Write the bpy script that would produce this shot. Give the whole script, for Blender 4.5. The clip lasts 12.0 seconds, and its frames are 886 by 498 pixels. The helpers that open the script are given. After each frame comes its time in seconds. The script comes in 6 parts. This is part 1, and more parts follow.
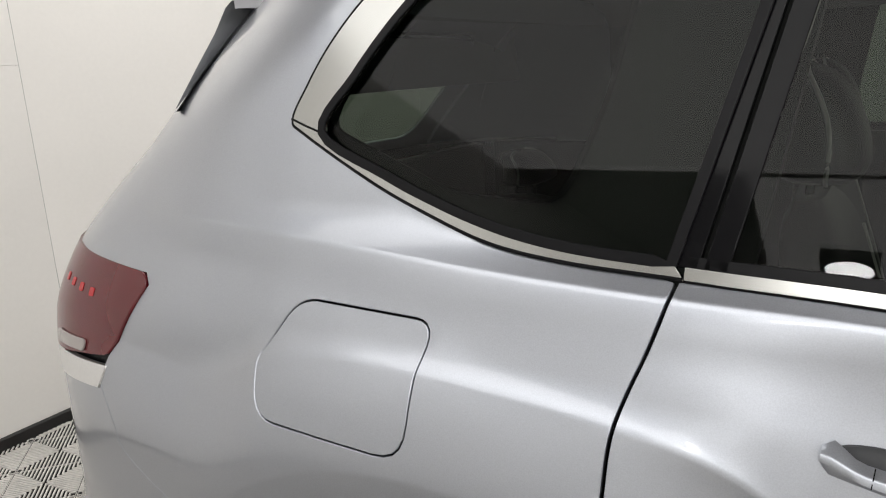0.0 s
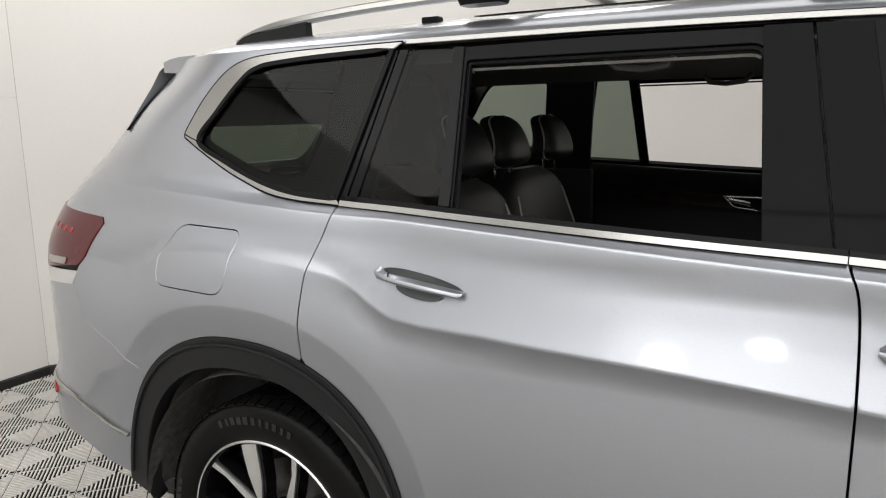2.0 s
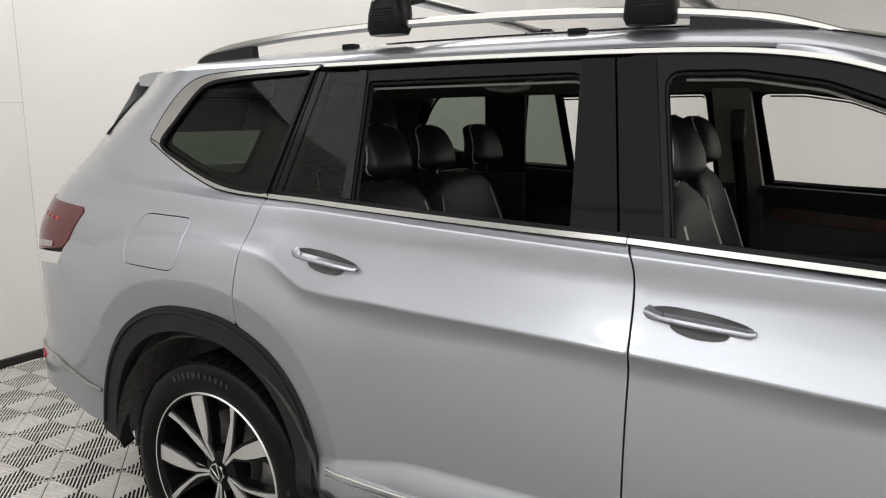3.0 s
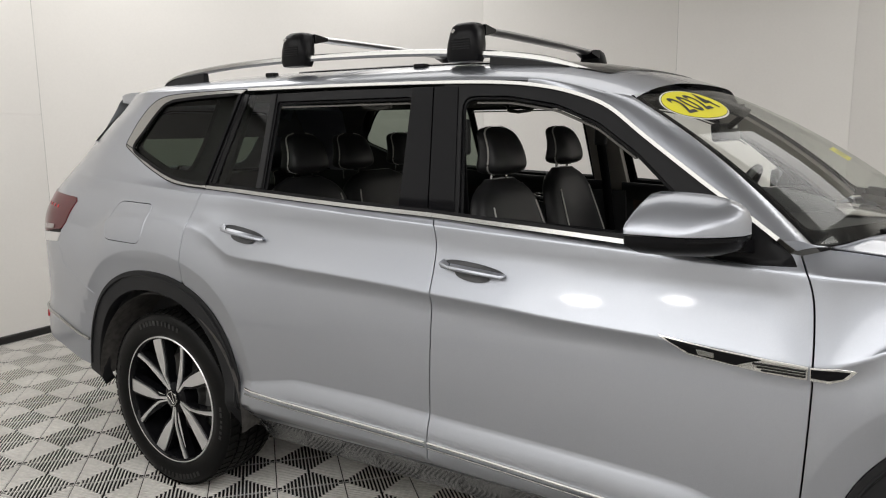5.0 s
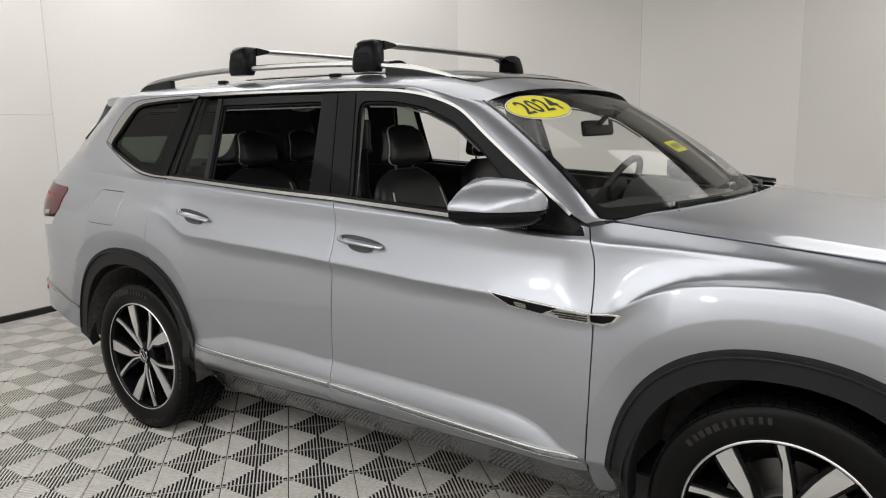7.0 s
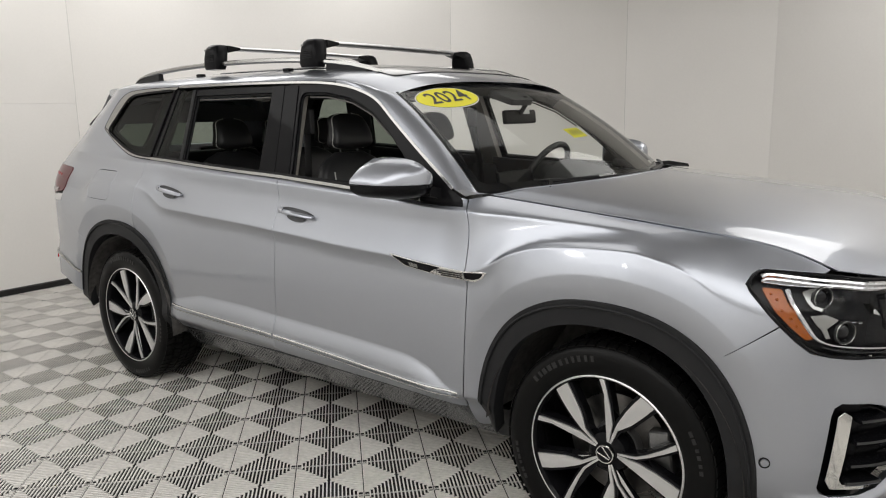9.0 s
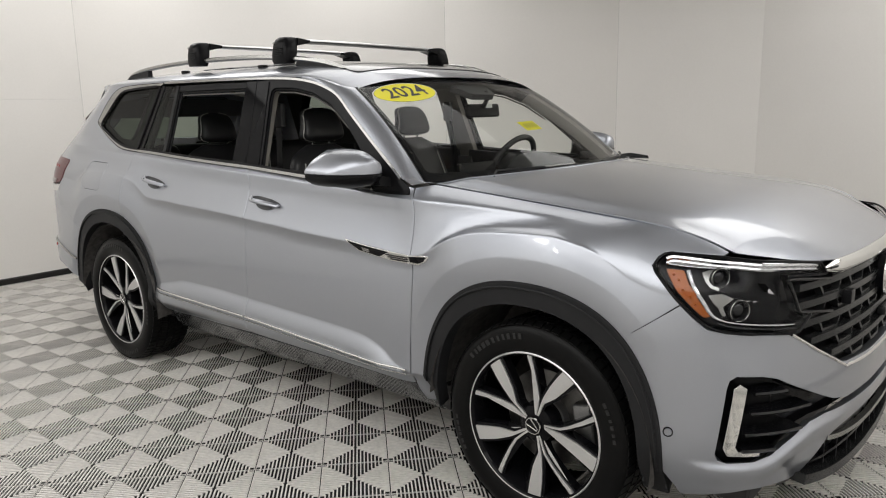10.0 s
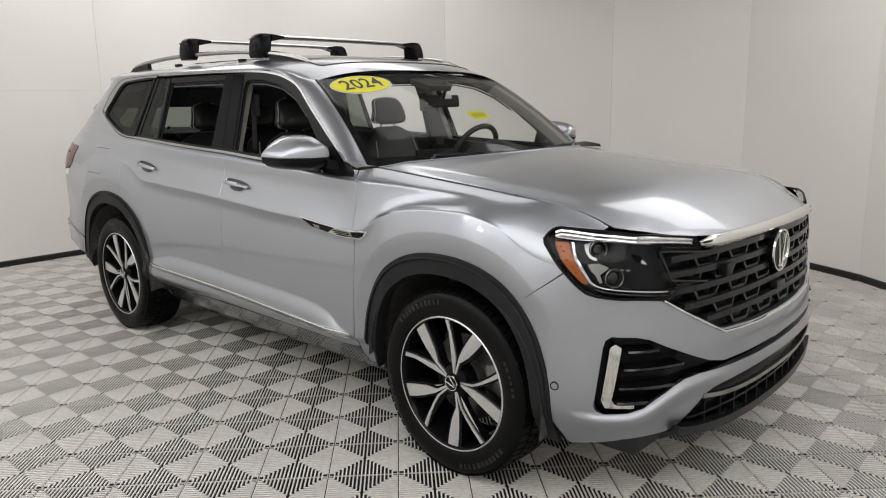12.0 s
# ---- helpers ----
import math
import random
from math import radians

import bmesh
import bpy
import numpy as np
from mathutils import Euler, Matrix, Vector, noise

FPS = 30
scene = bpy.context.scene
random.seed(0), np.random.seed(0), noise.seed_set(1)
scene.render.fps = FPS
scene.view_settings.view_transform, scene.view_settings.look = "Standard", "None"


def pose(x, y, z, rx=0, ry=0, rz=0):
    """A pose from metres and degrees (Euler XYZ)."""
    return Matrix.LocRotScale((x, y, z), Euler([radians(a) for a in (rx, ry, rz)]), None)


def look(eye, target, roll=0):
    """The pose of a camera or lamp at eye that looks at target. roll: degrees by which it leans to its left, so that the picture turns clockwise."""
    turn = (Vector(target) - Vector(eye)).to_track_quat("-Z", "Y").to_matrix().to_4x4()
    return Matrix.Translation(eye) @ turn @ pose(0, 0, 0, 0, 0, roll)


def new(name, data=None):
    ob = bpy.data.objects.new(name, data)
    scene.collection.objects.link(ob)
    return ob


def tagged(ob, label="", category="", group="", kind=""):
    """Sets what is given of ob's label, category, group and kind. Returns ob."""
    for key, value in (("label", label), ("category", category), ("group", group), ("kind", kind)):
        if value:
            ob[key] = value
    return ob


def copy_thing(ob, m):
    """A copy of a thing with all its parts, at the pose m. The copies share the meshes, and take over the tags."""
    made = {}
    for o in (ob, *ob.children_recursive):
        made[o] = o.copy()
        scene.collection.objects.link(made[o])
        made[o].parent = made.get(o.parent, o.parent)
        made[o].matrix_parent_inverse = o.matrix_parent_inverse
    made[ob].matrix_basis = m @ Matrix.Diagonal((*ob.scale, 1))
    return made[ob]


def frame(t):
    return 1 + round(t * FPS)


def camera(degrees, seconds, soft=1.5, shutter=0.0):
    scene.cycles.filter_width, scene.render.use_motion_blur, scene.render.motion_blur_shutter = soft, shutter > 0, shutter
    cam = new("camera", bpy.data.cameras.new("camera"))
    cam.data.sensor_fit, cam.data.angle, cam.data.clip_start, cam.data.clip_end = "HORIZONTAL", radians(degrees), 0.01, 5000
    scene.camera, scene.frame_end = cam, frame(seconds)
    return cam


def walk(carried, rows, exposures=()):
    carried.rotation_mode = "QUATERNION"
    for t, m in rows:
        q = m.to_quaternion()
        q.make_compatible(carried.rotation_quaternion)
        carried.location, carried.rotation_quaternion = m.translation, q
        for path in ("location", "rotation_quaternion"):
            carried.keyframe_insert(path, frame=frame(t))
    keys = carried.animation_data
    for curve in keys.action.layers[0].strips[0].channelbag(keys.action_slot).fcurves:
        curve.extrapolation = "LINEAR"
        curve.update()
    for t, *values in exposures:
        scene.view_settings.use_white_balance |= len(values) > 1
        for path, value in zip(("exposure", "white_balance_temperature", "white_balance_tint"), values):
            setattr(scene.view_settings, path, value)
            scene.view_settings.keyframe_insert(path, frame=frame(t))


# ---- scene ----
cam = camera(62.0, 12.0, soft=1.1)
PATH = [
    (0, (0.393, -1.637, 1.5), (-0.635, 0.013, 1.034), -3.3),
    (0.5, (0.645, -1.817, 1.488), (-0.376, -0.148, 1.073), -3.1),
    (1, (0.864, -2.003, 1.49), (-0.118, -0.303, 1.105), -2.4),
    (1.5, (1.087, -2.151, 1.476), (0.109, -0.443, 1.117), -1.8),
    (2, (1.303, -2.291, 1.482), (0.331, -0.579, 1.127), -1.1),
    (2.5, (1.541, -2.398, 1.504), (0.559, -0.694, 1.141), -1.0),
    (3, (1.764, -2.487, 1.493), (0.763, -0.79, 1.152), -0.5),
    (4.8, (2.5, -2.79, 1.515), (1.44, -1.128, 1.177), -0.8),
    (5, (2.581, -2.838, 1.503), (1.518, -1.175, 1.178), -0.6),
    (5.5, (2.762, -2.905, 1.502), (1.688, -1.25, 1.175), -0.7),
    (6, (2.954, -2.962, 1.497), (1.868, -1.314, 1.175), -0.7),
    (6.5, (3.13, -2.997, 1.501), (2.019, -1.366, 1.173), -0.8),
    (7, (3.302, -2.996, 1.522), (2.168, -1.385, 1.178), -1.1),
    (8.8, (3.93, -3.072, 1.479), (2.714, -1.52, 1.141), -0.6),
    (9, (3.99, -3.053, 1.504), (2.763, -1.517, 1.139), -0.9),
    (9.5, (4.156, -3.046, 1.502), (2.906, -1.529, 1.129), -0.9),
    (10, (4.33, -3.012, 1.495), (3.058, -1.515, 1.118), -1.0),
    (10.5, (4.483, -3.0, 1.494), (3.191, -1.522, 1.113), -1.0),
    (11, (4.63, -3.009, 1.485), (3.32, -1.547, 1.101), -0.9),
    (11.5, (4.757, -2.996, 1.485), (3.43, -1.551, 1.095), -0.9),
    (12, (4.857, -2.971, 1.482), (3.512, -1.546, 1.086), -0.9),
]
walk(cam, [(t, look(eye, target, roll)) for t, eye, target, roll in PATH], [(0, 0.30), (3, 0.26), (5, 0.16), (7, 0.14), (12, 0.10)])

# ---- world and lamps ----
world = bpy.data.worlds.new("world")
scene.world = world
world.use_nodes = True
world.node_tree.nodes["Background"].inputs[0].default_value = (0.9, 0.92, 1.0, 1)
world.node_tree.nodes["Background"].inputs[1].default_value = 0.02

CEIL = 3.3
# assumed soft light, out of view: two long panels over the aisle, smaller ones added to lift the far walls and car: x,
# y, length, width, watts
PANELS = [(2.35, -3.0, 9.3, 1.86, 102), (2.5, -4.9, 5.6, 1.86, 62)]
PANELS += [(-1.7, 0.0, 1.5, 1.5, 20), (-0.6, 1.9, 1.5, 1.5, 16), (0.9, 0.55, 3.0, 1.3, 15), (3.3, 2.3, 1.6, 1.6, 20), (4.9, 0.9, 1.4, 1.4, 14), (6.0, -0.9, 1.5, 1.5, 24)]
for lx, ly, sx, sy, watts in PANELS:
    lamp_data = bpy.data.lights.new("added_glow", "AREA")
    lamp_data.shape, lamp_data.size, lamp_data.size_y, lamp_data.energy = "RECTANGLE", sx, sy, watts
    lamp_data.color = (1.0, 0.985, 0.965)
    new("added_glow", lamp_data).matrix_world = pose(lx, ly, CEIL - 0.035)
SPOTS = [(0.2, -5.0), (0.95, -5.6)]
for lx, ly in SPOTS:
    lamp_data = bpy.data.lights.new("round_glow", "AREA")
    lamp_data.shape, lamp_data.size, lamp_data.energy = "DISK", 0.28, 8
    lamp_data.color = (1.0, 0.99, 0.97)
    new("round_glow", lamp_data).matrix_world = pose(lx, ly, CEIL - 0.102)

# ---- materials ----
def material(name, color, rough=0.5, metal=0.0, coat=0.0, grain=0.0, scale=40.0, bump=0.0, bump_scale=None, stain=0.0, stain_scale=2.0, **more):
    """A principled material with fine grain, broad stains and bump in object space."""
    m = bpy.data.materials.new(name)
    m.use_nodes = True
    tree = m.node_tree
    p = tree.nodes["Principled BSDF"]
    p.inputs["Base Color"].default_value = (*color, 1)
    p.inputs["Roughness"].default_value = rough
    p.inputs["Metallic"].default_value = metal
    p.inputs["Coat Weight"].default_value = coat
    p.inputs["Coat Roughness"].default_value = 0.07
    for key, value in more.items():
        p.inputs[key.replace("_", " ")].default_value = value
    if grain or bump or stain:
        co = tree.nodes.new("ShaderNodeTexCoord")
        def noise_node(sc, detail=4):
            n = tree.nodes.new("ShaderNodeTexNoise")
            n.inputs["Scale"].default_value, n.inputs["Detail"].default_value = sc, detail
            tree.links.new(co.outputs["Object"], n.inputs["Vector"])
            return n
        last = None
        for amount, sc in ((grain, scale), (stain, stain_scale)):
            if not amount:
                continue
            n = noise_node(sc)
            r = tree.nodes.new("ShaderNodeMapRange")
            r.inputs["From Min"].default_value, r.inputs["From Max"].default_value = 0.3, 0.7
            r.inputs["To Min"].default_value, r.inputs["To Max"].default_value = 1 - amount, 1 + amount
            tree.links.new(n.outputs["Fac"], r.inputs["Value"])
            mix = tree.nodes.new("ShaderNodeVectorMath")
            mix.operation = "SCALE"
            if last is None:
                mix.inputs[0].default_value = color
            else:
                tree.links.new(last, mix.inputs[0])
            tree.links.new(r.outputs["Result"], mix.inputs["Scale"])
            last = mix.outputs["Vector"]
        if last is not None:
            tree.links.new(last, p.inputs["Base Color"])
        if bump:
            n = noise_node(bump_scale or scale)
            b = tree.nodes.new("ShaderNodeBump")
            b.inputs["Strength"].default_value, b.inputs["Distance"].default_value = bump, 0.002
            tree.links.new(n.outputs["Fac"], b.inputs["Height"])
            tree.links.new(b.outputs["Normal"], p.inputs["Normal"])
    return m


def glass_material(name, tint, clear, rough=0.0, gloss_low=0.045, gloss_high=0.90):
    """Thin glass: a tinted see-through film with a glossy face, no bending."""
    m = bpy.data.materials.new(name)
    m.use_nodes = True
    tree = m.node_tree
    tree.nodes.clear()
    out = tree.nodes.new("ShaderNodeOutputMaterial")
    see, gloss = tree.nodes.new("ShaderNodeBsdfTransparent"), tree.nodes.new("ShaderNodeBsdfGlossy")
    see.inputs["Color"].default_value = (*[c * clear for c in tint], 1)
    gloss.inputs["Roughness"].default_value = rough
    mix = tree.nodes.new("ShaderNodeMixShader")
    facing, power, add = tree.nodes.new("ShaderNodeLayerWeight"), tree.nodes.new("ShaderNodeMath"), tree.nodes.new("ShaderNodeMath")
    facing.inputs["Blend"].default_value = 0.5
    power.operation, power.inputs[1].default_value = "POWER", 4.5
    add.operation, add.inputs[1].default_value, add.inputs[2].default_value = "MULTIPLY_ADD", gloss_high, gloss_low
    tree.links.new(facing.outputs["Facing"], power.inputs[0])
    tree.links.new(power.outputs[0], add.inputs[0])
    tree.links.new(add.outputs[0], mix.inputs["Fac"])
    tree.links.new(see.outputs["BSDF"], mix.inputs[1])
    tree.links.new(gloss.outputs["BSDF"], mix.inputs[2])
    tree.links.new(mix.outputs["Shader"], out.inputs["Surface"])
    return m


PAINT = material("silver_paint", (0.428, 0.449, 0.496), 0.36, 0.95, 1.0, grain=0.06, scale=700, bump=0.03, bump_scale=900)
WALL = material("wall_paint", (0.85, 0.83, 0.80), 0.55, grain=0.01, scale=60, stain=0.03, stain_scale=0.7, bump=0.05, bump_scale=90)
WALL_DARK = material("grey_wall_paint", (0.80, 0.79, 0.77), 0.7, grain=0.02, scale=60, stain=0.06, stain_scale=0.7)
CEILING = material("ceiling_paint", (0.52, 0.51, 0.50), 0.8, stain=0.04, stain_scale=0.8)
TILE = material("floor_tile_plastic", (0.80, 0.775, 0.735), 0.36, grain=0.10, scale=45, stain=0.14, stain_scale=2.6, bump=0.1, bump_scale=150)
# near black: the shade in the gaps between ribs is put into this colour
UNDER = material("sub_floor_shade", (0.008, 0.0078, 0.0075), 0.9, stain=0.2, stain_scale=3)
BLACK_TRIM = material("black_base_trim", (0.012, 0.011, 0.011), 0.45, grain=0.1, scale=30, bump=0.2, bump_scale=40)
CLAD = material("dark_grey_cladding", (0.015, 0.0153, 0.0165), 0.5, grain=0.06, scale=300, bump=0.15, bump_scale=700, Specular_IOR_Level=0.22)
GLOSS_BLACK = material("gloss_black", (0.006, 0.006, 0.007), 0.08, Specular_IOR_Level=0.14)
PILLAR_GLOSS = material("gloss_black_pillar", (0.006, 0.006, 0.007), 0.05, Specular_IOR_Level=0.07)
GLOSS_FIN = material("gloss_black_fin", (0.006, 0.006, 0.007), 0.12, Specular_IOR_Level=0.5)
SILL_PAINT = material("gloss_grey_sill", (0.16, 0.165, 0.17), 0.10, 0.7)
SATIN_BLACK = material("satin_black_plastic", (0.007, 0.007, 0.008), 0.28, grain=0.05, scale=200, bump=0.05, bump_scale=500, Specular_IOR_Level=0.12)
LINER = material("felt_liner", (0.075, 0.070, 0.066), 0.95, grain=0.35, scale=35, bump=0.6, bump_scale=120)
CHROME = material("chrome", (0.82, 0.82, 0.80), 0.10, 1.0)
SATIN_CHROME = material("satin_chrome", (0.42, 0.42, 0.405), 0.20, 1.0, grain=0.02, scale=300)
LAMP_CHROME = material("lamp_chrome", (0.84, 0.84, 0.85), 0.16, 1.0, grain=0.15, scale=90)
ALLOY = material("machined_alloy", (0.80, 0.80, 0.80), 0.34, 0.9, 0.4, grain=0.02, scale=200)
FIN_GREY = material("grey_fin_paint", (0.24, 0.244, 0.252), 0.40, 0.4)
# silver paint darkened to the shade inside the handle hollow
HANDLE_SHADE = material("handle_recess_shade", (0.075, 0.077, 0.082), 0.45, 0.2, grain=0.03, scale=300)
RUBBER = material("tyre_rubber", (0.005, 0.005, 0.005), 0.34, grain=0.12, scale=60, bump=0.1, bump_scale=300, Specular_IOR_Level=0.12)
RUBBER_MARK = material("raised_rubber_mark", (0.013, 0.013, 0.013), 0.5)
STEEL = material("brake_steel", (0.17, 0.165, 0.16), 0.35, 1.0, grain=0.1, scale=80)
CAST = material("cast_caliper", (0.26, 0.26, 0.26), 0.45, 0.8, grain=0.08, scale=120, bump=0.2, bump_scale=150)
LEATHER = material("black_leather", (0.021, 0.021, 0.0225), 0.42, grain=0.1, scale=150, bump=0.18, bump_scale=420)
PIPING = material("pale_piping", (0.62, 0.61, 0.58), 0.5)
CABIN = material("black_cabin_plastic", (0.026, 0.026, 0.0275), 0.55, grain=0.08, scale=160, bump=0.1, bump_scale=500)
WOOD = material("dark_wood_trim", (0.050, 0.027, 0.020), 0.3, grain=0.3, scale=25, coat=0.5)
HEADLINER = material("grey_headliner", (0.11, 0.107, 0.10), 0.9, grain=0.05, scale=200)
PILLAR_CLOTH = material("beige_pillar_lining", (0.34, 0.32, 0.29), 0.8, grain=0.05, scale=200)
YELLOW = material("yellow_sticker", (0.85, 0.78, 0.01), 0.5)
INK = material("black_ink", (0.01, 0.01, 0.01), 0.5)
WHITE = material("white_plastic", (0.8, 0.8, 0.78), 0.4)
RED_LENS = material("red_lamp_lens", (0.10, 0.006, 0.010), 0.15, coat=0.15)
RED_DARK = material("red_reflector", (0.42, 0.014, 0.02), 0.25)
CLEAR_LENS = material("frosted_lens", (0.30, 0.27, 0.26), 0.15, coat=0.8)
AMBER = material("amber_lens", (0.36, 0.085, 0.003), 0.2, coat=0.2, grain=0.15, scale=120)
GREY_DARK = material("grey_grille_plastic", (0.016, 0.0165, 0.017), 0.26, grain=0.05, scale=200, Specular_IOR_Level=0.35)
GLASS = glass_material("clear_glass", (0.965, 0.99, 0.955), 0.92, 0.0, 0.04, 0.55)
GLASS_LENS = glass_material("clear_lens", (0.96, 0.97, 0.98), 0.96, 0.0, 0.012, 0.35)
GLASS_GREEN = glass_material("green_tinted_glass", (0.62, 0.74, 0.62), 0.55)
GLASS_DARK = glass_material("privacy_glass", (0.87, 1.0, 0.86), 0.27, 0.0, 0.018, 0.55)

# ---- mesh helpers ----
from mathutils.geometry import delaunay_2d_cdt


def make_mesh(name, verts, faces, mat, normals=None, smooth=True):
    me = bpy.data.meshes.new(name)
    me.from_pydata([tuple(v) for v in verts], [], faces)
    me.materials.append(mat)
    me.polygons.foreach_set("use_smooth", [smooth] * len(me.polygons))
    if normals is not None:
        me.normals_split_custom_set_from_vertices([tuple(n) for n in normals])
    return me


def part(name, me, parent=None, label=""):
    ob = new(name, me)
    if parent is not None:
        ob.parent = parent
    if label:
        ob["label"] = label
    return ob


def thing(name, label, category, group="", kind=""):
    return tagged(new(name), label, category, group, kind)


def bm_mesh(name, bm, mat, smooth=True, angle=None):
    bmesh.ops.recalc_face_normals(bm, faces=bm.faces)
    me = bpy.data.meshes.new(name)
    for f in bm.faces:
        f.smooth = smooth
    if angle is not None:
        for e in bm.edges:
            e.smooth = not (len(e.link_faces) == 2 and e.calc_face_angle(0) > radians(angle))
    bm.to_mesh(me)
    bm.free()
    me.materials.append(mat)
    return me


def curve_table(points):
    """A smooth function through (x, value) pairs."""
    xs, ys = np.array(points, float).T
    d = np.diff(ys) / np.diff(xs)
    slope = np.r_[d[0], [0 if a * b <= 0 else 2 * a * b / (a + b) for a, b in zip(d[:-1], d[1:])], d[-1]]
    def value(x):
        x = min(max(x, xs[0]), xs[-1])
        i = min(max(int(np.searchsorted(xs, x)) - 1, 0), len(xs) - 2)
        h = xs[i + 1] - xs[i]
        t = (x - xs[i]) / h
        return float(ys[i] * (1 + 2 * t) * (1 - t) ** 2 + ys[i + 1] * t * t * (3 - 2 * t) + h * (slope[i] * t * (1 - t) ** 2 + slope[i + 1] * t * t * (t - 1)))
    return value


def smooth_line(points, count=12, closed=False):
    """A Catmull-Rom line through points of any dimension."""
    p = [np.array(q, float) for q in points]
    n = len(p)
    out = []
    for i in range(n if closed else n - 1):
        a, b = p[i], p[(i + 1) % n]
        o = p[(i - 1) % n] if closed or i else 2 * a - b
        c = p[(i + 2) % n] if closed or i + 2 < n else 2 * b - a
        for k in range(count):
            t = k / count
            out.append(0.5 * (2 * a + (b - o) * t + (2 * o - 5 * a + 4 * b - c) * t * t + (3 * a - o - 3 * b + c) * t ** 3))
    if not closed:
        out.append(p[-1])
    return out


def rounded(points, radius, count=5):
    """A closed outline with its corners rounded. radius: one value or one a corner."""
    out = []
    n = len(points)
    for i in range(n):
        a, b, c = (np.array(points[(i + k) % n], float) for k in (-1, 0, 1))
        r = radius[i] if hasattr(radius, "__len__") else radius
        la, lc = np.linalg.norm(a - b), np.linalg.norm(c - b)
        r = min(r, la * 0.49, lc * 0.49)
        if r < 1e-5:
            out.append(b)
            continue
        p, q = b + (a - b) / la * r, b + (c - b) / lc * r
        out += [(1 - t) ** 2 * p + 2 * t * (1 - t) * b + t * t * q for t in np.linspace(0, 1, count)]
    return out


def spaced(poly, step):
    """A closed outline with long edges cut to at most step."""
    out = []
    for a, b in zip(poly, list(poly[1:]) + [poly[0]]):
        a, b = np.array(a, float), np.array(b, float)
        n = max(1, int(math.ceil(np.linalg.norm(b - a) / step)))
        out += [a + (b - a) * k / n for k in range(n)]
    return out


def inside(pts, poly):
    pts, poly = np.asarray(pts), np.asarray(poly)
    x, y = pts[:, 0], pts[:, 1]
    res = np.zeros(len(pts), bool)
    for (x1, y1), (x2, y2) in zip(poly, np.roll(poly, -1, 0)):
        cross = (y1 > y) != (y2 > y)
        if y1 != y2:
            res ^= cross & (x < (x2 - x1) * (y - y1) / (y2 - y1) + x1)
    return res


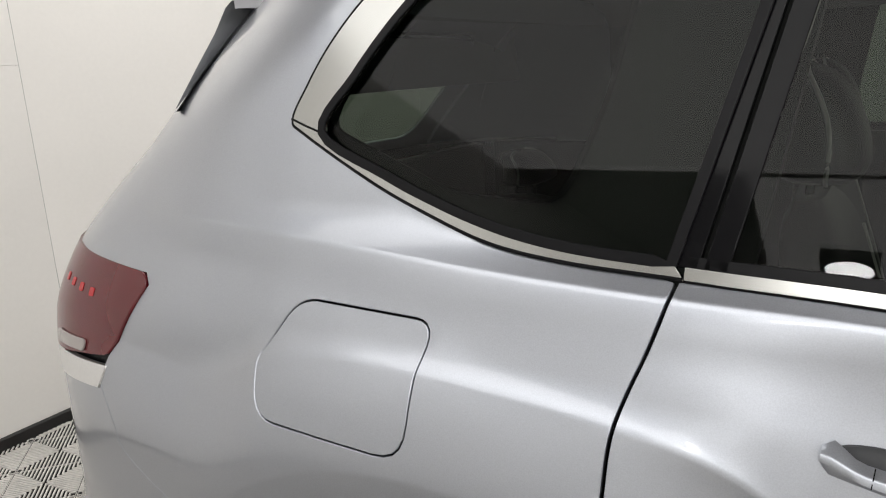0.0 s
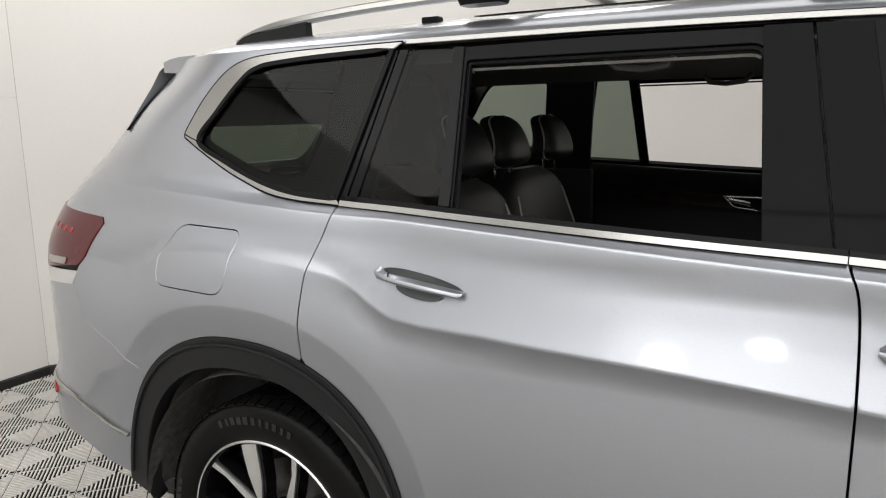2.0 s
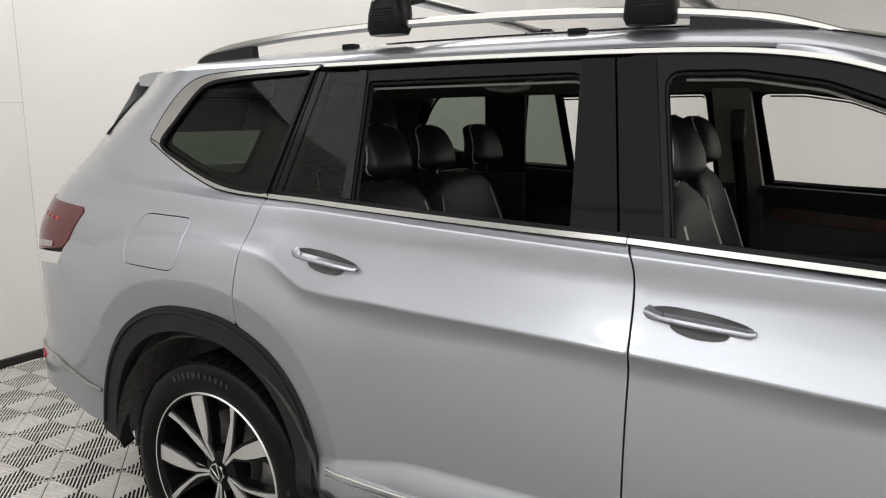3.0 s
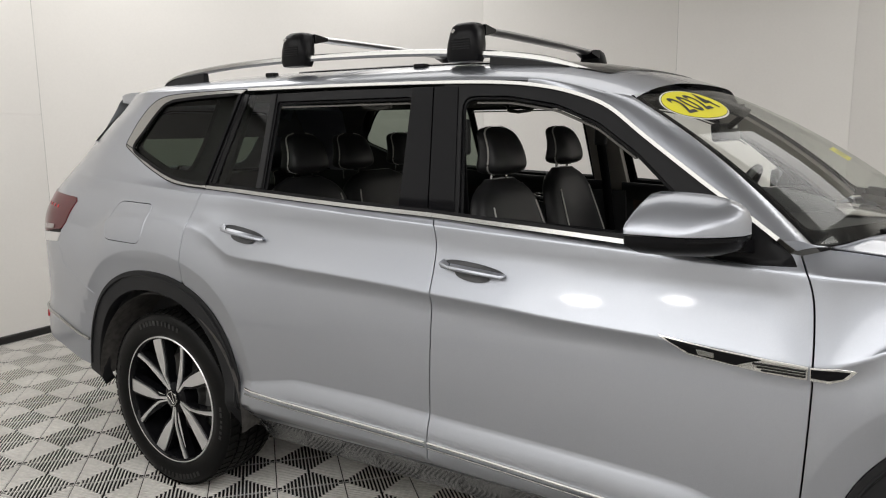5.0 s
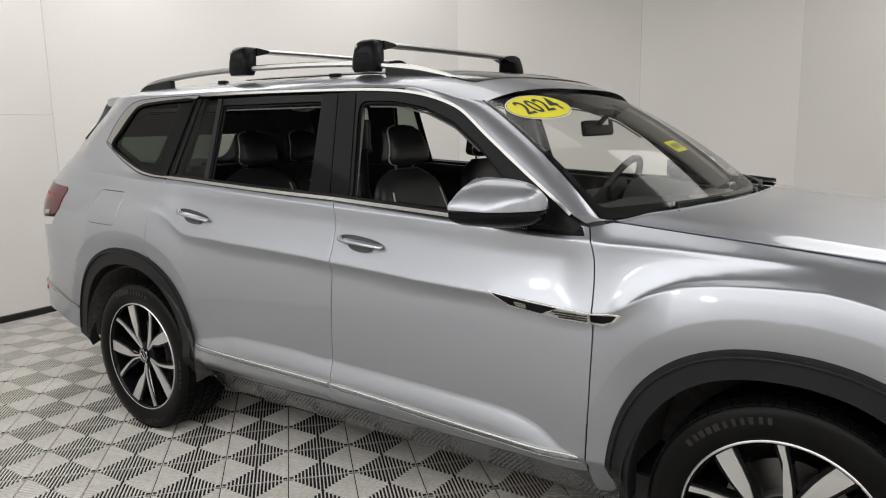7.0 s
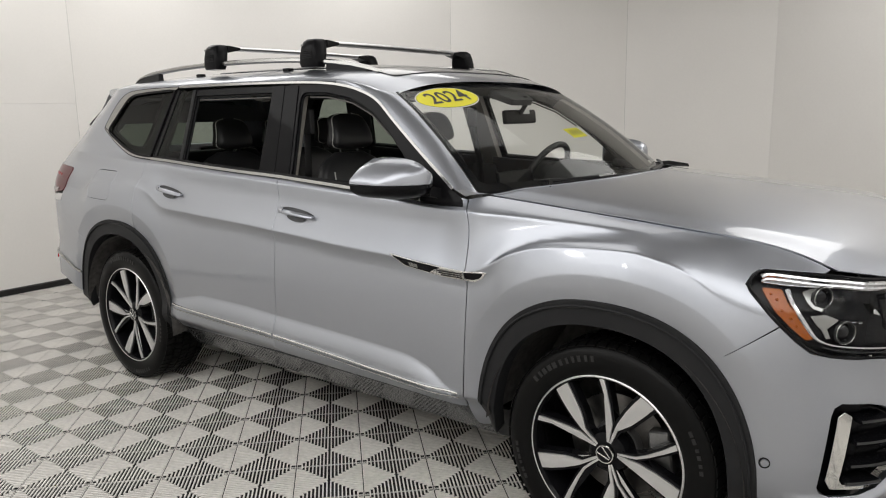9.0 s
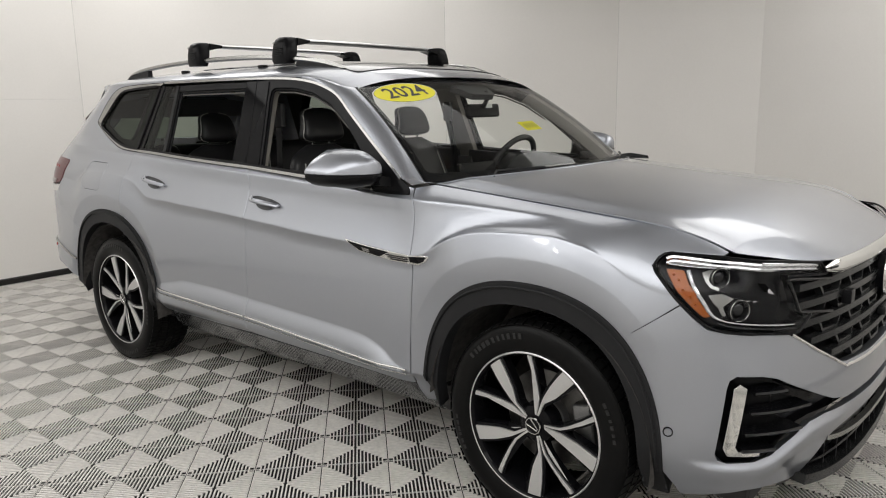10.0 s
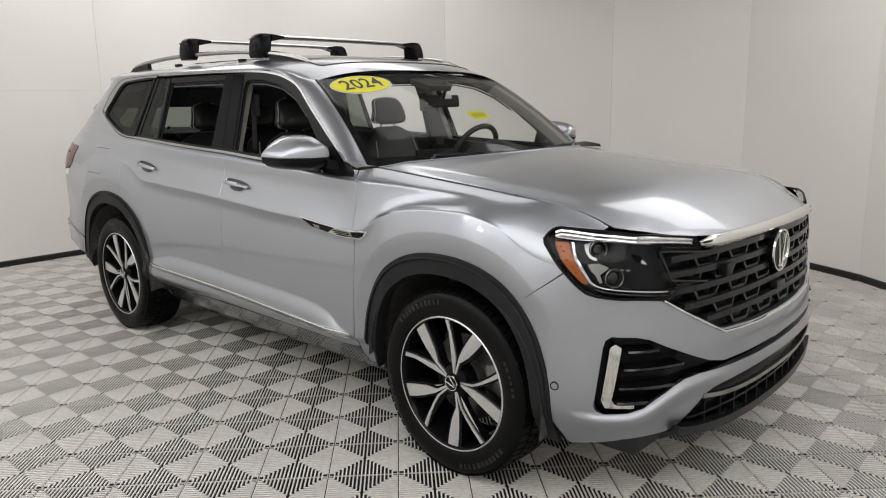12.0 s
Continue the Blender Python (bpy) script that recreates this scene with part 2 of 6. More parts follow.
def sheet(name, outline, fmap, mat, step=0.03, hem=0.012, holes=(), lines=(), mirror=False, aspect=1.0, side=1):
    """A panel: the flat outline filled with a fine net and laid on the surface fmap(u, v), with its edge turned in by hem.
    lines: creases that the net follows. side: -1 turns the face round."""
    rings = [spaced(outline, step * 0.6)] + [spaced(h, step * 0.6) for h in holes]
    pts, edges = [], []
    for ring in rings:
        n0 = len(pts)
        pts += [tuple(p) for p in ring]
        edges += [(n0 + i, n0 + (i + 1) % len(ring)) for i in range(len(ring))]
    allp = np.array(rings[0])
    lo, hi = allp.min(0), allp.max(0)
    gu, gv = np.meshgrid(np.arange(lo[0] + step / 2, hi[0], step), np.arange(lo[1] + step * aspect / 2, hi[1], step * aspect))
    grid = np.c_[gu.ravel(), gv.ravel()]
    border = np.array(pts)

    def within_panel(g, margin):
        keep = inside(g, rings[0])
        for h in rings[1:]:
            keep &= ~inside(g, h)
        g = g[keep]
        return g[np.array([np.min(np.hypot(*(border - q).T)) > margin for q in g], bool)] if len(g) else g

    grid = within_panel(grid, step * 0.3)
    if lines:
        ln = within_panel(np.concatenate([np.array(l) for l in lines]), 0.003)
        if len(ln) and len(grid):
            grid = grid[np.array([np.min(np.hypot(*(ln - g).T)) > step * 0.3 for g in grid])]
        grid = np.r_[grid, ln]
    pts += [tuple(g) for g in grid]
    v2, _, f2, *_ = delaunay_2d_cdt([Vector(p) for p in pts], edges, [], 0, 1e-6)
    v2 = np.array([tuple(v) for v in v2])
    f2 = [(f[0], f[i], f[i + 1]) for f in f2 for i in range(1, len(f) - 1)]
    cent = np.array([v2[list(f)].mean(0) for f in f2])
    ok = inside(cent, rings[0])
    for h in rings[1:]:
        ok &= ~inside(cent, h)
    faces = [list(f) for f, k in zip(f2, ok) if k]
    eps = 0.002
    verts, norms = [], []
    for u, v in v2:
        p = np.array(fmap(u, v))
        a = np.array(fmap(u + eps, v)) - np.array(fmap(u - eps, v))
        b = np.array(fmap(u, v + eps)) - np.array(fmap(u, v - eps))
        n = np.cross(a, b)
        n = n / (np.linalg.norm(n) + 1e-12) * side
        verts.append(p)
        norms.append(n)
    verts, norms = np.array(verts), np.array(norms)
    a, b, c = faces[len(faces) // 2]
    if np.dot(np.cross(verts[b] - verts[a], verts[c] - verts[a]), norms[a]) < 0:
        faces = [f[::-1] for f in faces]
    if hem:
        count = {}
        for f in faces:
            for i in range(3):
                e = (f[i], f[(i + 1) % 3])
                count[e] = 1
        rim = [e for e in count if (e[1], e[0]) not in count]
        base = len(verts)
        r = min(0.0035, hem / 2)
        ids = {}
        extra_v, extra_n = [], []
        out_dir = {}
        for i, j in rim:
            t = verts[j] - verts[i]
            o = np.cross(t, norms[i])
            o = o / (np.linalg.norm(o) + 1e-12)
            for k in (i, j):
                out_dir[k] = out_dir.get(k, 0) + o
        for k, o in out_dir.items():
            o = o / (np.linalg.norm(o) + 1e-12)
            ids[k] = base + len(extra_v)
            q = verts[k] - norms[k] * r + o * r * 0.35
            extra_v += [q, q, verts[k] - norms[k] * hem + o * r * 0.35]
            m = (norms[k] * 0.35 + o)
            m = m / np.linalg.norm(m)
            extra_n += [m, o, o]
        verts = np.r_[verts, extra_v]
        norms = np.r_[norms, extra_n]
        for i, j in rim:
            a, b = ids[i], ids[j]
            faces += [[j, i, a, b], [b + 1, a + 1, a + 2, b + 2]]
    if mirror:
        verts, norms, faces = verts * (1, -1, 1), norms * (1, -1, 1), [f[::-1] for f in faces]
    return make_mesh(name, verts, faces, mat, norms)


def mirrored(me, name=None):
    """A copy of a mesh on the other side of the plane y = 0."""
    verts = [(v.co.x, -v.co.y, v.co.z) for v in me.vertices]
    faces = [list(p.vertices)[::-1] for p in me.polygons]
    normals = [(n.vector.x, -n.vector.y, n.vector.z) for n in me.vertex_normals] if me.has_custom_normals is False else None
    if normals is None:
        acc = [Vector() for _ in verts]
        for l, c in zip(me.loops, me.corner_normals):
            acc[l.vertex_index] += c.vector
        normals = [(n.x, -n.y, n.z) for n in acc]
    return make_mesh(name or me.name, verts, faces, me.materials[0], normals)


def sweep(name, path, profile, mat, closed=False, up=(0, 0, 1), caps=True, scale=None, smooth=True):
    """A flat profile (side, up) carried along a path."""
    path = [np.array(p, float) for p in path]
    n, k = len(path), len(profile)
    verts, faces = [], []
    for i, p in enumerate(path):
        a = path[(i - 1) % n] if closed or i else p
        b = path[(i + 1) % n] if closed or i + 1 < n else p
        t = (b - a) / (np.linalg.norm(b - a) + 1e-12)
        u = np.array(up(p) if callable(up) else up, float)
        s = np.cross(t, u)
        s /= np.linalg.norm(s) + 1e-12
        w = np.cross(s, t)
        f = scale(i / max(1, n - 1)) if scale else 1.0
        verts += [p + s * x * f + w * y * f for x, y in profile]
    for i in range(n if closed else n - 1):
        for j in range(k):
            a, b = i * k + j, i * k + (j + 1) % k
            c, d = (i + 1) % n * k + (j + 1) % k, (i + 1) % n * k + j
            faces.append([a, b, c, d])
    if caps and not closed:
        faces += [list(range(k))[::-1], list(range((n - 1) * k, n * k))]
    bm = bmesh.new()
    vs = [bm.verts.new(v) for v in verts]
    for f in faces:
        try:
            bm.faces.new([vs[i] for i in f])
        except ValueError:
            pass
    return bm_mesh(name, bm, mat, smooth, 40)


def ring_profile(radius, count=10, flat=1.0):
    return [(radius * math.cos(a), radius * flat * math.sin(a)) for a in np.linspace(0, 2 * math.pi, count, endpoint=False)]


def loft(name, rows, mat, closed=False, caps=True, angle=40):
    """Faces between rows of points; closed: each row is a ring."""
    bm = bmesh.new()
    vs = [[bm.verts.new(tuple(p)) for p in row] for row in rows]
    k = len(rows[0])
    for a, b in zip(vs[:-1], vs[1:]):
        for j in range(k if closed else k - 1):
            bm.faces.new([a[j], a[(j + 1) % k], b[(j + 1) % k], b[j]])
    if closed and caps:
        bm.faces.new(vs[0][::-1])
        bm.faces.new(vs[-1])
    return bm_mesh(name, bm, mat, True, angle)


def block(name, size, mat, bevel=0.01, at=(0, 0, 0), turn=(0, 0, 0), segments=3, taper=None):
    """A box with rounded edges. taper: scale of the top in x and y."""
    bm = bmesh.new()
    bmesh.ops.create_cube(bm, size=1)
    for v in bm.verts:
        if taper and v.co.z > 0:
            v.co.x *= taper[0]
            v.co.y *= taper[1]
        v.co = Vector((v.co.x * size[0], v.co.y * size[1], v.co.z * size[2]))
    if bevel:
        bmesh.ops.bevel(bm, geom=bm.edges[:], offset=bevel, segments=segments, profile=0.6, affect="EDGES")
    bm.transform(pose(*at, *turn))
    return bm_mesh(name, bm, mat, True, 35)


def lathe(name, profile, mat, count=64, angle=35, closed=True):
    """A ring turned about the y axis from (radius, y) pairs."""
    rows = []
    for a in np.linspace(0, 2 * math.pi, count, endpoint=False):
        rows.append([(r * math.cos(a), y, r * math.sin(a)) for r, y in profile])
    bm = bmesh.new()
    vs = [[bm.verts.new(p) for p in row] for row in rows]
    k = len(profile)
    for i in range(count):
        a, b = vs[i], vs[(i + 1) % count]
        for j in range(k if closed else k - 1):
            bm.faces.new([a[j], a[(j + 1) % k], b[(j + 1) % k], b[j]])
    return bm_mesh(name, bm, mat, True, angle)

# ---- the room: a booth with flat wall panels on a bent plan ----
PLAN = [(-2.62, -2.3), (-2.83, -0.9), (-2.86, 0.22), (-0.72, 3.02), (0.68, 4.1), (2.1, 4.12), (3.33, 3.53), (5.2, 2.1), (6.9, 0.2), (7.6, -2.4), (6.8, -5.2), (4.4, -6.6), (1.4, -6.6), (-1.2, -5.2)]
ROOM_MID = np.array((2.0, -1.2))


def wall_panel(a, b, z0, z1, name, thick=0.1, gap=0.0006, mat=None):
    a, b = np.array(a, float), np.array(b, float)
    t = (b - a) / np.linalg.norm(b - a)
    n = np.array((-t[1], t[0]))
    if np.dot(n, (a + b) / 2 - ROOM_MID) < 0:
        n = -n
    a, b = a + t * gap, b - t * gap
    bm = bmesh.new()
    low = [bm.verts.new((*p, z0)) for p in (a, b, b + n * thick, a + n * thick)]
    high = [bm.verts.new((*p, z1)) for p in (a, b, b + n * thick, a + n * thick)]
    bm.faces.new(low[::-1])
    bm.faces.new(high)
    for i in range(4):
        bm.faces.new([low[i], low[(i + 1) % 4], high[(i + 1) % 4], high[i]])
    return bm_mesh(name, bm, mat or WALL, False)


names = ["wall_west", "wall_west_b", "wall_north_west", "wall_north", "wall_north_b", "wall_north_east", "wall_east", "wall_east_b", "wall_east_c", "wall_south_east", "wall_south", "wall_south_b", "wall_south_c", "wall_south_west"]
for i, wall_name in enumerate(names):
    a, b = PLAN[i], PLAN[(i + 1) % len(PLAN)]
    dark = i >= 8
    holder = thing(wall_name, "plain pale grey painted wall" if dark else "cream painted flat wall panels with thin seams", "wall", kind="structure")
    if wall_name == "wall_west_b":
        part("panel", wall_panel(a, b, -0.04, 1.63, "panel"), holder)
        part("panel", wall_panel(a, b, 1.6312, CEIL, "panel"), holder)
    else:
        part("panel", wall_panel(a, b, -0.04, CEIL, "panel", mat=WALL_DARK if dark else WALL), holder)
    # black base trim, 55 mm high, 12 mm proud of the wall
    ta, tb = np.array(a), np.array(b)
    t = (tb - ta) / np.linalg.norm(tb - ta)
    n = np.array((-t[1], t[0]))
    if np.dot(n, (ta + tb) / 2 - ROOM_MID) > 0:
        n = -n
    prof = [(-0.012, -0.03), (0.012, -0.03), (0.012, 0.047), (0.006, 0.055), (-0.012, 0.055)]
    sgn = 1 if np.cross(t, n) < 0 else -1
    trim = sweep("baseboard", [(*ta, 0), (*((ta + tb) / 2), 0), (*tb, 0)], [(x * sgn, y) for x, y in prof], BLACK_TRIM, smooth=False)
    tagged(part("baseboard", trim), "glossy black rubber base strip along the wall", "baseboard", kind="structure")

bm = bmesh.new()
vs = [bm.verts.new((*(ROOM_MID + (np.array(p) - ROOM_MID) * 1.03), CEIL)) for p in PLAN]
top = [bm.verts.new((v.co.x, v.co.y, CEIL + 0.12)) for v in vs]
bm.faces.new(vs)
bm.faces.new(top[::-1])
for i in range(len(vs)):
    bm.faces.new([vs[i], vs[(i + 1) % len(vs)], top[(i + 1) % len(vs)], top[i]])
tagged(part("ceiling", bm_mesh("ceiling", bm, CEILING, False)), "plain grey painted ceiling of the booth", "ceiling", kind="structure")

# frames for the added light panels, all out of view
for lx, ly, wide, deep, _ in PANELS:
    fix = thing("added_panel", "added white ceiling light panel, out of view, switched on", "ceiling light", group="ceiling light panels")
    fix.matrix_world = pose(lx, ly, CEIL)
    for sx, sy, px, py in ((wide + 0.04, 0.02, 0, deep / 2 + 0.01), (wide + 0.04, 0.02, 0, -deep / 2 - 0.01), (0.02, deep, wide / 2 + 0.01, 0), (0.02, deep, -wide / 2 - 0.01, 0)):
        part("frame", block("frame", (sx, sy, 0.04), WHITE, 0.003, (px, py, -0.02)), fix)
for lx, ly in SPOTS:
    fix = thing("ceiling_spot", "round ceiling spot lamp in a black box, switched on", "ceiling light", group="ceiling spots")
    fix.matrix_world = pose(lx, ly, CEIL)
    part("box", block("box", (0.34, 0.34, 0.10), BLACK_TRIM, 0.01, (0, 0, -0.05)), fix, "black lamp box")

# sub-floor sheet, coloured as the shade seen between the ribs
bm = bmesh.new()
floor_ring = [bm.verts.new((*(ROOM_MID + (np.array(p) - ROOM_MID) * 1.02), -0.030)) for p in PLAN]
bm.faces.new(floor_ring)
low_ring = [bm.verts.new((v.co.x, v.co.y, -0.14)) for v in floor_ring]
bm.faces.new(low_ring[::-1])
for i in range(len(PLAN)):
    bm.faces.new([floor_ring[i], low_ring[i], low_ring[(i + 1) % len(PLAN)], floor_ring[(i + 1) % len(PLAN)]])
floor = tagged(part("floor", bm_mesh("floor", bm, UNDER, False)), "sub-floor, near black for the shade between grey ribbed plastic tiles", "floor", kind="structure")

# ---- the car: its outer skin ----
# x runs to the nose (rear axle 0, front axle 2.979), y to the car's left, z up
car = thing("suv_car", "silver metallic sport utility car with roof bars on tiled floor", "car")
WIDE = 0.990
RIGHT_PLAN = [(-1.19, 0.0), (-1.18, 0.3), (-1.15, 0.55), (-1.10, 0.72), (-1.03, 0.835), (-0.93, 0.905), (-0.80, 0.948), (-0.60, 0.978), (-0.40, 0.989), (-0.2, 0.990), (0.6, 0.990), (1.5, 0.990), (2.4, 0.990), (2.9, 0.990), (3.15, 0.989), (3.32, 0.982), (3.45, 0.962), (3.55, 0.928), (3.63, 0.880), (3.69, 0.820), (3.738, 0.745), (3.777, 0.650), (3.814, 0.520), (3.840, 0.37), (3.856, 0.2), (3.862, 0.0)]
_line = np.array(smooth_line(RIGHT_PLAN, 24))
_arc = np.r_[0, np.cumsum(np.hypot(*np.diff(_line, axis=0).T))]
_arc = _arc - np.interp(0.0, _line[:, 0], _arc)       # s = x along the straight flank
S_REAR, S_NOSE = float(_arc[0]), float(_arc[-1])


def plan_at(s):
    return np.array((np.interp(s, _arc, _line[:, 0]), np.interp(s, _arc, _line[:, 1])))


def plan_normal(s):
    a, b = plan_at(max(s - 0.02, S_REAR)), plan_at(min(s + 0.02, S_NOSE))
    t = (b - a) / np.linalg.norm(b - a)
    return np.array((-t[1], t[0]))


def s_of(x, y):
    """Where along the flank a place in the plan lies."""
    return float(_arc[np.argmin((_line[:, 0] - x) ** 2 + (_line[:, 1] - abs(y)) ** 2)])


def step01(a, b, x):
    t = min(max((x - a) / (b - a), 0.0), 1.0)
    return t * t * (3 - 2 * t)


crease_z = curve_table([(-1.3, 1.092), (-0.9, 1.092), (-0.724, 1.090), (-0.62, 1.084), (-0.519, 1.076), (-0.456, 1.081), (-0.40, 1.100), (-0.356, 1.122), (-0.296, 1.137), (-0.184, 1.146), (-0.093, 1.145), (0.016, 1.140), (0.16, 1.127), (0.219, 1.118), (0.287, 1.097), (0.35, 1.060), (0.409, 1.034), (0.50, 1.026), (0.64, 1.022), (0.72, 1.017), (0.95, 1.008), (1.17, 0.998), (1.32, 0.989), (1.60, 0.973), (1.75, 0.963), (1.95, 0.955), (2.04, 0.952), (2.2, 0.944), (2.40, 0.930), (2.45, 0.934), (2.505, 0.958), (2.596, 1.010), (2.70, 1.045), (2.823, 1.061), (2.95, 1.067), (3.03, 1.068), (3.15, 1.047), (3.26, 1.003), (3.325, 0.965), (3.42, 0.935), (3.6, 0.91), (5, 0.91)])
# the shoulder line under the windows and along the top of the wing
shoulder_z = curve_table([(-0.9, 1.310), (-0.73, 1.304), (-0.525, 1.297), (-0.28, 1.282), (0.0, 1.264), (0.19, 1.256), (0.345, 1.251), (0.54, 1.240), (0.85, 1.221), (1.1, 1.207), (1.28, 1.198), (1.43, 1.190), (1.9, 1.167), (2.388, 1.143), (2.685, 1.136), (2.994, 1.123), (3.267, 1.096), (3.408, 1.061), (4, 1.0)])
haunch = curve_table([(-1.3, 1.0), (0.0, 1.0), (0.15, 0.85), (0.35, 0.42), (0.52, 0.10), (0.64, 0.0), (2.42, 0.0), (2.52, 0.35), (2.66, 1.0), (5, 1.0)])
press_z = curve_table([(-2, 0.40), (0.20, 0.44), (0.36, 0.515), (0.46, 0.542), (0.56, 0.562), (0.64, 0.578), (0.75, 0.597), (1.05, 0.599), (1.32, 0.590), (1.73, 0.578), (2.1, 0.562), (2.22, 0.535), (2.34, 0.46), (2.45, 0.40), (5, 0.40)])
hood_edge_z = curve_table([(2.3, 1.2045), (2.45, 1.192), (2.6, 1.1795), (3.0, 1.146), (3.2, 1.1293), (3.3, 1.1203), (3.387, 1.1095), (3.448, 1.098), (3.51, 1.081), (3.551, 1.066), (3.582, 1.052), (3.66, 1.036), (4.0, 1.02)])


def door_profile(z, zc, zp):
    """Half width of the flank along the doors."""
    if z >= zc:
        d = z - zc
        return 0.958 - 0.46 * d + 0.583 * min(d, 0.26) ** 2
    d = zc - z
    q, u = min(d, 0.062), min(max((d - 0.045) / 0.30, 0.0), 1.0)
    y = 0.958 - 0.52 * (q - q * q / 0.124) + 0.016 * (1 - (1 - u) ** 2)
    f = zp - z
    if f > 0:
        y += 0.024 * math.sin(min(f / 0.085, 1.0) * math.pi / 2)
    return y


def haunch_profile(z, zc, crisp=1.0):
    """Half width over the wheels: a wall, a shelf that flares out to the ridge, and the swelling below."""
    if z >= zc:
        d = z - zc
        u, q = d / 0.15, min(d, 0.04)
        return 0.938 + crisp * (0.012 - 0.85 * (q - q * q / 0.08)) + 0.012 * u - 0.036 * u * u
    d = zc - z
    return 0.938 + 0.012 * crisp + 0.040 * math.sin(min(d / 0.17, 1.0) * math.pi / 2)


REAR_ARCH, FRONT_ARCH = (-0.05, 0.497, 0.572), (2.962, 0.505, 0.545)      # centre, half width, height


def side_half(x, z):
    zc, zp, w = crease_z(x), press_z(x), haunch(x)
    crisp = (0.15 + 0.85 * step01(-0.62, -0.34, x)) * (1 - 0.7 * step01(0.14, 0.40, x) * (1 - step01(2.4, 2.6, x))) * (1 - 0.9 * step01(3.05, 3.35, x))
    y = 0.0
    soft_by = 0.0035
    for dz, share in ((-soft_by, 0.25), (0.0, 0.5), (soft_by, 0.25)):
        y += share * (door_profile(z + dz, zc, zp) * (1 - w) + haunch_profile(z + dz, zc, crisp) * w)
    if x < 2.42:
        g = 0.882 - 0.36 * (z - 1.24)
        k = step01(1.16 - 0.08 * (1 - step01(0.5, 0.95, x)), 1.30, z) * (1 - step01(2.28, 2.42, x))
        y = y * (1 - k) + g * k
        # a ledge runs under the windows, crisp along its lower edge
        zs, reach = shoulder_z(x), 0.020 + 0.025 * step01(0.15, -0.25, x)
        lift = step01(-0.075, 0.0, z - zs) if z < zs else max(0.0, 1 - (z - zs) / reach) ** 1.15
        y += 0.012 * lift * step01(-0.85, -0.55, x) * (1 - step01(2.30, 2.42, x))
    # the sheet metal draws in towards each arch
    for cx, rx, rz in (REAR_ARCH, FRONT_ARCH):
        if abs(x - cx) < 0.72 and z > 0.3:
            q = ((abs(x - cx) / rx) ** 2.3 + (max(z - 0.36, 0) / rz) ** 2.3) ** (1 / 2.3)
            y -= 0.015 * min(max((1.15 - q) / 0.15, 0.0), 1.0)
    # sill tucks under
    if z < 0.45:
        k = step01(0.34, 0.43, x) * (1 - step01(2.46, 2.54, x))
        y -= 1.1 * max(0.44 - z, 0) ** 1.5 * (1 - k) + 0.85 * (0.45 - z) * min(1.0, (0.45 - z) / 0.02) * k
    return y


tail_lean = curve_table([(0.2, 0.0), (1.0, 0.0), (1.08, 0.005), (1.2, 0.055), (1.3, 0.135), (1.4, 0.243), (1.5, 0.360), (1.6, 0.482), (1.68, 0.588)])


def wing_top(s):
    """How far the wing reaches in to the bonnet's shut line, and how high that line is."""
    (px, py), n = plan_at(s), plan_normal(s)
    top = (py - 0.802) / max(n[1], 0.3)
    return top, hood_edge_z(px - n[0] * top)


def wing_inset(s, z, zc, zt, top):
    """How far the upper wing lies in from the widest line of the flank."""
    zs = min(shoulder_z(s), zt - 0.012)
    shelf = 0.024 * step01(2.46, 2.74, s) * (1 - step01(2.92, 3.22, s))
    bend = 1.5 - 0.5 * step01(2.85, 3.12, s)
    w = haunch(s)
    d0 = 0.032 * (1 - w) + (0.040 + 0.0108 * step01(3.05, 3.35, s)) * w
    at_shoulder = max(top - (zt - zs) * (2.0 + 0.8 * step01(2.5, 3.0, s)), d0 + shelf + 0.01)
    if z >= zs:
        v = (z - zs) / (zt - zs)
        return at_shoulder + (top - at_shoulder) * (0.62 * v + 0.38 * v * v)
    m = min(max(z - zc, 0.0) / (zs - zc), 1.0)
    return d0 + shelf * (1 - (1 - min(max(z - zc, 0.0) / 0.020, 1.0)) ** 2) + (at_shoulder - d0 - shelf) * (1 - (1 - m) ** bend)


def skin(s, z, off=0.0):
    """The right flank (y negative), wrapped round nose and tail."""
    px, py = plan_at(s)
    n = plan_normal(s)
    d = WIDE - side_half(min(s, 3.45), z)
    if s > 3.2:
        f = step01(3.2, 3.75, s)
        d = d * (1 - f) + nose_inset(z) * f
    if s > 2.2 and py > 0.80:
        # above the ridge: a narrow shelf, a hollow wall up to the shoulder, and the roll to the bonnet's shut line
        top, zt = wing_top(s)
        zc = crease_z(min(s, 3.45))
        if z > zc:
            f = step01(3.2, 3.75, s)
            blur = 0.004 + 0.006 * step01(2.95, 3.2, s)
            soft = sum(share * wing_inset(s, z + dz, zc, zt, top) for dz, share in ((-2 * blur, 0.1), (-blur, 0.2), (0.0, 0.4), (blur, 0.2), (2 * blur, 0.1)))
            plain = 0.040 + 0.0108 * step01(3.05, 3.35, s)
            plain += max(top - plain, 0.0) * ((z - zc) / (zt - zc)) ** 1.45
            soft += (plain - soft) * step01(3.06, 3.40, s)
            d0 = nose_inset(z)
            u = (z - zc) / (zt - zc)
            soft += (d0 + max(top - d0, 0.0) * u ** 1.7 - soft) * f
            d += (soft - d) * step01(2.28, 2.46, s) * step01(zc, zc + 0.01, z)
    if s < -0.25:
        f = step01(-0.5 + 0.25 * step01(1.4, 1.68, z), -1.15, s)
        tail = tail_lean(z) - 0.02 * step01(0.75, 0.6, z) + 0.5 * max(0.45 - z, 0)
        d = d * (1 - f) + tail * f
    px, py = np.array((px, py)) - n * (d - off)
    return (px, -py, z)


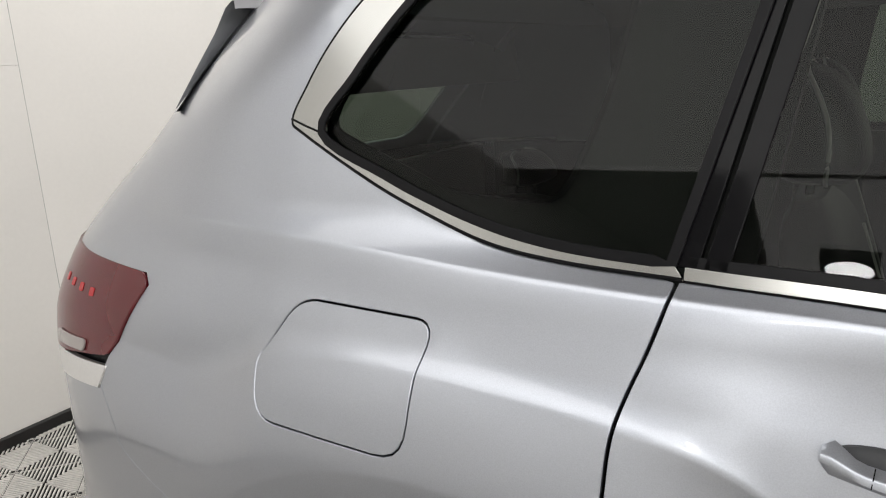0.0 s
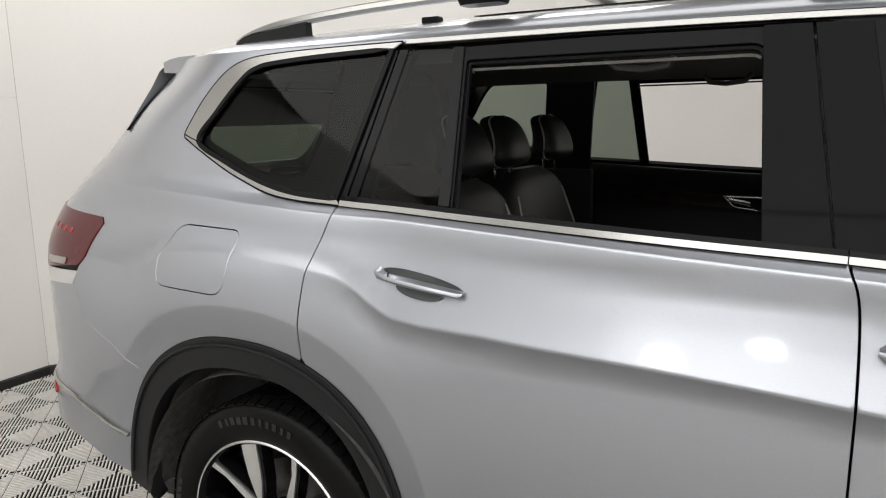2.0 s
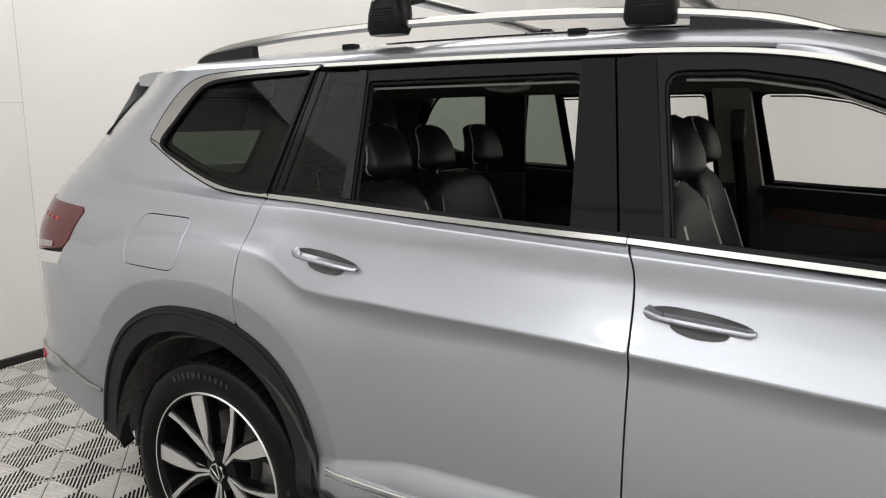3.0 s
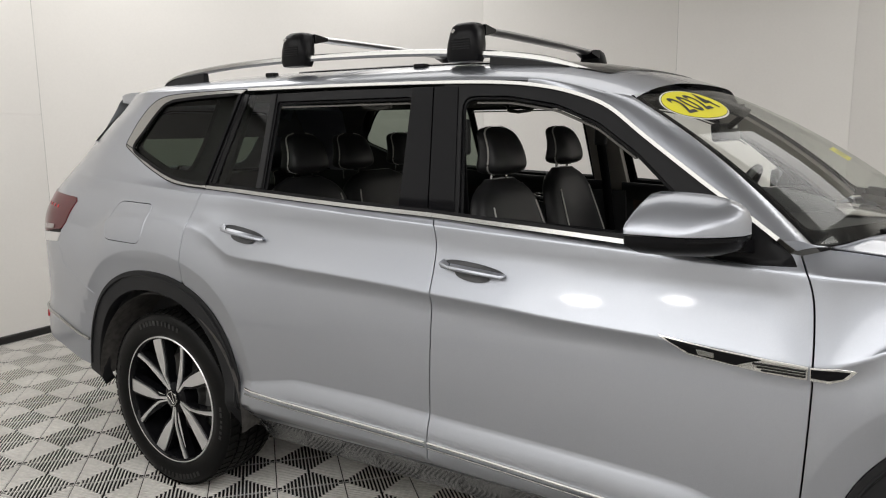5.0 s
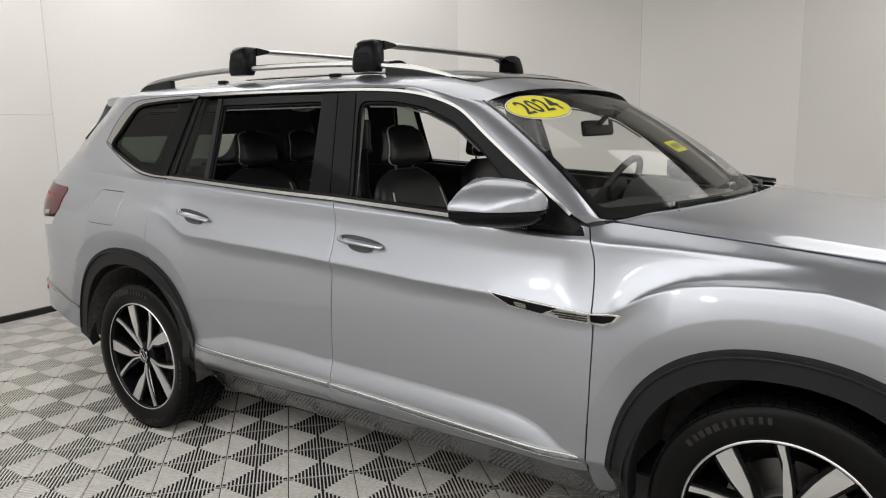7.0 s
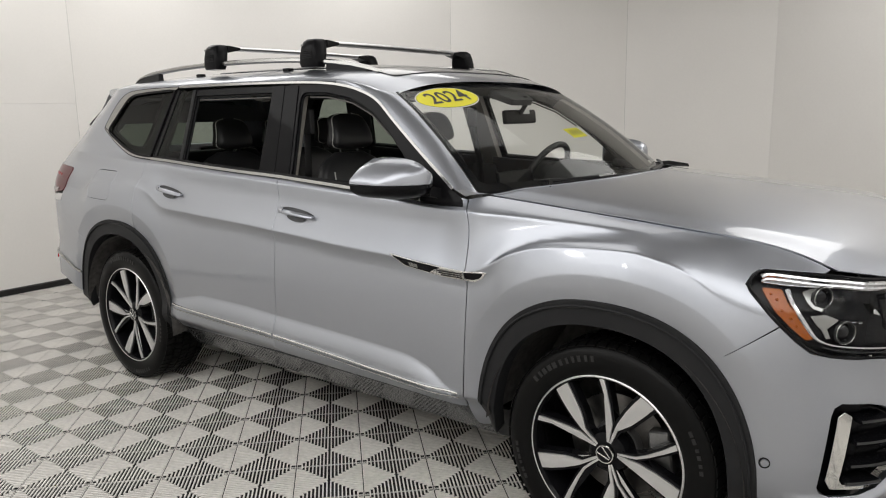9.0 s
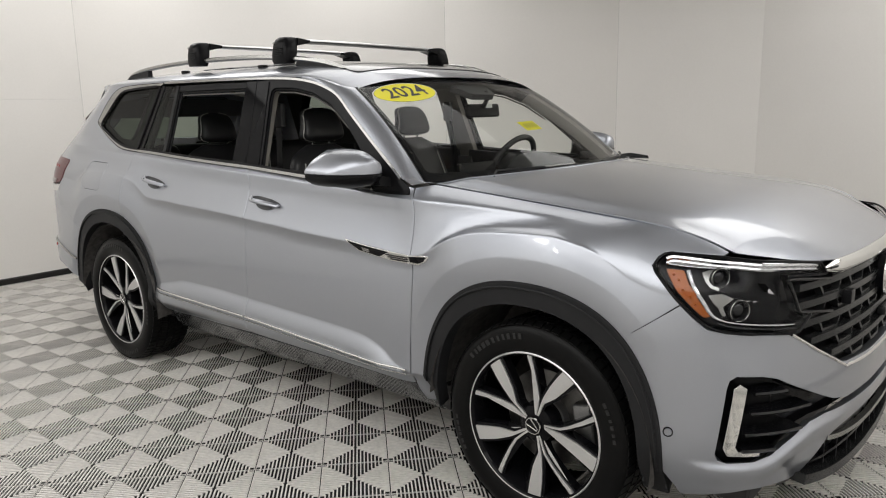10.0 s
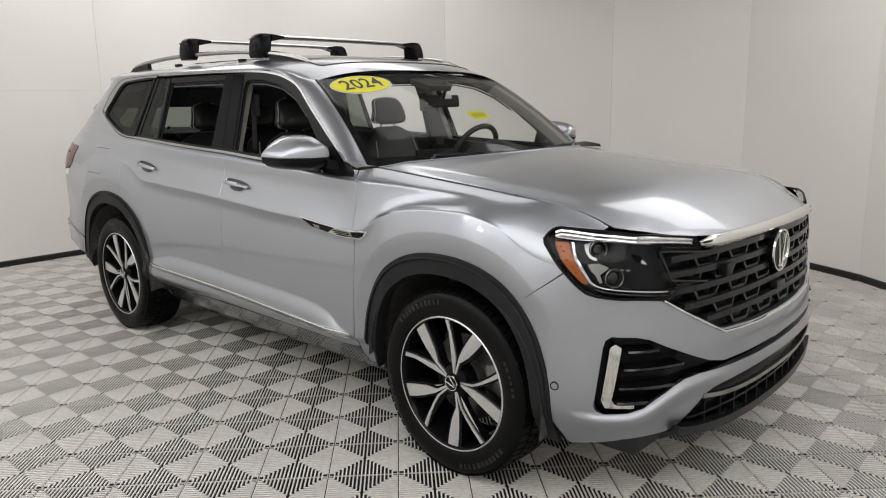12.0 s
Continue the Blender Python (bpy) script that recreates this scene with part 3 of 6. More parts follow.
nose_inset = curve_table([(0.15, 0.10), (0.25, 0.045), (0.33, 0.0), (0.42, -0.026), (0.50, -0.03), (0.60, -0.024), (0.70, -0.012), (0.80, 0.0), (0.90, 0.004), (1.0, 0.02), (1.04, 0.035), (1.10, 0.07)])


def flank(off=0.0):
    return lambda s, z: skin(s, z, off)


def crease_lines(s0, s1):
    out = []
    pts, run = [], np.array([(s, crease_z(s)) for s in np.arange(s0, s1, 0.002)])
    arc = np.r_[0, np.cumsum(np.hypot(*np.diff(run, axis=0).T))]
    even = np.linspace(0, arc[-1], int(arc[-1] / 0.008))
    run = np.c_[np.interp(even, arc, run[:, 0]), np.interp(even, arc, run[:, 1])]
    t = np.gradient(run, axis=0)
    n = np.c_[-t[:, 1], t[:, 0]] / np.linalg.norm(t, axis=1)[:, None]
    for o in (-0.018, -0.011, -0.005, 0.0, 0.005, 0.011, 0.018):
        out.append([tuple(p) for p in run + n * o])
    return out


def shoulder_lines(s0, s1):
    return [[(s, shoulder_z(s) + o) for s in np.arange(s0, s1, 0.012)] for o in (-0.014, -0.005, -0.001, 0.003, 0.008, 0.013, 0.018, 0.026)]


def lip_lines(spec):
    """Lines along the edge round an arch, so that it is crisp."""
    cx, rx, rz = spec
    return [[p for p in arch(cx, rx * q, rz * q, count=200) if p[1] > 0.45] for q in (1.136, 1.143, 1.15, 1.157, 1.164)]


def press_lines(s0, s1):
    return [[(s, press_z(s) + o) for s in np.arange(s0, s1, 0.014)] for o in (-0.07, -0.035, -0.012, 0.0, 0.006)]


def arch(cx, rx, rz, z0=0.36, power=2.3, a0=0, a1=180, count=40):
    """Points along a wheel arch, from the front (0) over the top to the rear (180)."""
    out = []
    for a in np.linspace(radians(a0), radians(a1), count):
        c, s_ = math.cos(a), math.sin(a)
        out.append((cx + rx * math.copysign(abs(c) ** (2 / power), c), z0 + rz * math.copysign(abs(s_) ** (2 / power), s_)))
    return out



def arch_between(spec, x0, x1, grow=0.0, zmin=0.2):
    """The part of an arch between two places, from x0 to x1."""
    cx, rx, rz = spec
    pts = [p for p in arch(cx, rx + grow, rz + grow, count=160) if min(x0, x1) <= p[0] <= max(x0, x1) and p[1] >= zmin]
    return pts if x0 > x1 else pts[::-1]


GAP = 0.0032
SEAM_R = [(0.206, 1.270), (0.188, 1.21), (0.161, 1.13), (0.155, 1.05), (0.152, 0.965), (0.151, 0.91)]
SEAM_B = [(1.298, 1.222), (1.318, 1.15), (1.324, 1.0), (1.322, 0.8), (1.322, 0.6), (1.326, 0.42)]
SEAM_F = [(2.364, 1.184), (2.392, 1.12), (2.406, 1.05), (2.414, 0.9), (2.410, 0.68), (2.402, 0.5), (2.398, 0.40)]
belt_z = curve_table([(-0.2, 1.292), (0.1, 1.277), (0.25, 1.268), (0.345, 1.264), (0.54, 1.253), (0.85, 1.237), (1.1, 1.226), (1.28, 1.2195), (1.5, 1.207), (1.75, 1.193), (1.9, 1.184), (2.3, 1.160), (3, 1.12)])


def shift(points, dx):
    return [(p[0] + dx, p[1]) for p in points]


# rear quarter
lamp_corner = [(-0.662, 1.206), (-0.645, 1.188), (-0.712, 1.088), (-0.738, 1.060), (-0.760, 1.016)]
bumper_seam = [(-0.760, 1.016), (-0.716, 0.950), (-0.697, 0.909), (-0.630, 0.874), (-0.555, 0.846), (-0.499, 0.816), (-0.440, 0.792)]
QUARTER_WINDOW = [(0.212, 1.272), (0.08, 1.279), (-0.02, 1.293), (-0.115, 1.323), (-0.21, 1.360), (-0.338, 1.421), (-0.366, 1.443), (-0.347, 1.490), (-0.318, 1.541), (-0.276, 1.592), (-0.238, 1.622), (-0.190, 1.641), (-0.118, 1.651), (0.044, 1.657), (0.320, 1.659)]
quarter = shift(smooth_line(SEAM_R, 6), -GAP)
quarter += arch_between(REAR_ARCH, 0.149, -0.438)
quarter += smooth_line(bumper_seam, 6)[::-1][1:]
quarter += lamp_corner[::-1][1:]
quarter += [(S_REAR + 0.62, 1.235), (S_REAR + 0.62, 1.667), (-0.6, 1.667), (0.33, 1.667)]
quarter += smooth_line(QUARTER_WINDOW, 5)[::-1][:-1]
fuel_flap = rounded([(-0.297, 1.206), (-0.078, 1.200), (-0.092, 1.144), (-0.092, 1.041), (-0.345, 1.048), (-0.357, 1.122)], [0.03, 0.04, 0.012, 0.045, 0.04, 0.012], 6)


def grown(poly, d):
    """An outline moved outwards by d."""
    p = np.array(poly, float)
    t = np.roll(p, -1, 0) - np.roll(p, 1, 0)
    n = np.c_[t[:, 1], -t[:, 0]] / (np.linalg.norm(t, axis=1)[:, None] + 1e-9)
    area = 0.5 * np.sum(p[:, 0] * np.roll(p[:, 1], -1) - np.roll(p[:, 0], -1) * p[:, 1])
    return p + n * d * (1 if area > 0 else -1)


def pair(name, label="", **kw):
    """A panel and its twin on the other flank."""
    me = sheet(name, **kw)
    right = part(name, me, car, label)
    left = part(name, mirrored(me), car, label)
    return right, left


pair("quarter_panel", outline=quarter, fmap=flank(), mat=PAINT, step=0.028, holes=[grown(fuel_flap, 0.0035)], lines=crease_lines(-0.95, 0.2) + shoulder_lines(-0.8, 0.2) + lip_lines(REAR_ARCH))
pair("fuel_flap", outline=grown(fuel_flap, -0.001), fmap=flank(), mat=PAINT, step=0.02, lines=crease_lines(-0.4, 0.0))

# rear door
rear_door = shift(smooth_line(SEAM_R, 6), GAP)[::-1]
rear_door += [(x, belt_z(x) + 0.007) for x in np.linspace(0.25, 1.27, 14)]
rear_door += shift(smooth_line(SEAM_B, 6), -GAP)
rear_door += [(1.0, 0.412), (0.7, 0.405), (0.452, 0.402)]
rear_door += arch_between(REAR_ARCH, 0.46, 0.155)
pair("rear_door", "silver rear door with lowered window", outline=rear_door, fmap=flank(), mat=PAINT, step=0.03, lines=crease_lines(0.15, 1.33) + shoulder_lines(0.2, 1.33) + press_lines(0.5, 1.33) + lip_lines(REAR_ARCH))

# front door
front_door = shift(smooth_line(SEAM_B, 6), GAP)[::-1]
front_door += [(x, belt_z(x) + 0.007) for x in np.linspace(1.36, 2.30, 14)]
front_door += [(2.335, 1.188)] + shift(smooth_line(SEAM_F, 6), -GAP)
front_door += [(2.0, 0.408), (1.6, 0.415)]
pair("front_door", "silver front door with lowered window", outline=front_door, fmap=flank(), mat=PAINT, step=0.03, lines=crease_lines(1.3, 2.42) + shoulder_lines(1.3, 2.4) + press_lines(1.3, 2.42))

# front wing
lamp_low = [(S_NOSE - 1.180, 1.034), (S_NOSE - 1.195, 1.006), (S_NOSE - 1.150, 0.962), (S_NOSE - 1.090, 0.905)]
wing = shift(smooth_line(SEAM_F, 6), GAP)[::-1]
wing += [(x, hood_edge_z(x)) for x in np.linspace(2.42, 3.0, 12)] + [(s, wing_top(s)[1]) for s in np.linspace(3.03, 3.66, 24)]
wing += [(3.64, 1.0455), (S_NOSE - 1.08, 1.0485), (S_NOSE - 1.160, 1.0465)] + lamp_low
wing += [(S_NOSE - 1.16, 0.854), (3.352, 0.800)]
wing += arch_between(FRONT_ARCH, 3.35, 2.47)
wing += [(2.463, 0.42), (2.474, 0.338), (2.440, 0.305), (2.406, 0.305)]
pair("front_wing", "silver front wing over the wheel", outline=wing, fmap=flank(), mat=PAINT, step=0.013, lines=crease_lines(2.4, 3.5) + shoulder_lines(2.4, 3.35) + lip_lines(FRONT_ARCH))

# sills under the doors
sill = [(0.445, 0.398), (2.49, 0.398), (2.47, 0.27), (0.465, 0.27)]
pair("sill", "glossy grey lower sill mirroring the floor", outline=sill, fmap=flank(-0.004), mat=SILL_PAINT, step=0.04)

# dark cladding round the arches
for spec, lows in ((REAR_ARCH, (0.33, 0.33, 0.425, 0.40)), (FRONT_ARCH, (0.27, 0.27, 0.40, 0.335))):
    outer = [p for p in arch(spec[0], spec[1] - 0.003, spec[2] - 0.003, count=120)]
    inner = [p for p in arch(spec[0], spec[1] - 0.082, spec[2] - 0.082, count=90)]
    outer = [p for p in outer if p[1] > (lows[0] if p[0] > spec[0] else lows[2]) + 0.01]
    band = [(outer[0][0] + 0.02 * (spec[0] > 1), lows[0])] + outer + [(outer[-1][0], lows[2]), (inner[-1][0], lows[3])] + inner[::-1] + [(inner[0][0] + 0.01, lows[1])]
    pair("arch_cladding", "dark grey plastic arch cladding", outline=band, fmap=flank(0.006), mat=CLAD, step=0.03, hem=0.05)

    lip = [skin(x, z, 0.0095) for x, z in arch(spec[0], spec[1] - 0.020, spec[2] - 0.020, count=90) if z > (lows[0] if x > spec[0] else lows[2]) + 0.03]
    me = sweep("cladding_lip", lip, [(0.0045 * math.cos(a), 0.0045 * math.sin(a)) for a in np.linspace(0, 2 * math.pi, 8, endpoint=False)], CLAD, up=(0, 1, 0))
    part("cladding_lip", me, car)
    part("cladding_lip", mirrored(me), car)

# roof
roof_edge = curve_table([(-0.95, 1.655), (-0.7, 1.664), (-0.3, 1.666), (0.3, 1.667), (1.2, 1.660), (1.5, 1.648), (1.7, 1.625), (1.80, 1.603), (1.88, 1.578), (1.96, 1.55)])
roof_rise = curve_table([(-0.95, 0.02), (-0.7, 0.045), (-0.3, 0.068), (0.3, 0.085), (1.2, 0.088), (1.6, 0.078), (1.88, 0.060), (1.96, 0.056)])


def roof_map(x, v):
    a = abs(v)
    ze = roof_edge(x)
    half = (0.882 - 0.36 * (min(ze, 1.672) - 1.24)) * (1 - 0.17 * step01(-0.28, -0.66, x))
    bulge = max(0.0, 1 - a ** 3.2) ** 0.66
    front = 0.07 * (1 - min(a, 1) ** 2) * step01(1.2, 1.88, x)
    return (x + front, half * v, ze + roof_rise(x) * bulge - 0.03 * a ** 4 * step01(1.55, 1.87, x))


rows = []
for x in np.linspace(-0.66, 1.872, 64):
    rows.append([roof_map(x, math.sin(t)) for t in np.linspace(-math.pi / 2, math.pi / 2, 49)])
part("roof", loft("roof", rows, PAINT), car, "silver roof panel")
part("roof_glass", sheet("roof_glass", rounded([(0.40, -0.74), (1.735, -0.78), (1.735, 0.78), (0.40, 0.74)], 0.05), lambda x, v: tuple(np.array(roof_map(x, v)) + (0, 0, 0.004)), GLOSS_FIN, 0.05, 0.006), car, "dark glass roof panel")

# bonnet
hood_side_y = curve_table([(2.40, 0.799), (2.6, 0.799), (3.0, 0.800), (3.4, 0.804), (3.56, 0.80), (3.66, 0.76)])


def hood_map(u, v):
    """u: -1 to 1 across, v: 0 at the cowl to 1 at the nose."""
    a = min(abs(u), 1.1)
    x_back, x_front = 2.70 - 0.28 * a ** 2.4, 3.850 - 0.260 * a ** 3.5
    x = x_back + (x_front - x_back) * v
    y = u * hood_side_y(x)
    crown = 0.054 * (1 - a ** 2.2) * (1 - 0.35 * v)
    dome = 0.010 * step01(0.985, 0.86, a) * (1 - step01(0.70, 1.0, v))
    nose = (0.107 - 0.058 * min(a, 1.0) ** 5) * (max(v - 0.62, 0.0) / 0.38) ** (2 + 2 * min(a, 1.0) ** 3)
    z = 1.192 - 0.0835 * (x - 2.45) + crown + dome - nose
    return (x, y, z)


def hood_sheet(mat):
    out = [(-0.998, 0.0), (0.998, 0.0), (0.998, 1.0), (-0.998, 1.0)]
    return sheet("bonnet", out, hood_map, mat, 0.024, 0.006)


part("bonnet", hood_sheet(PAINT), car, "silver bonnet with raised centre")

# ---- nose: bumper, grille, lamps ----
def front(w, z, off=0.0):
    """The nose, from w = -1.3 (right flank) through 0 (middle) to 1.3."""
    x, y, z = skin(S_NOSE - abs(w), z, off)
    return (x, y if w < 0 else -y, z)


def nose_at(off):
    return lambda w, z: front(w, z, off)


sw = lambda s: s - S_NOSE
arch_edge = [(sw(s), z) for s, z in arch_between(FRONT_ARCH, 3.345, 3.54, 0.0, 0.29)]
bumper_half = [(0.0, 0.648), (-0.20, 0.650), (-0.425, 0.662), (-0.455, 0.668), (-0.60, 0.740), (-0.724, 0.803), (-0.88, 0.820), (-0.95, 0.823), (-1.008, 0.834), (-1.05, 0.865), (-1.088, 0.899), (-1.16, 0.8485), (sw(3.350), 0.7945)]
bumper_half += arch_edge
bumper_half += [(-1.06, 0.282), (-0.868, 0.322), (-0.70, 0.330), (-0.66, 0.340), (-0.60, 0.398), (-0.535, 0.450), (-0.50, 0.462), (-0.454, 0.466), (-0.2, 0.470), (0.0, 0.471)]
bumper_outline = [(w, z) for w, z in bumper_half] + [(-w, z) for w, z in bumper_half[::-1][1:-1]]
slot_top = [(0.0, 0.547), (-0.19, 0.546), (-0.44, 0.548), (-0.52, 0.565), (-0.60, 0.596), (-0.724, 0.650), (-0.79, 0.682), (-0.84, 0.694), (-0.92, 0.698), (-0.940, 0.685), (-0.948, 0.660)]
slot_low = [(-0.966, 0.520), (-0.974, 0.452), (-0.965, 0.432), (-0.940, 0.426), (-0.86, 0.430), (-0.81, 0.445), (-0.766, 0.472), (-0.70, 0.505), (-0.65, 0.522), (-0.574, 0.529), (-0.406, 0.520), (-0.184, 0.515), (0.0, 0.514)]
slot_half = slot_top + slot_low
slot_outline = slot_half + [(-w, z) for w, z in slot_half[::-1][1:-1]]
ledge_z = curve_table([(0.0, 0.514), (0.40, 0.520), (0.574, 0.527), (0.65, 0.519), (0.70, 0.503), (0.766, 0.470), (0.81, 0.446), (0.86, 0.431), (0.94, 0.426), (1.1, 0.426), (1.6, 0.426)])


def bumper_map(w, z):
    a = abs(w)
    d = ledge_z(a) - z
    off = 0.015 * step01(-0.006, 0.024, d) * (1 - step01(0.026, 0.100, d)) * step01(0.30, 0.62, a) * (1 - step01(0.95, 1.08, a))
    return front(w, z, off)


part("front_bumper", sheet("front_bumper", bumper_outline, bumper_map, PAINT, 0.018, 0.03, [slot_outline], lines=[[(side_ * w, ledge_z(w) - d) for w in np.arange(0.45, 1.06, 0.008)] for side_ in (-1, 1) for d in (0.006, 0.012, 0.018, 0.024, 0.030, 0.040, 0.052, 0.066)]), car, "silver front bumper with black intakes")
backing = [(0.0, 1.0), (-0.58, 0.985), (-0.75, 0.93), (-0.78, 0.80), (-0.60, 0.72), (-0.44, 0.635), (0.0, 0.62), (0.44, 0.635), (0.60, 0.72), (0.78, 0.80), (0.75, 0.93), (0.58, 0.985)]
grille = part("grille", sheet("grille", backing, nose_at(-0.045), SATIN_BLACK, 0.05, 0.0), car, "dark grey grille with bars and brackets")
part("intake_backing", sheet("intake_backing", grown(slot_outline, 0.02), nose_at(-0.055), GLOSS_BLACK, 0.05, 0.0), car, "black side intakes")
low_grille = [(-0.70, 0.335), (-0.66, 0.26), (0.66, 0.26), (0.70, 0.335), (0.62, 0.40), (0.53, 0.475), (-0.53, 0.475), (-0.62, 0.40)]
part("lower_grille", sheet("lower_grille", low_grille, nose_at(-0.03), SATIN_BLACK, 0.05, 0.0), car, "black lower air intake")

# raised grille bars
RADAR_W = -0.42
bars_z = [(0.942, 0.70), (0.888, 0.72), (0.828, 0.70), (0.768, 0.64), (0.708, 0.53)]
bar_prof = [(-0.016, -0.011), (0.010, -0.013), (0.016, -0.006), (0.016, 0.004), (0.010, 0.011), (-0.016, 0.011)]


def nose_path(w0, w1, z, off, count=48):
    zf = z if callable(z) else (lambda w: z)
    return [front(w, zf(w), off) for w in np.linspace(w0, w1, count)]


for z, reach in bars_z:
    f = lambda w, z=z: z + 0.010 * (1 - (w / 0.75) ** 2)
    part("grille_bar", sweep("grille_bar", nose_path(-reach, reach, f, -0.016), [(-x, y) for x, y in bar_prof], GREY_DARK), grille)
# brackets: shallow cups standing on the bars
for row, (z, reach) in enumerate(bars_z):
    gap = 0.206
    start = 0.0 if row % 2 else gap / 2
    for k in range(-4, 4):
        wc = start + k * gap
        if abs(wc) > reach - 0.10 or abs(wc) < 0.09:
            continue
        zl = z - 0.040 + 0.010 * (1 - (wc / 0.75) ** 2)
        cup = [(wc - 0.070, zl + 0.030), (wc - 0.048, zl - 0.004), (wc + 0.048, zl - 0.004), (wc + 0.070, zl + 0.030)]
        path = [front(w, zz, -0.018) for (a, b) in zip(cup[:-1], cup[1:]) for w, zz in [(a[0] + (b[0] - a[0]) * t, a[1] + (b[1] - a[1]) * t) for t in (0, 0.33, 0.66)]] + [front(*cup[-1], -0.018)]
        part("grille_bracket", sweep("grille_bracket", path, [(-0.006, -0.014), (0.006, -0.014), (0.006, 0.010), (-0.006, 0.010)], GREY_DARK, up=(1, 0, 0)), grille)
radar = part("camera_box", block("camera_box", (0.03, 0.055, 0.045), SATIN_BLACK, 0.006, front(RADAR_W, 0.878, 0.004)), grille)
part("sensor_box", block("sensor_box", (0.03, 0.09, 0.03), GREY_DARK, 0.006, front(0.02, 0.745, 0.0)), grille)

# chrome light bar over the grille
def bar_z(w):
    return 0.983 + 0.004 * (1 - (w / 0.55) ** 2)


lb = [(-0.006 + 0.021 * math.cos(a), 0.0245 * math.sin(a)) for a in np.linspace(-math.pi, math.pi, 18, endpoint=False)]
part("light_bar", sweep("light_bar", nose_path(-0.560, 0.560, bar_z, -0.002, 60), [(-x, y) for x, y in lb], CHROME, scale=lambda t: min(1.0, 0.3 + 12 * min(t, 1 - t))), car, "chrome light bar over the grille")
part("light_bar_groove", sweep("light_bar_groove", nose_path(-0.556, 0.556, lambda w: bar_z(w) + 0.006, 0.0165, 60), ring_profile(0.004, 6), SATIN_BLACK), car)
part("light_bar_groove", sweep("light_bar_groove", nose_path(-0.556, 0.556, lambda w: bar_z(w) - 0.012, 0.0185, 60), ring_profile(0.0018, 6), SATIN_BLACK), car)
# emblem: a plain round badge
ex, _, ez = front(0, 0.885, 0.012)
badge = part("badge", lathe("badge", [(0.0005, 0.0), (0.084, 0.0), (0.084, -0.022), (0.070, -0.026), (0.0005, -0.026)], GLOSS_BLACK, 48), car, "round badge, plain chrome ring")
badge.matrix_local = pose(ex - 0.02, 0, ez, 0, 0, 90)
part("ring", lathe("ring", [(0.075, -0.024), (0.084, -0.024), (0.083, -0.031), (0.077, -0.031)], CHROME, 48), badge)
for a in (14, -14):
    part("stroke", block("stroke", (0.007, 0.008, 0.135), CHROME, 0.002, (0.022 * (1 if a > 0 else -1), -0.028, 0), (0, a, 0)), badge)

# chrome line along the lower grille edge
vee = [(-0.735, 0.808), (-0.60, 0.733), (-0.455, 0.661), (-0.42, 0.652), (-0.2, 0.642), (0.2, 0.642), (0.42, 0.652), (0.455, 0.661), (0.60, 0.733), (0.735, 0.808)]
part("grille_trim", sweep("grille_trim", [front(w, z, 0.002) for w, z in smooth_line(vee, 4)], ring_profile(0.0055, 8), CHROME), car, "thin chrome line under the grille")

# side intakes: fins and bent chrome blades
for sg in (-1, 1):
    for z, a, b in ((0.645, 0.868, 0.76), (0.585, 0.882, 0.66), (0.520, 0.895, 0.70), (0.468, 0.90, 0.80)):
        path = [front(sg * w, z - 0.02 * (0.93 - w), -0.022) for w in np.linspace(a, b, 12)]
        part("intake_fin", sweep("intake_fin", path, [(-0.028, -0.008), (0.026, -0.005), (0.030, 0.0), (0.026, 0.006), (-0.028, 0.008)] if sg < 0 else [(0.028, -0.008), (-0.026, -0.005), (-0.030, 0.0), (-0.026, 0.006), (0.028, 0.008)], GLOSS_FIN), car)
    blade_o = [(-0.905, 0.668), (-0.922, 0.655), (-0.948, 0.470), (-0.935, 0.446), (-0.84, 0.442), (-0.84, 0.454), (-0.905, 0.458), (-0.915, 0.475), (-0.885, 0.655)]
    outline_b = [(w if sg < 0 else -w, z) for w, z in blade_o]
    part("intake_blade", sheet("intake_blade", outline_b, nose_at(-0.010), CHROME, 0.02, 0.02), car, "bent chrome blade in the intake")

# lower chrome strip, lip and slats
part("lower_strip", sweep("lower_strip", nose_path(-0.555, 0.555, lambda w: 0.412 + 0.03 * (abs(w) / 0.555) ** 4, -0.006, 50), [(-x, y) for x, y in [(-0.012, -0.008), (0.008, -0.006), (0.012, 0.0), (0.008, 0.006), (-0.012, 0.008)]], SATIN_CHROME), car, "satin chrome strip in the lower intake")
part("front_lip", sweep("front_lip", nose_path(-0.68, 0.68, lambda w: 0.288 + 0.050 * (abs(w) / 0.70) ** 3, -0.010, 50), [(-x, y) for x, y in [(-0.05, -0.012), (0.012, -0.012), (0.020, 0.0), (0.010, 0.014), (-0.05, 0.020)]], GREY_DARK), car, "dark grey splitter lip")
for z in (0.355, 0.315):
    part("lower_slat", sweep("lower_slat", nose_path(-0.60, 0.60, z, -0.02, 40), [(-0.012, -0.005), (0.012, -0.005), (0.012, 0.005), (-0.012, 0.005)], GLOSS_BLACK), car)
for w in np.linspace(-0.5, 0.5, 11):
    part("lower_rib", block("lower_rib", (0.03, 0.012, 0.10), SATIN_BLACK, 0.002, front(w, 0.345, -0.022)), car)

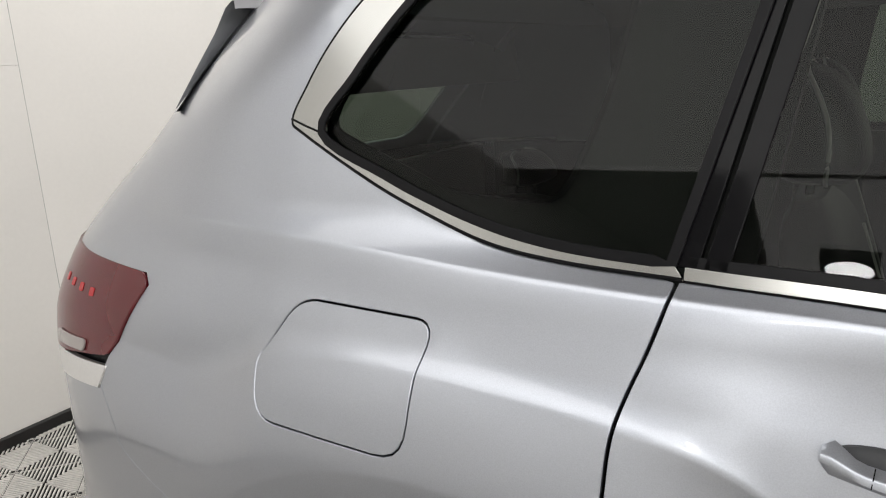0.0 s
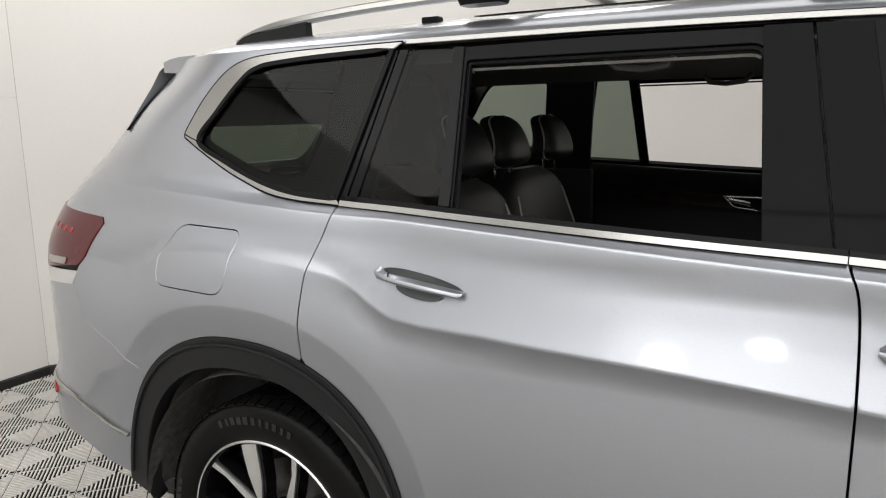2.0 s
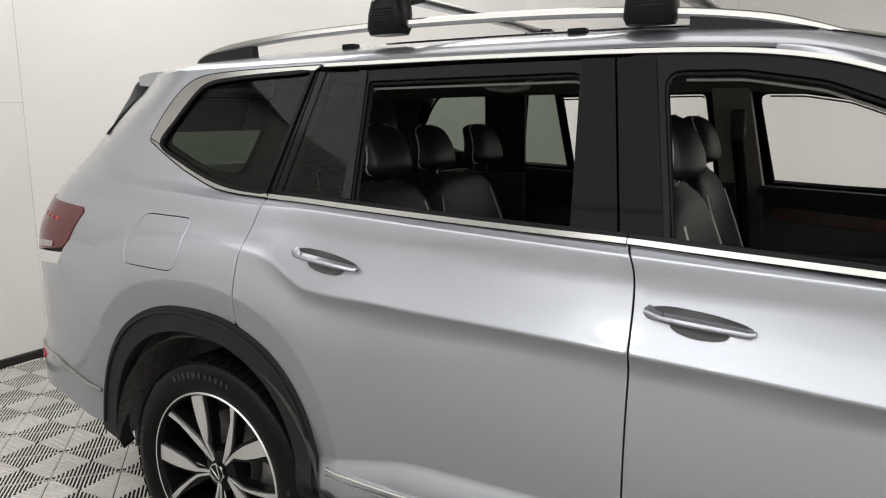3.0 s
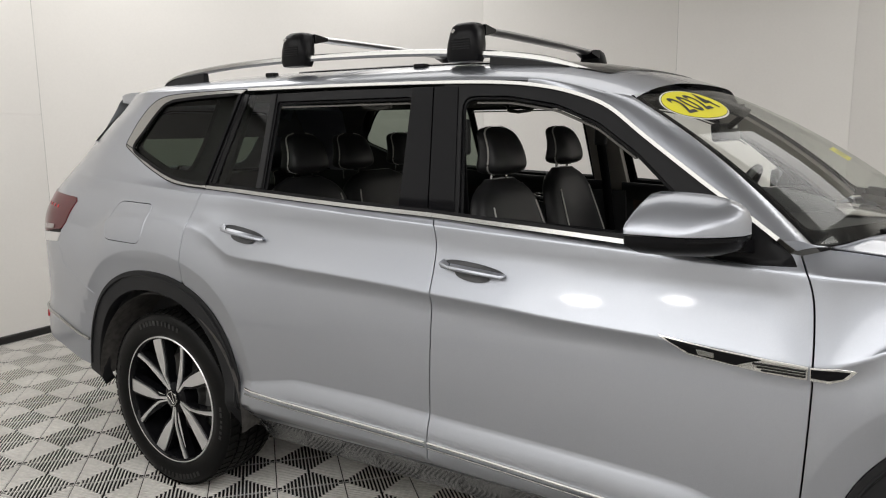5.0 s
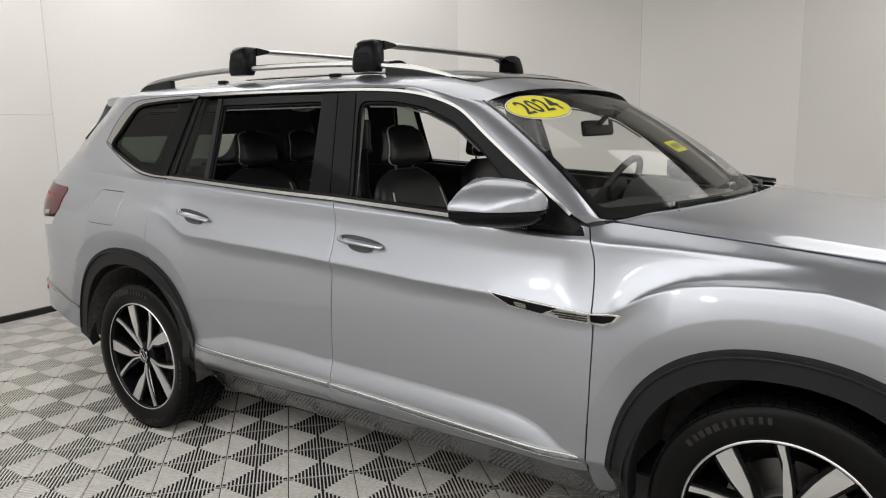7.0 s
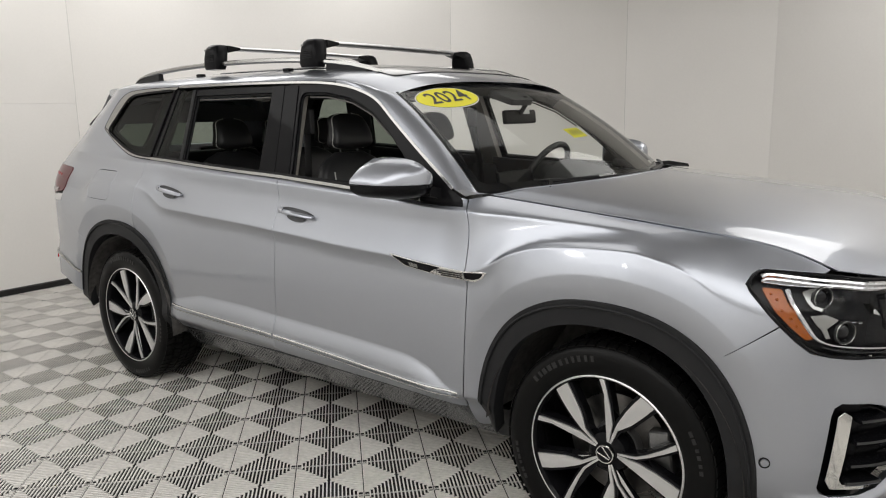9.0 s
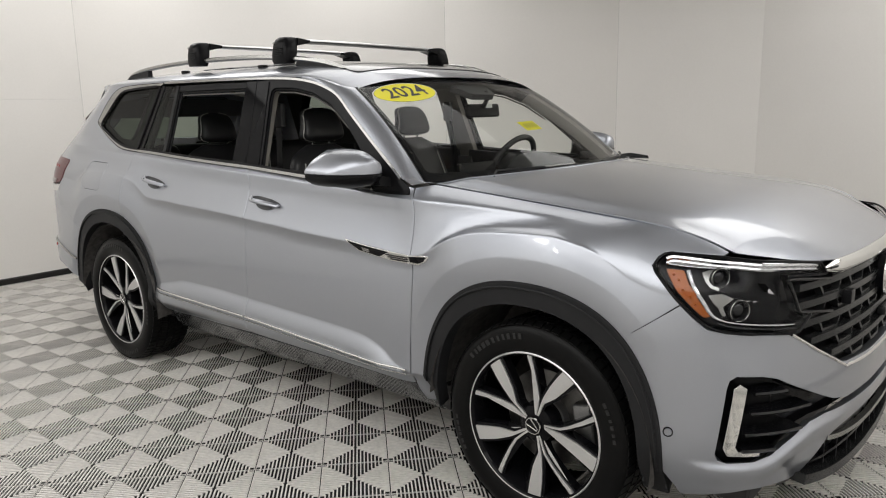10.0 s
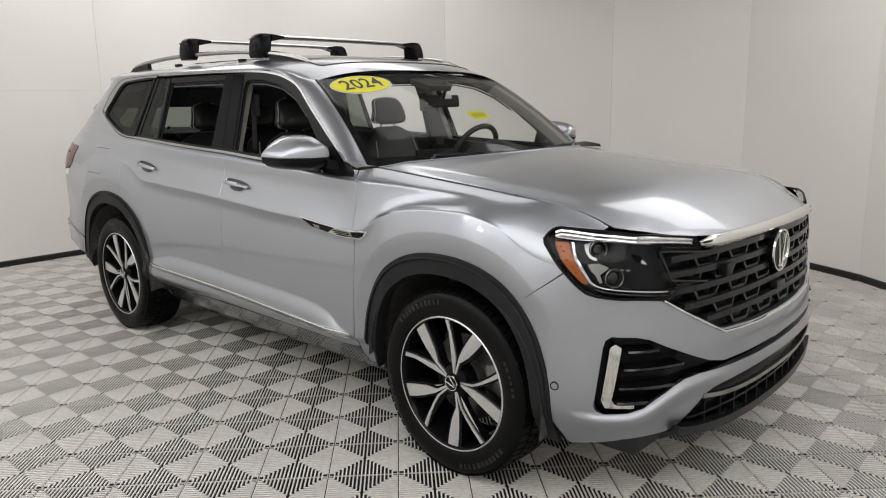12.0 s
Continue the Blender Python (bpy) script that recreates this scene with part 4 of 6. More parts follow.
# headlamps
lamp_outline = rounded([(-1.192, 1.004), (-1.160, 1.044), (-0.99, 1.041), (-0.78, 1.031), (-0.580, 1.008), (-0.556, 0.970), (-0.745, 0.984), (-0.712, 0.878), (-0.645, 0.862), (-0.705, 0.808), (-0.92, 0.826), (-1.005, 0.838), (-1.085, 0.902)], [0.028, 0.03, 0.05, 0.05, 0.012, 0.01, 0.01, 0.01, 0.01, 0.012, 0.05, 0.05, 0.08], 6)
for sg in (-1, 1):
    fl = lambda pts: [(w * -sg, z) for w, z in pts]
    lamp = part("headlamp", sheet("headlamp", fl(lamp_outline), nose_at(-0.030), GLOSS_BLACK, 0.02, 0.0), car, "headlamp with amber corner and clear lens")
    lens = part("lens", sheet("lens", fl(lamp_outline), nose_at(0.002), GLASS_LENS, 0.025, 0.0), lamp, "clear lens")
    lens.visible_shadow = False
    rim = [front(w, z, 0.001) for w, z in fl(lamp_outline)]
    part("lamp_seal", sweep("lamp_seal", rim, ring_profile(0.0045, 6), SATIN_BLACK, closed=True, up=(1, 0, 0)), lamp, "black seal round the lens")
    band = [(-1.152, 1.012), (-1.132, 1.032), (-1.05, 1.033), (-0.95, 1.028), (-0.78, 1.022), (-0.594, 1.003), (-0.580, 0.982), (-0.70, 0.994), (-0.841, 1.007), (-1.075, 1.009)]
    part("strip_backing", sheet("strip_backing", fl(rounded(band, 0.006, 3)), nose_at(-0.015), LAMP_CHROME, 0.015, 0.012), lamp, "bright band behind the strip")
    strip_line = [(-1.150, 1.020), (-1.125, 1.0265), (-1.05, 1.0245), (-0.95, 1.0190), (-0.84, 1.0160), (-0.70, 1.0060), (-0.585, 0.9930)]
    path = [front(w, z, -0.012) for w, z in fl(smooth_line(strip_line, 5))]
    for dz, r, m in ((0.005, 0.0085, LAMP_CHROME), (-0.008, 0.0066, LAMP_CHROME), (-0.0025, 0.0012, GREY_DARK)):
        part("light_strip", sweep("light_strip", [(x, y, z + dz) for x, y, z in path], ring_profile(r, 8), m), lamp, "bright strip along the top")
    amber = rounded([(-1.146, 0.998), (-1.086, 0.998), (-1.067, 0.961), (-1.033, 0.921), (-0.995, 0.874), (-1.017, 0.868), (-1.055, 0.898), (-1.102, 0.940)], 0.006, 3)
    part("amber_reflector", sheet("amber_reflector", fl(amber), nose_at(-0.012), AMBER, 0.012, 0.015), lamp, "amber reflector")
    for w, z in ((-1.118, 0.985), (-1.100, 0.972), (-1.085, 0.945), (-1.060, 0.925), (-1.045, 0.905)):
        c = np.array(front(w * -sg, z, -0.010))
        part("amber_facet", block("amber_facet", (0.007, 0.007, 0.005), AMBER, 0.0018, tuple(c), (0, 20, 40 * sg)), lamp)
    guide_line = [(-1.070, 0.998), (-1.048, 0.952), (-1.012, 0.900), (-0.990, 0.874), (-0.960, 0.861), (-0.920, 0.854), (-0.80, 0.842), (-0.648, 0.828)]
    path = [front(w, z, -0.010) for w, z in fl(smooth_line(guide_line, 6))]
    part("light_guide", sweep("light_guide", path, ring_profile(0.0068, 8), LAMP_CHROME, scale=lambda t: 1.0 - 0.55 * step01(0.30, 0.60, t)), lamp, "bent bright light guide")
    part("guide_shadow_line", sweep("guide_shadow_line", [(x, y, z - 0.013) for x, y, z in path[len(path) // 2:]], ring_profile(0.0035, 6), GREY_DARK), lamp)
    facing = 55 if sg < 0 else 125
    for w, z, wide, tall in ((-0.972, 0.983, 0.058, 0.044), (-0.915, 0.893, 0.062, 0.050)):
        cup_part = part("reflector_cup", lathe("reflector_cup", [(wide * 0.54, -0.004), (wide * 0.50, -0.012), (wide * 0.44, -0.012), (wide * 0.40, -0.002), (wide * 0.40, 0.006)], GREY_DARK, 28), lamp, "dark round projector housing")
        cup_part.matrix_local = pose(*front(w * -sg, z, -0.020), 0, 0, facing)
        part("projector", lathe("projector", [(0.0005, -0.012), (wide * 0.16, -0.011), (wide * 0.29, -0.007), (wide * 0.39, 0.0), (0.0005, 0.002)], GLOSS_FIN, 28), cup_part, "dark domed projector lens")
        part("bezel", lathe("bezel", [(wide * 0.50, -0.013), (wide * 0.52, -0.0145), (wide * 0.54, -0.013), (wide * 0.52, -0.010)], SATIN_CHROME, 28), cup_part)
    for outline_b in ([(-1.024, 0.995), (-1.000, 1.003), (-0.970, 1.006), (-0.974, 1.000), (-0.998, 0.994), (-1.004, 0.975), (-0.992, 0.962), (-0.972, 0.955), (-0.976, 0.948), (-1.000, 0.956), (-1.014, 0.972)], [(-1.005, 0.934), (-0.966, 0.940), (-0.930, 0.926), (-0.945, 0.914), (-0.962, 0.902), (-0.952, 0.876), (-0.962, 0.874), (-0.976, 0.900), (-0.990, 0.912)]):
        part("shroud", sheet("shroud", fl(outline_b), nose_at(-0.014), SATIN_CHROME, 0.012, 0.012), lamp, "satin reflector shroud")
    for k in range(3):
        part("lamp_glint", block("lamp_glint", (0.012, 0.004, 0.003), LAMP_CHROME, 0.001, front((-0.905 + 0.022 * k) * -sg, 0.922 - 0.003 * k, -0.018), (0, 0, facing)), lamp)
    part("reflector", sheet("reflector", fl([(-0.846, 0.968), (-0.816, 0.964), (-0.788, 0.932), (-0.825, 0.943)]), nose_at(-0.022), GREY_DARK, 0.02, 0.006), lamp)
    part("reflector", sheet("reflector", fl([(-0.806, 0.950), (-0.788, 0.932), (-0.810, 0.938)]), nose_at(-0.019), LAMP_CHROME, 0.02, 0.004), lamp)
    hook = smooth_line([(-0.530, 0.953), (-0.64, 0.965), (-0.735, 0.974), (-0.746, 0.966), (-0.728, 0.925), (-0.708, 0.880), (-0.690, 0.872), (-0.60, 0.860), (-0.530, 0.850)], 4)
    part("grille_hook", sweep("grille_hook", [front(w, z, 0.002) for w, z in fl(hook)], ring_profile(0.0055, 8), GLOSS_FIN), lamp, "gloss black hook where grille meets lamp")
part("parking_sensor", lathe("parking_sensor", [(0.0005, -0.004), (0.011, -0.004), (0.013, 0.0), (0.013, 0.01), (0.0005, 0.01)], PAINT, 20), car).matrix_local = pose(*skin(s_of(3.48, 0.955), 0.505, 0.001), 0, 0, 20)
part("sensor_ring", lathe("sensor_ring", [(0.0125, -0.002), (0.016, -0.002), (0.016, 0.008), (0.0125, 0.008)], SATIN_BLACK, 20), car).matrix_local = pose(*skin(s_of(3.48, 0.955), 0.505, 0.001), 0, 0, 20)


# ---- tail: bumper, lamps, tailgate ----
def tail(w, z, off=0.0):
    x, y, z = skin(S_REAR + abs(w), z, off)
    return (x, y if w > 0 else -y, z)


RB = -S_REAR
tail_arch = [(s - S_REAR, z) for s, z in arch_between(REAR_ARCH, -0.438, -0.56, 0.0, 0.45)]
rear_bumper = [(s - S_REAR - 0.003, z - 0.003) for s, z in smooth_line(bumper_seam, 6)]
rear_bumper += [p for p in tail_arch if p[1] < 0.796]
rear_bumper += [(1.385, 0.445), (1.14, 0.508), (0.90, 0.53), (0.0, 0.53)]
rear_bumper = rear_bumper + [(-w, z) for w, z in rear_bumper[::-1][1:]]
part("rear_bumper", sheet("rear_bumper", rear_bumper, lambda w, z: tail(w, z), PAINT, 0.035, 0.02), car, "silver rear bumper")
rear_window = rounded([(0.50, 1.30), (0.44, 1.60), (-0.44, 1.60), (-0.50, 1.30)], 0.09, 6)
part("tailgate", sheet("tailgate", [(0.615, 1.236), (0.615, 1.668), (-0.615, 1.668), (-0.615, 1.236), (-0.45, 1.0), (-0.95, 0.985), (0.95, 0.985), (0.45, 1.0)], lambda w, z: tail(w, z, -0.002), PAINT, 0.05, 0.01, [rear_window]), car, "silver tailgate")
part("rear_window", sheet("rear_window", grown(rear_window, 0.004), lambda w, z: tail(w, z, -0.006), GLASS_DARK, 0.05, 0.0), car, "dark tinted rear window")
for sg in (1, -1):
    lo = [(p[0] - S_REAR, p[1]) for p in lamp_corner]
    red = [(lo[0][0] - 0.004, lo[0][1]), (lo[1][0] - 0.004, lo[1][1]), (lo[2][0] - 0.004, lo[2][1]), (lo[3][0] - 0.004, lo[3][1] + 0.002), (0.974, 1.036), (0.45, 1.05), (0.45, 1.225), (0.80, 1.232), (1.0, 1.222)]
    tl = part("tail_lamp", sheet("tail_lamp", [(w * sg, z) for w, z in rounded(red, 0.012, 4)], lambda w, z: tail(w, z, 0.004), RED_LENS, 0.025, 0.02), car, "dark red tail lamp with glossy lens")
    for k in range(4):
        wc, zc = (0.985 + 0.045 * k) * sg, 1.168 - 0.003 * k
        part("lamp_element", sheet("lamp_element", rounded([(wc - 0.008, zc - 0.006), (wc + 0.008, zc - 0.006), (wc + 0.008, zc + 0.008), (wc - 0.008, zc + 0.008)], 0.003, 3), lambda w, z: tail(w, z, 0.0052), RED_DARK, 0.01, 0.001), tl)
    part("reverse_lens", sheet("reverse_lens", [(w * sg, z) for w, z in rounded([(0.99, 1.075), (1.12, 1.078), (1.115, 1.058), (0.99, 1.054)], 0.006, 3)], lambda w, z: tail(w, z, 0.009), CLEAR_LENS, 0.02, 0.004), tl, "frosted reversing lens")
    strip = [(0.45, 1.046), (0.974, 1.033), (lo[3][0] - 0.004, 1.042), (lo[4][0] - 0.003, 1.002), (0.974, 0.99), (0.45, 1.0)]
    part("lamp_strip", sheet("lamp_strip", [(w * sg, z) for w, z in strip], lambda w, z: tail(w, z, 0.003), ALLOY, 0.02, 0.012), car, "bright silver strip under the tail lamp")
    tr = [tail(w * sg, z, 0.004) for w, z in smooth_line([(s_of(-0.53, 0.985) - S_REAR, 0.570), (s_of(-0.70, 0.965) - S_REAR, 0.618), (s_of(-0.85, 0.93) - S_REAR, 0.650), (0.75, 0.665), (0.5, 0.67)], 6)]
    part("bumper_trim", sweep("bumper_trim", tr, ring_profile(0.007, 8), SATIN_CHROME), car, "thin chrome strip along the bumper")
    rf = [(0.80, 0.645), (0.98, 0.622), (0.97, 0.610), (0.80, 0.628)]
    part("reflector", sheet("reflector", [(w * sg, z) for w, z in rf], lambda w, z: tail(w, z, 0.006), RED_DARK, 0.03, 0.008), car, "red reflector strip")
# roof spoiler
rows = []
for x, hw, zt, th in ((-0.40, 0.648, 1.672, 0.06), (-0.50, 0.640, 1.679, 0.055), (-0.58, 0.626, 1.679, 0.05), (-0.635, 0.614, 1.675, 0.042), (-0.675, 0.604, 1.668, 0.032)):
    rows.append([(x - 0.05 * (1 - u * u), hw * u, zt + 0.022 * (1 - u * u)) for u in np.linspace(-1, 1, 17)] + [(x - 0.05 * (1 - u * u), hw * u, zt - th) for u in np.linspace(1, -1, 17)])
part("spoiler", loft("spoiler", rows, PAINT, True), car, "silver roof-edge spoiler")
for sg in (-1, 1):
    fin_rows = []
    for x, y, z, zb in ((-0.688, 0.597, 1.652, 1.640), (-0.704, 0.600, 1.640, 1.618), (-0.730, 0.610, 1.595, 1.582), (-0.768, 0.628, 1.538, 1.530), (-0.818, 0.652, 1.460, 1.458)):
        out, root, back = np.array((x, y, z)), np.array(tail(1.16, zb, 0.003)), np.array(tail(0.94, zb, -0.006))
        fin_rows.append([tuple(p * (1, sg, 1)) for p in (out, root, root + (0.02, -0.02, 0), back, out + (0.006, -0.012, 0))])
    part("spoiler_fin", loft("spoiler_fin", fin_rows, FIN_GREY, True), car, "grey corner fin under the spoiler")
    part("tail_corner", sheet("tail_corner", [(0.30 * sg, 0.86), (1.24 * sg, 0.86), (1.26 * sg, 1.25), (0.30 * sg, 1.26)], lambda w, z: tail(w, z, -0.016), SATIN_BLACK, 0.04, 0.0), car)

# ---- windows, pillars, trim ----
def glass_plane(off=0.0):
    """The leaning plane of the side windows, right flank."""
    return lambda x, z: (x, -(0.882 - 0.36 * (z - 1.24)) - off * 0.94, z + off * 0.34)


TOP_LINE = [(0.33, 1.663), (0.8, 1.661), (1.21, 1.655), (1.45, 1.646), (1.60, 1.630), (1.72, 1.603), (1.83, 1.560), (1.95, 1.475), (2.10, 1.371), (2.20, 1.304), (2.26, 1.264), (2.325, 1.219)]


def inset_line(points, d):
    p = np.array(points)
    t = np.gradient(p, axis=0)
    n = np.c_[t[:, 1], -t[:, 0]] / np.linalg.norm(t, axis=1)[:, None]
    return [tuple(q) for q in p + n * d]


top_fine = [tuple(p) for p in smooth_line(TOP_LINE, 6)]
top_in = inset_line(top_fine, 0.0095)
quarter_glass = [(0.200, 1.287), (0.10, 1.293), (0.030, 1.302), (-0.03, 1.315), (-0.10, 1.336), (-0.187, 1.368), (-0.308, 1.424), (-0.262, 1.500), (-0.215, 1.560), (-0.170, 1.604), (-0.135, 1.619), (-0.09, 1.627), (0.06, 1.636), (0.294, 1.643)]
q_fine = [tuple(p) for p in smooth_line(quarter_glass, 5)]
q_out = [tuple(p) for p in smooth_line(QUARTER_WINDOW, 5)]
pair("quarter_window", "dark tinted rear quarter window", outline=q_fine, fmap=glass_plane(-0.004), mat=GLASS_DARK, step=0.05, hem=0)
pair("quarter_trim", "wide satin chrome window surround", outline=q_out + q_fine[::-1], fmap=glass_plane(0.006), mat=SATIN_CHROME, step=0.02, hem=0.012)
# black seal, widened over the trim to stand for its shaded inner facet
pair("quarter_seal_shade", outline=[tuple(p) for p in grown(q_fine, 0.005)], fmap=glass_plane(0.0085), mat=SATIN_BLACK, step=0.03, hem=0.004, holes=[grown(q_fine, -0.006)])
pair("top_trim", "satin chrome strip over the windows", outline=[p for p in top_fine if p[0] < 2.318] + [p for p in top_in if p[0] < 2.312][::-1], fmap=glass_plane(0.006), mat=SATIN_CHROME, step=0.02, hem=0.012)
gap_line = [glass_plane(0.0045)(x, z) for x, z in smooth_line(QUARTER_WINDOW, 8)]
me = sweep("trim_gap", gap_line, ring_profile(0.0026, 6), SATIN_BLACK, up=(0, 1, 0.3))
part("trim_gap", me, car, "thin black gap round the window trim")
part("trim_gap", mirrored(me), car)
me = sweep("trim_joint", [glass_plane(0.0075)(x, z) for x, z in ((-0.366, 1.443), (-0.338, 1.433), (-0.309, 1.424))], ring_profile(0.0018, 6), SATIN_BLACK, up=(0, 1, 0.3))
part("trim_joint", me, car)
part("trim_joint", mirrored(me), car)
cut = 1.296
for lo_x, hi_x in ((0.214, cut - 0.0015), (cut + 0.0015, 2.165)):
    b1 = [(x, belt_z(x) + 0.002) for x in np.linspace(lo_x, hi_x, 24)]
    b2 = [(x, belt_z(x) + 0.014) for x in np.linspace(hi_x, lo_x, 24)]
    pair("belt_trim", "satin chrome strip under the windows", outline=b1 + b2, fmap=glass_plane(0.0075), mat=SATIN_CHROME, step=0.02, hem=0.012)
    me = sweep("trim_gap", [glass_plane(0.0045)(x, belt_z(x) + 0.0012) for x in np.linspace(lo_x, hi_x, 24)], ring_profile(0.0022, 6), SATIN_BLACK, up=(0, 1, 0.3))
    part("trim_gap", me, car)
    part("trim_gap", mirrored(me), car)
    b3 = [(x, belt_z(x) + 0.014) for x in np.linspace(lo_x, hi_x, 24)]
    b4 = [(x, belt_z(x) + 0.026) for x in np.linspace(hi_x, lo_x, 24)]
    pair("window_seal", "black rubber window seal", outline=b3 + b4, fmap=glass_plane(0.001), mat=SATIN_BLACK, step=0.02, hem=0.03)
# black strip between quarter window and rear door, with its seam
pair("pillar_strip", "black pillar strip", outline=[(0.201, 1.286), (0.224, 1.285), (0.306, 1.640), (0.281, 1.640)], fmap=glass_plane(0.001), mat=GLOSS_BLACK, step=0.04, hem=0.012)
pair("pillar_strip", "black pillar strip", outline=[(0.232, 1.285), (0.254, 1.284), (0.336, 1.640), (0.314, 1.641)], fmap=glass_plane(0.001), mat=GLOSS_BLACK, step=0.04, hem=0.012)
pair("door_quarter_glass", "dark tinted fixed door window", outline=[(0.254, 1.284), (0.486, 1.274), (0.462, 1.637), (0.336, 1.639)], fmap=glass_plane(-0.003), mat=GLASS_DARK, step=0.08, hem=0)
pair("window_divider", "grey window divider bar", outline=[(0.485, 1.285), (0.511, 1.284), (0.488, 1.637), (0.463, 1.638)], fmap=glass_plane(0.003), mat=CLAD, step=0.05, hem=0.02)
rear_hole = rounded([(0.5165, 1.269), (0.4965, 1.610), (1.134, 1.610), (1.166, 1.242)], [0.006, 0.012, 0.03, 0.006], 5)
pair("rear_door_frame", "black rear window frame", outline=[(0.514, 1.268), (0.490, 1.638), (0.8, 1.641), (1.200, 1.636), (1.262, 1.246)], fmap=glass_plane(-0.003), mat=SATIN_BLACK, step=0.04, hem=0.018, holes=[rear_hole])
front_hole = rounded([(1.388, 1.232), (1.324, 1.606), (1.50, 1.601), (1.66, 1.573), (1.80, 1.518), (1.93, 1.431), (2.06, 1.318), (2.13, 1.245), (2.12, 1.205)], [0.006, 0.05, 0.02, 0.02, 0.02, 0.02, 0.02, 0.02, 0.006], 5)
front_frame = [(1.280, 1.244), (1.222, 1.634)] + [p for p in inset_line(top_fine, 0.0105) if p[0] > 1.25 and p[0] < 2.27] + [(2.25, 1.19), (1.8, 1.218)]
pair("front_door_frame", "black front window frame", outline=front_frame, fmap=glass_plane(-0.003), mat=SATIN_BLACK, step=0.04, hem=0.018, holes=[front_hole])
pair("pillar_panel", "gloss black door pillar panel", outline=[(1.158, 1.250), (1.126, 1.638), (1.207, 1.637), (1.270, 1.246)], fmap=glass_plane(0.002), mat=PILLAR_GLOSS, step=0.05, hem=0.02)
pair("pillar_panel", "gloss black door pillar panel", outline=[(1.277, 1.246), (1.214, 1.637), (1.305, 1.633), (1.372, 1.240)], fmap=glass_plane(0.002), mat=PILLAR_GLOSS, step=0.05, hem=0.02)
# seal lines inside the openings
for hole in (rear_hole, front_hole):
    h = [tuple(p) for p in grown(hole, -0.004)]
    pts = [glass_plane(-0.018)(x, z) for x, z in spaced(h, 0.03)]
    me = sweep("seal", pts, ring_profile(0.006, 6), SATIN_BLACK, closed=True, up=(0, 1, 0.001))
    part("seal", me, car)
    part("seal", mirrored(me), car)
    low_z, low_x = (1.598, 0.0) if hole is rear_hole else (1.43, 1.37)
    top = [p for p in spaced(h, 0.02) if p[1] > low_z and p[0] > low_x]
    top.sort(key=lambda p: p[0])
    me = sweep("seal", [glass_plane(-0.03)(x, z - 0.010) for x, z in top], [(-0.007, -0.003), (0.007, -0.003), (0.007, 0.003), (-0.007, 0.003)], HEADLINER, up=(0, 0, 1))
    part("seal", me, car, "pale seal along the window top")
    part("seal", mirrored(me), car)


# windscreen and its pillars
def screen(u, v, off=0.0):
    a = u * u
    xt, xb = 1.940 - 0.070 * a, 2.655 - 0.270 * a
    zt, zb = 1.630 - 0.036 * a, 1.205 + 0.002 * a
    bul = 4 * v * (1 - v) * (0.035 * (1 - 0.4 * a))
    x = xt + (xb - xt) * v + bul * 0.5 + off * 0.5
    z = zt + (zb - zt) * v + bul * 0.86 + off * 0.86
    return (x, u * (0.704 + (0.829 - 0.704) * v), z)


ws = part("windscreen", sheet("windscreen", [(-0.99, 0.005), (-0.99, 1.0), (0.99, 1.0), (0.99, 0.005)], screen, GLASS, 0.06, 0, side=-1), car, "clear slightly green windscreen")
ws.visible_shadow = False
frit = [(-0.995, 0.0), (-0.995, 1.0), (0.995, 1.0), (0.995, 0.0)]
frit_in = rounded([(-0.965, 0.035), (-0.962, 0.93), (0.962, 0.93), (0.965, 0.035)], 0.04, 5)
part("screen_border", sheet("screen_border", frit, lambda u, v: screen(u, v, -0.005), GLOSS_BLACK, 0.05, 0, [frit_in], side=-1), ws, "black border band")
sensor = rounded([(-0.20, 0.03), (0.20, 0.03), (0.13, 0.17), (-0.13, 0.17)], 0.03, 4)
part("sensor_housing", sheet("sensor_housing", sensor, lambda u, v: screen(u, v, -0.02), CABIN, 0.05, 0.03, side=-1), ws, "black sensor housing behind the glass")
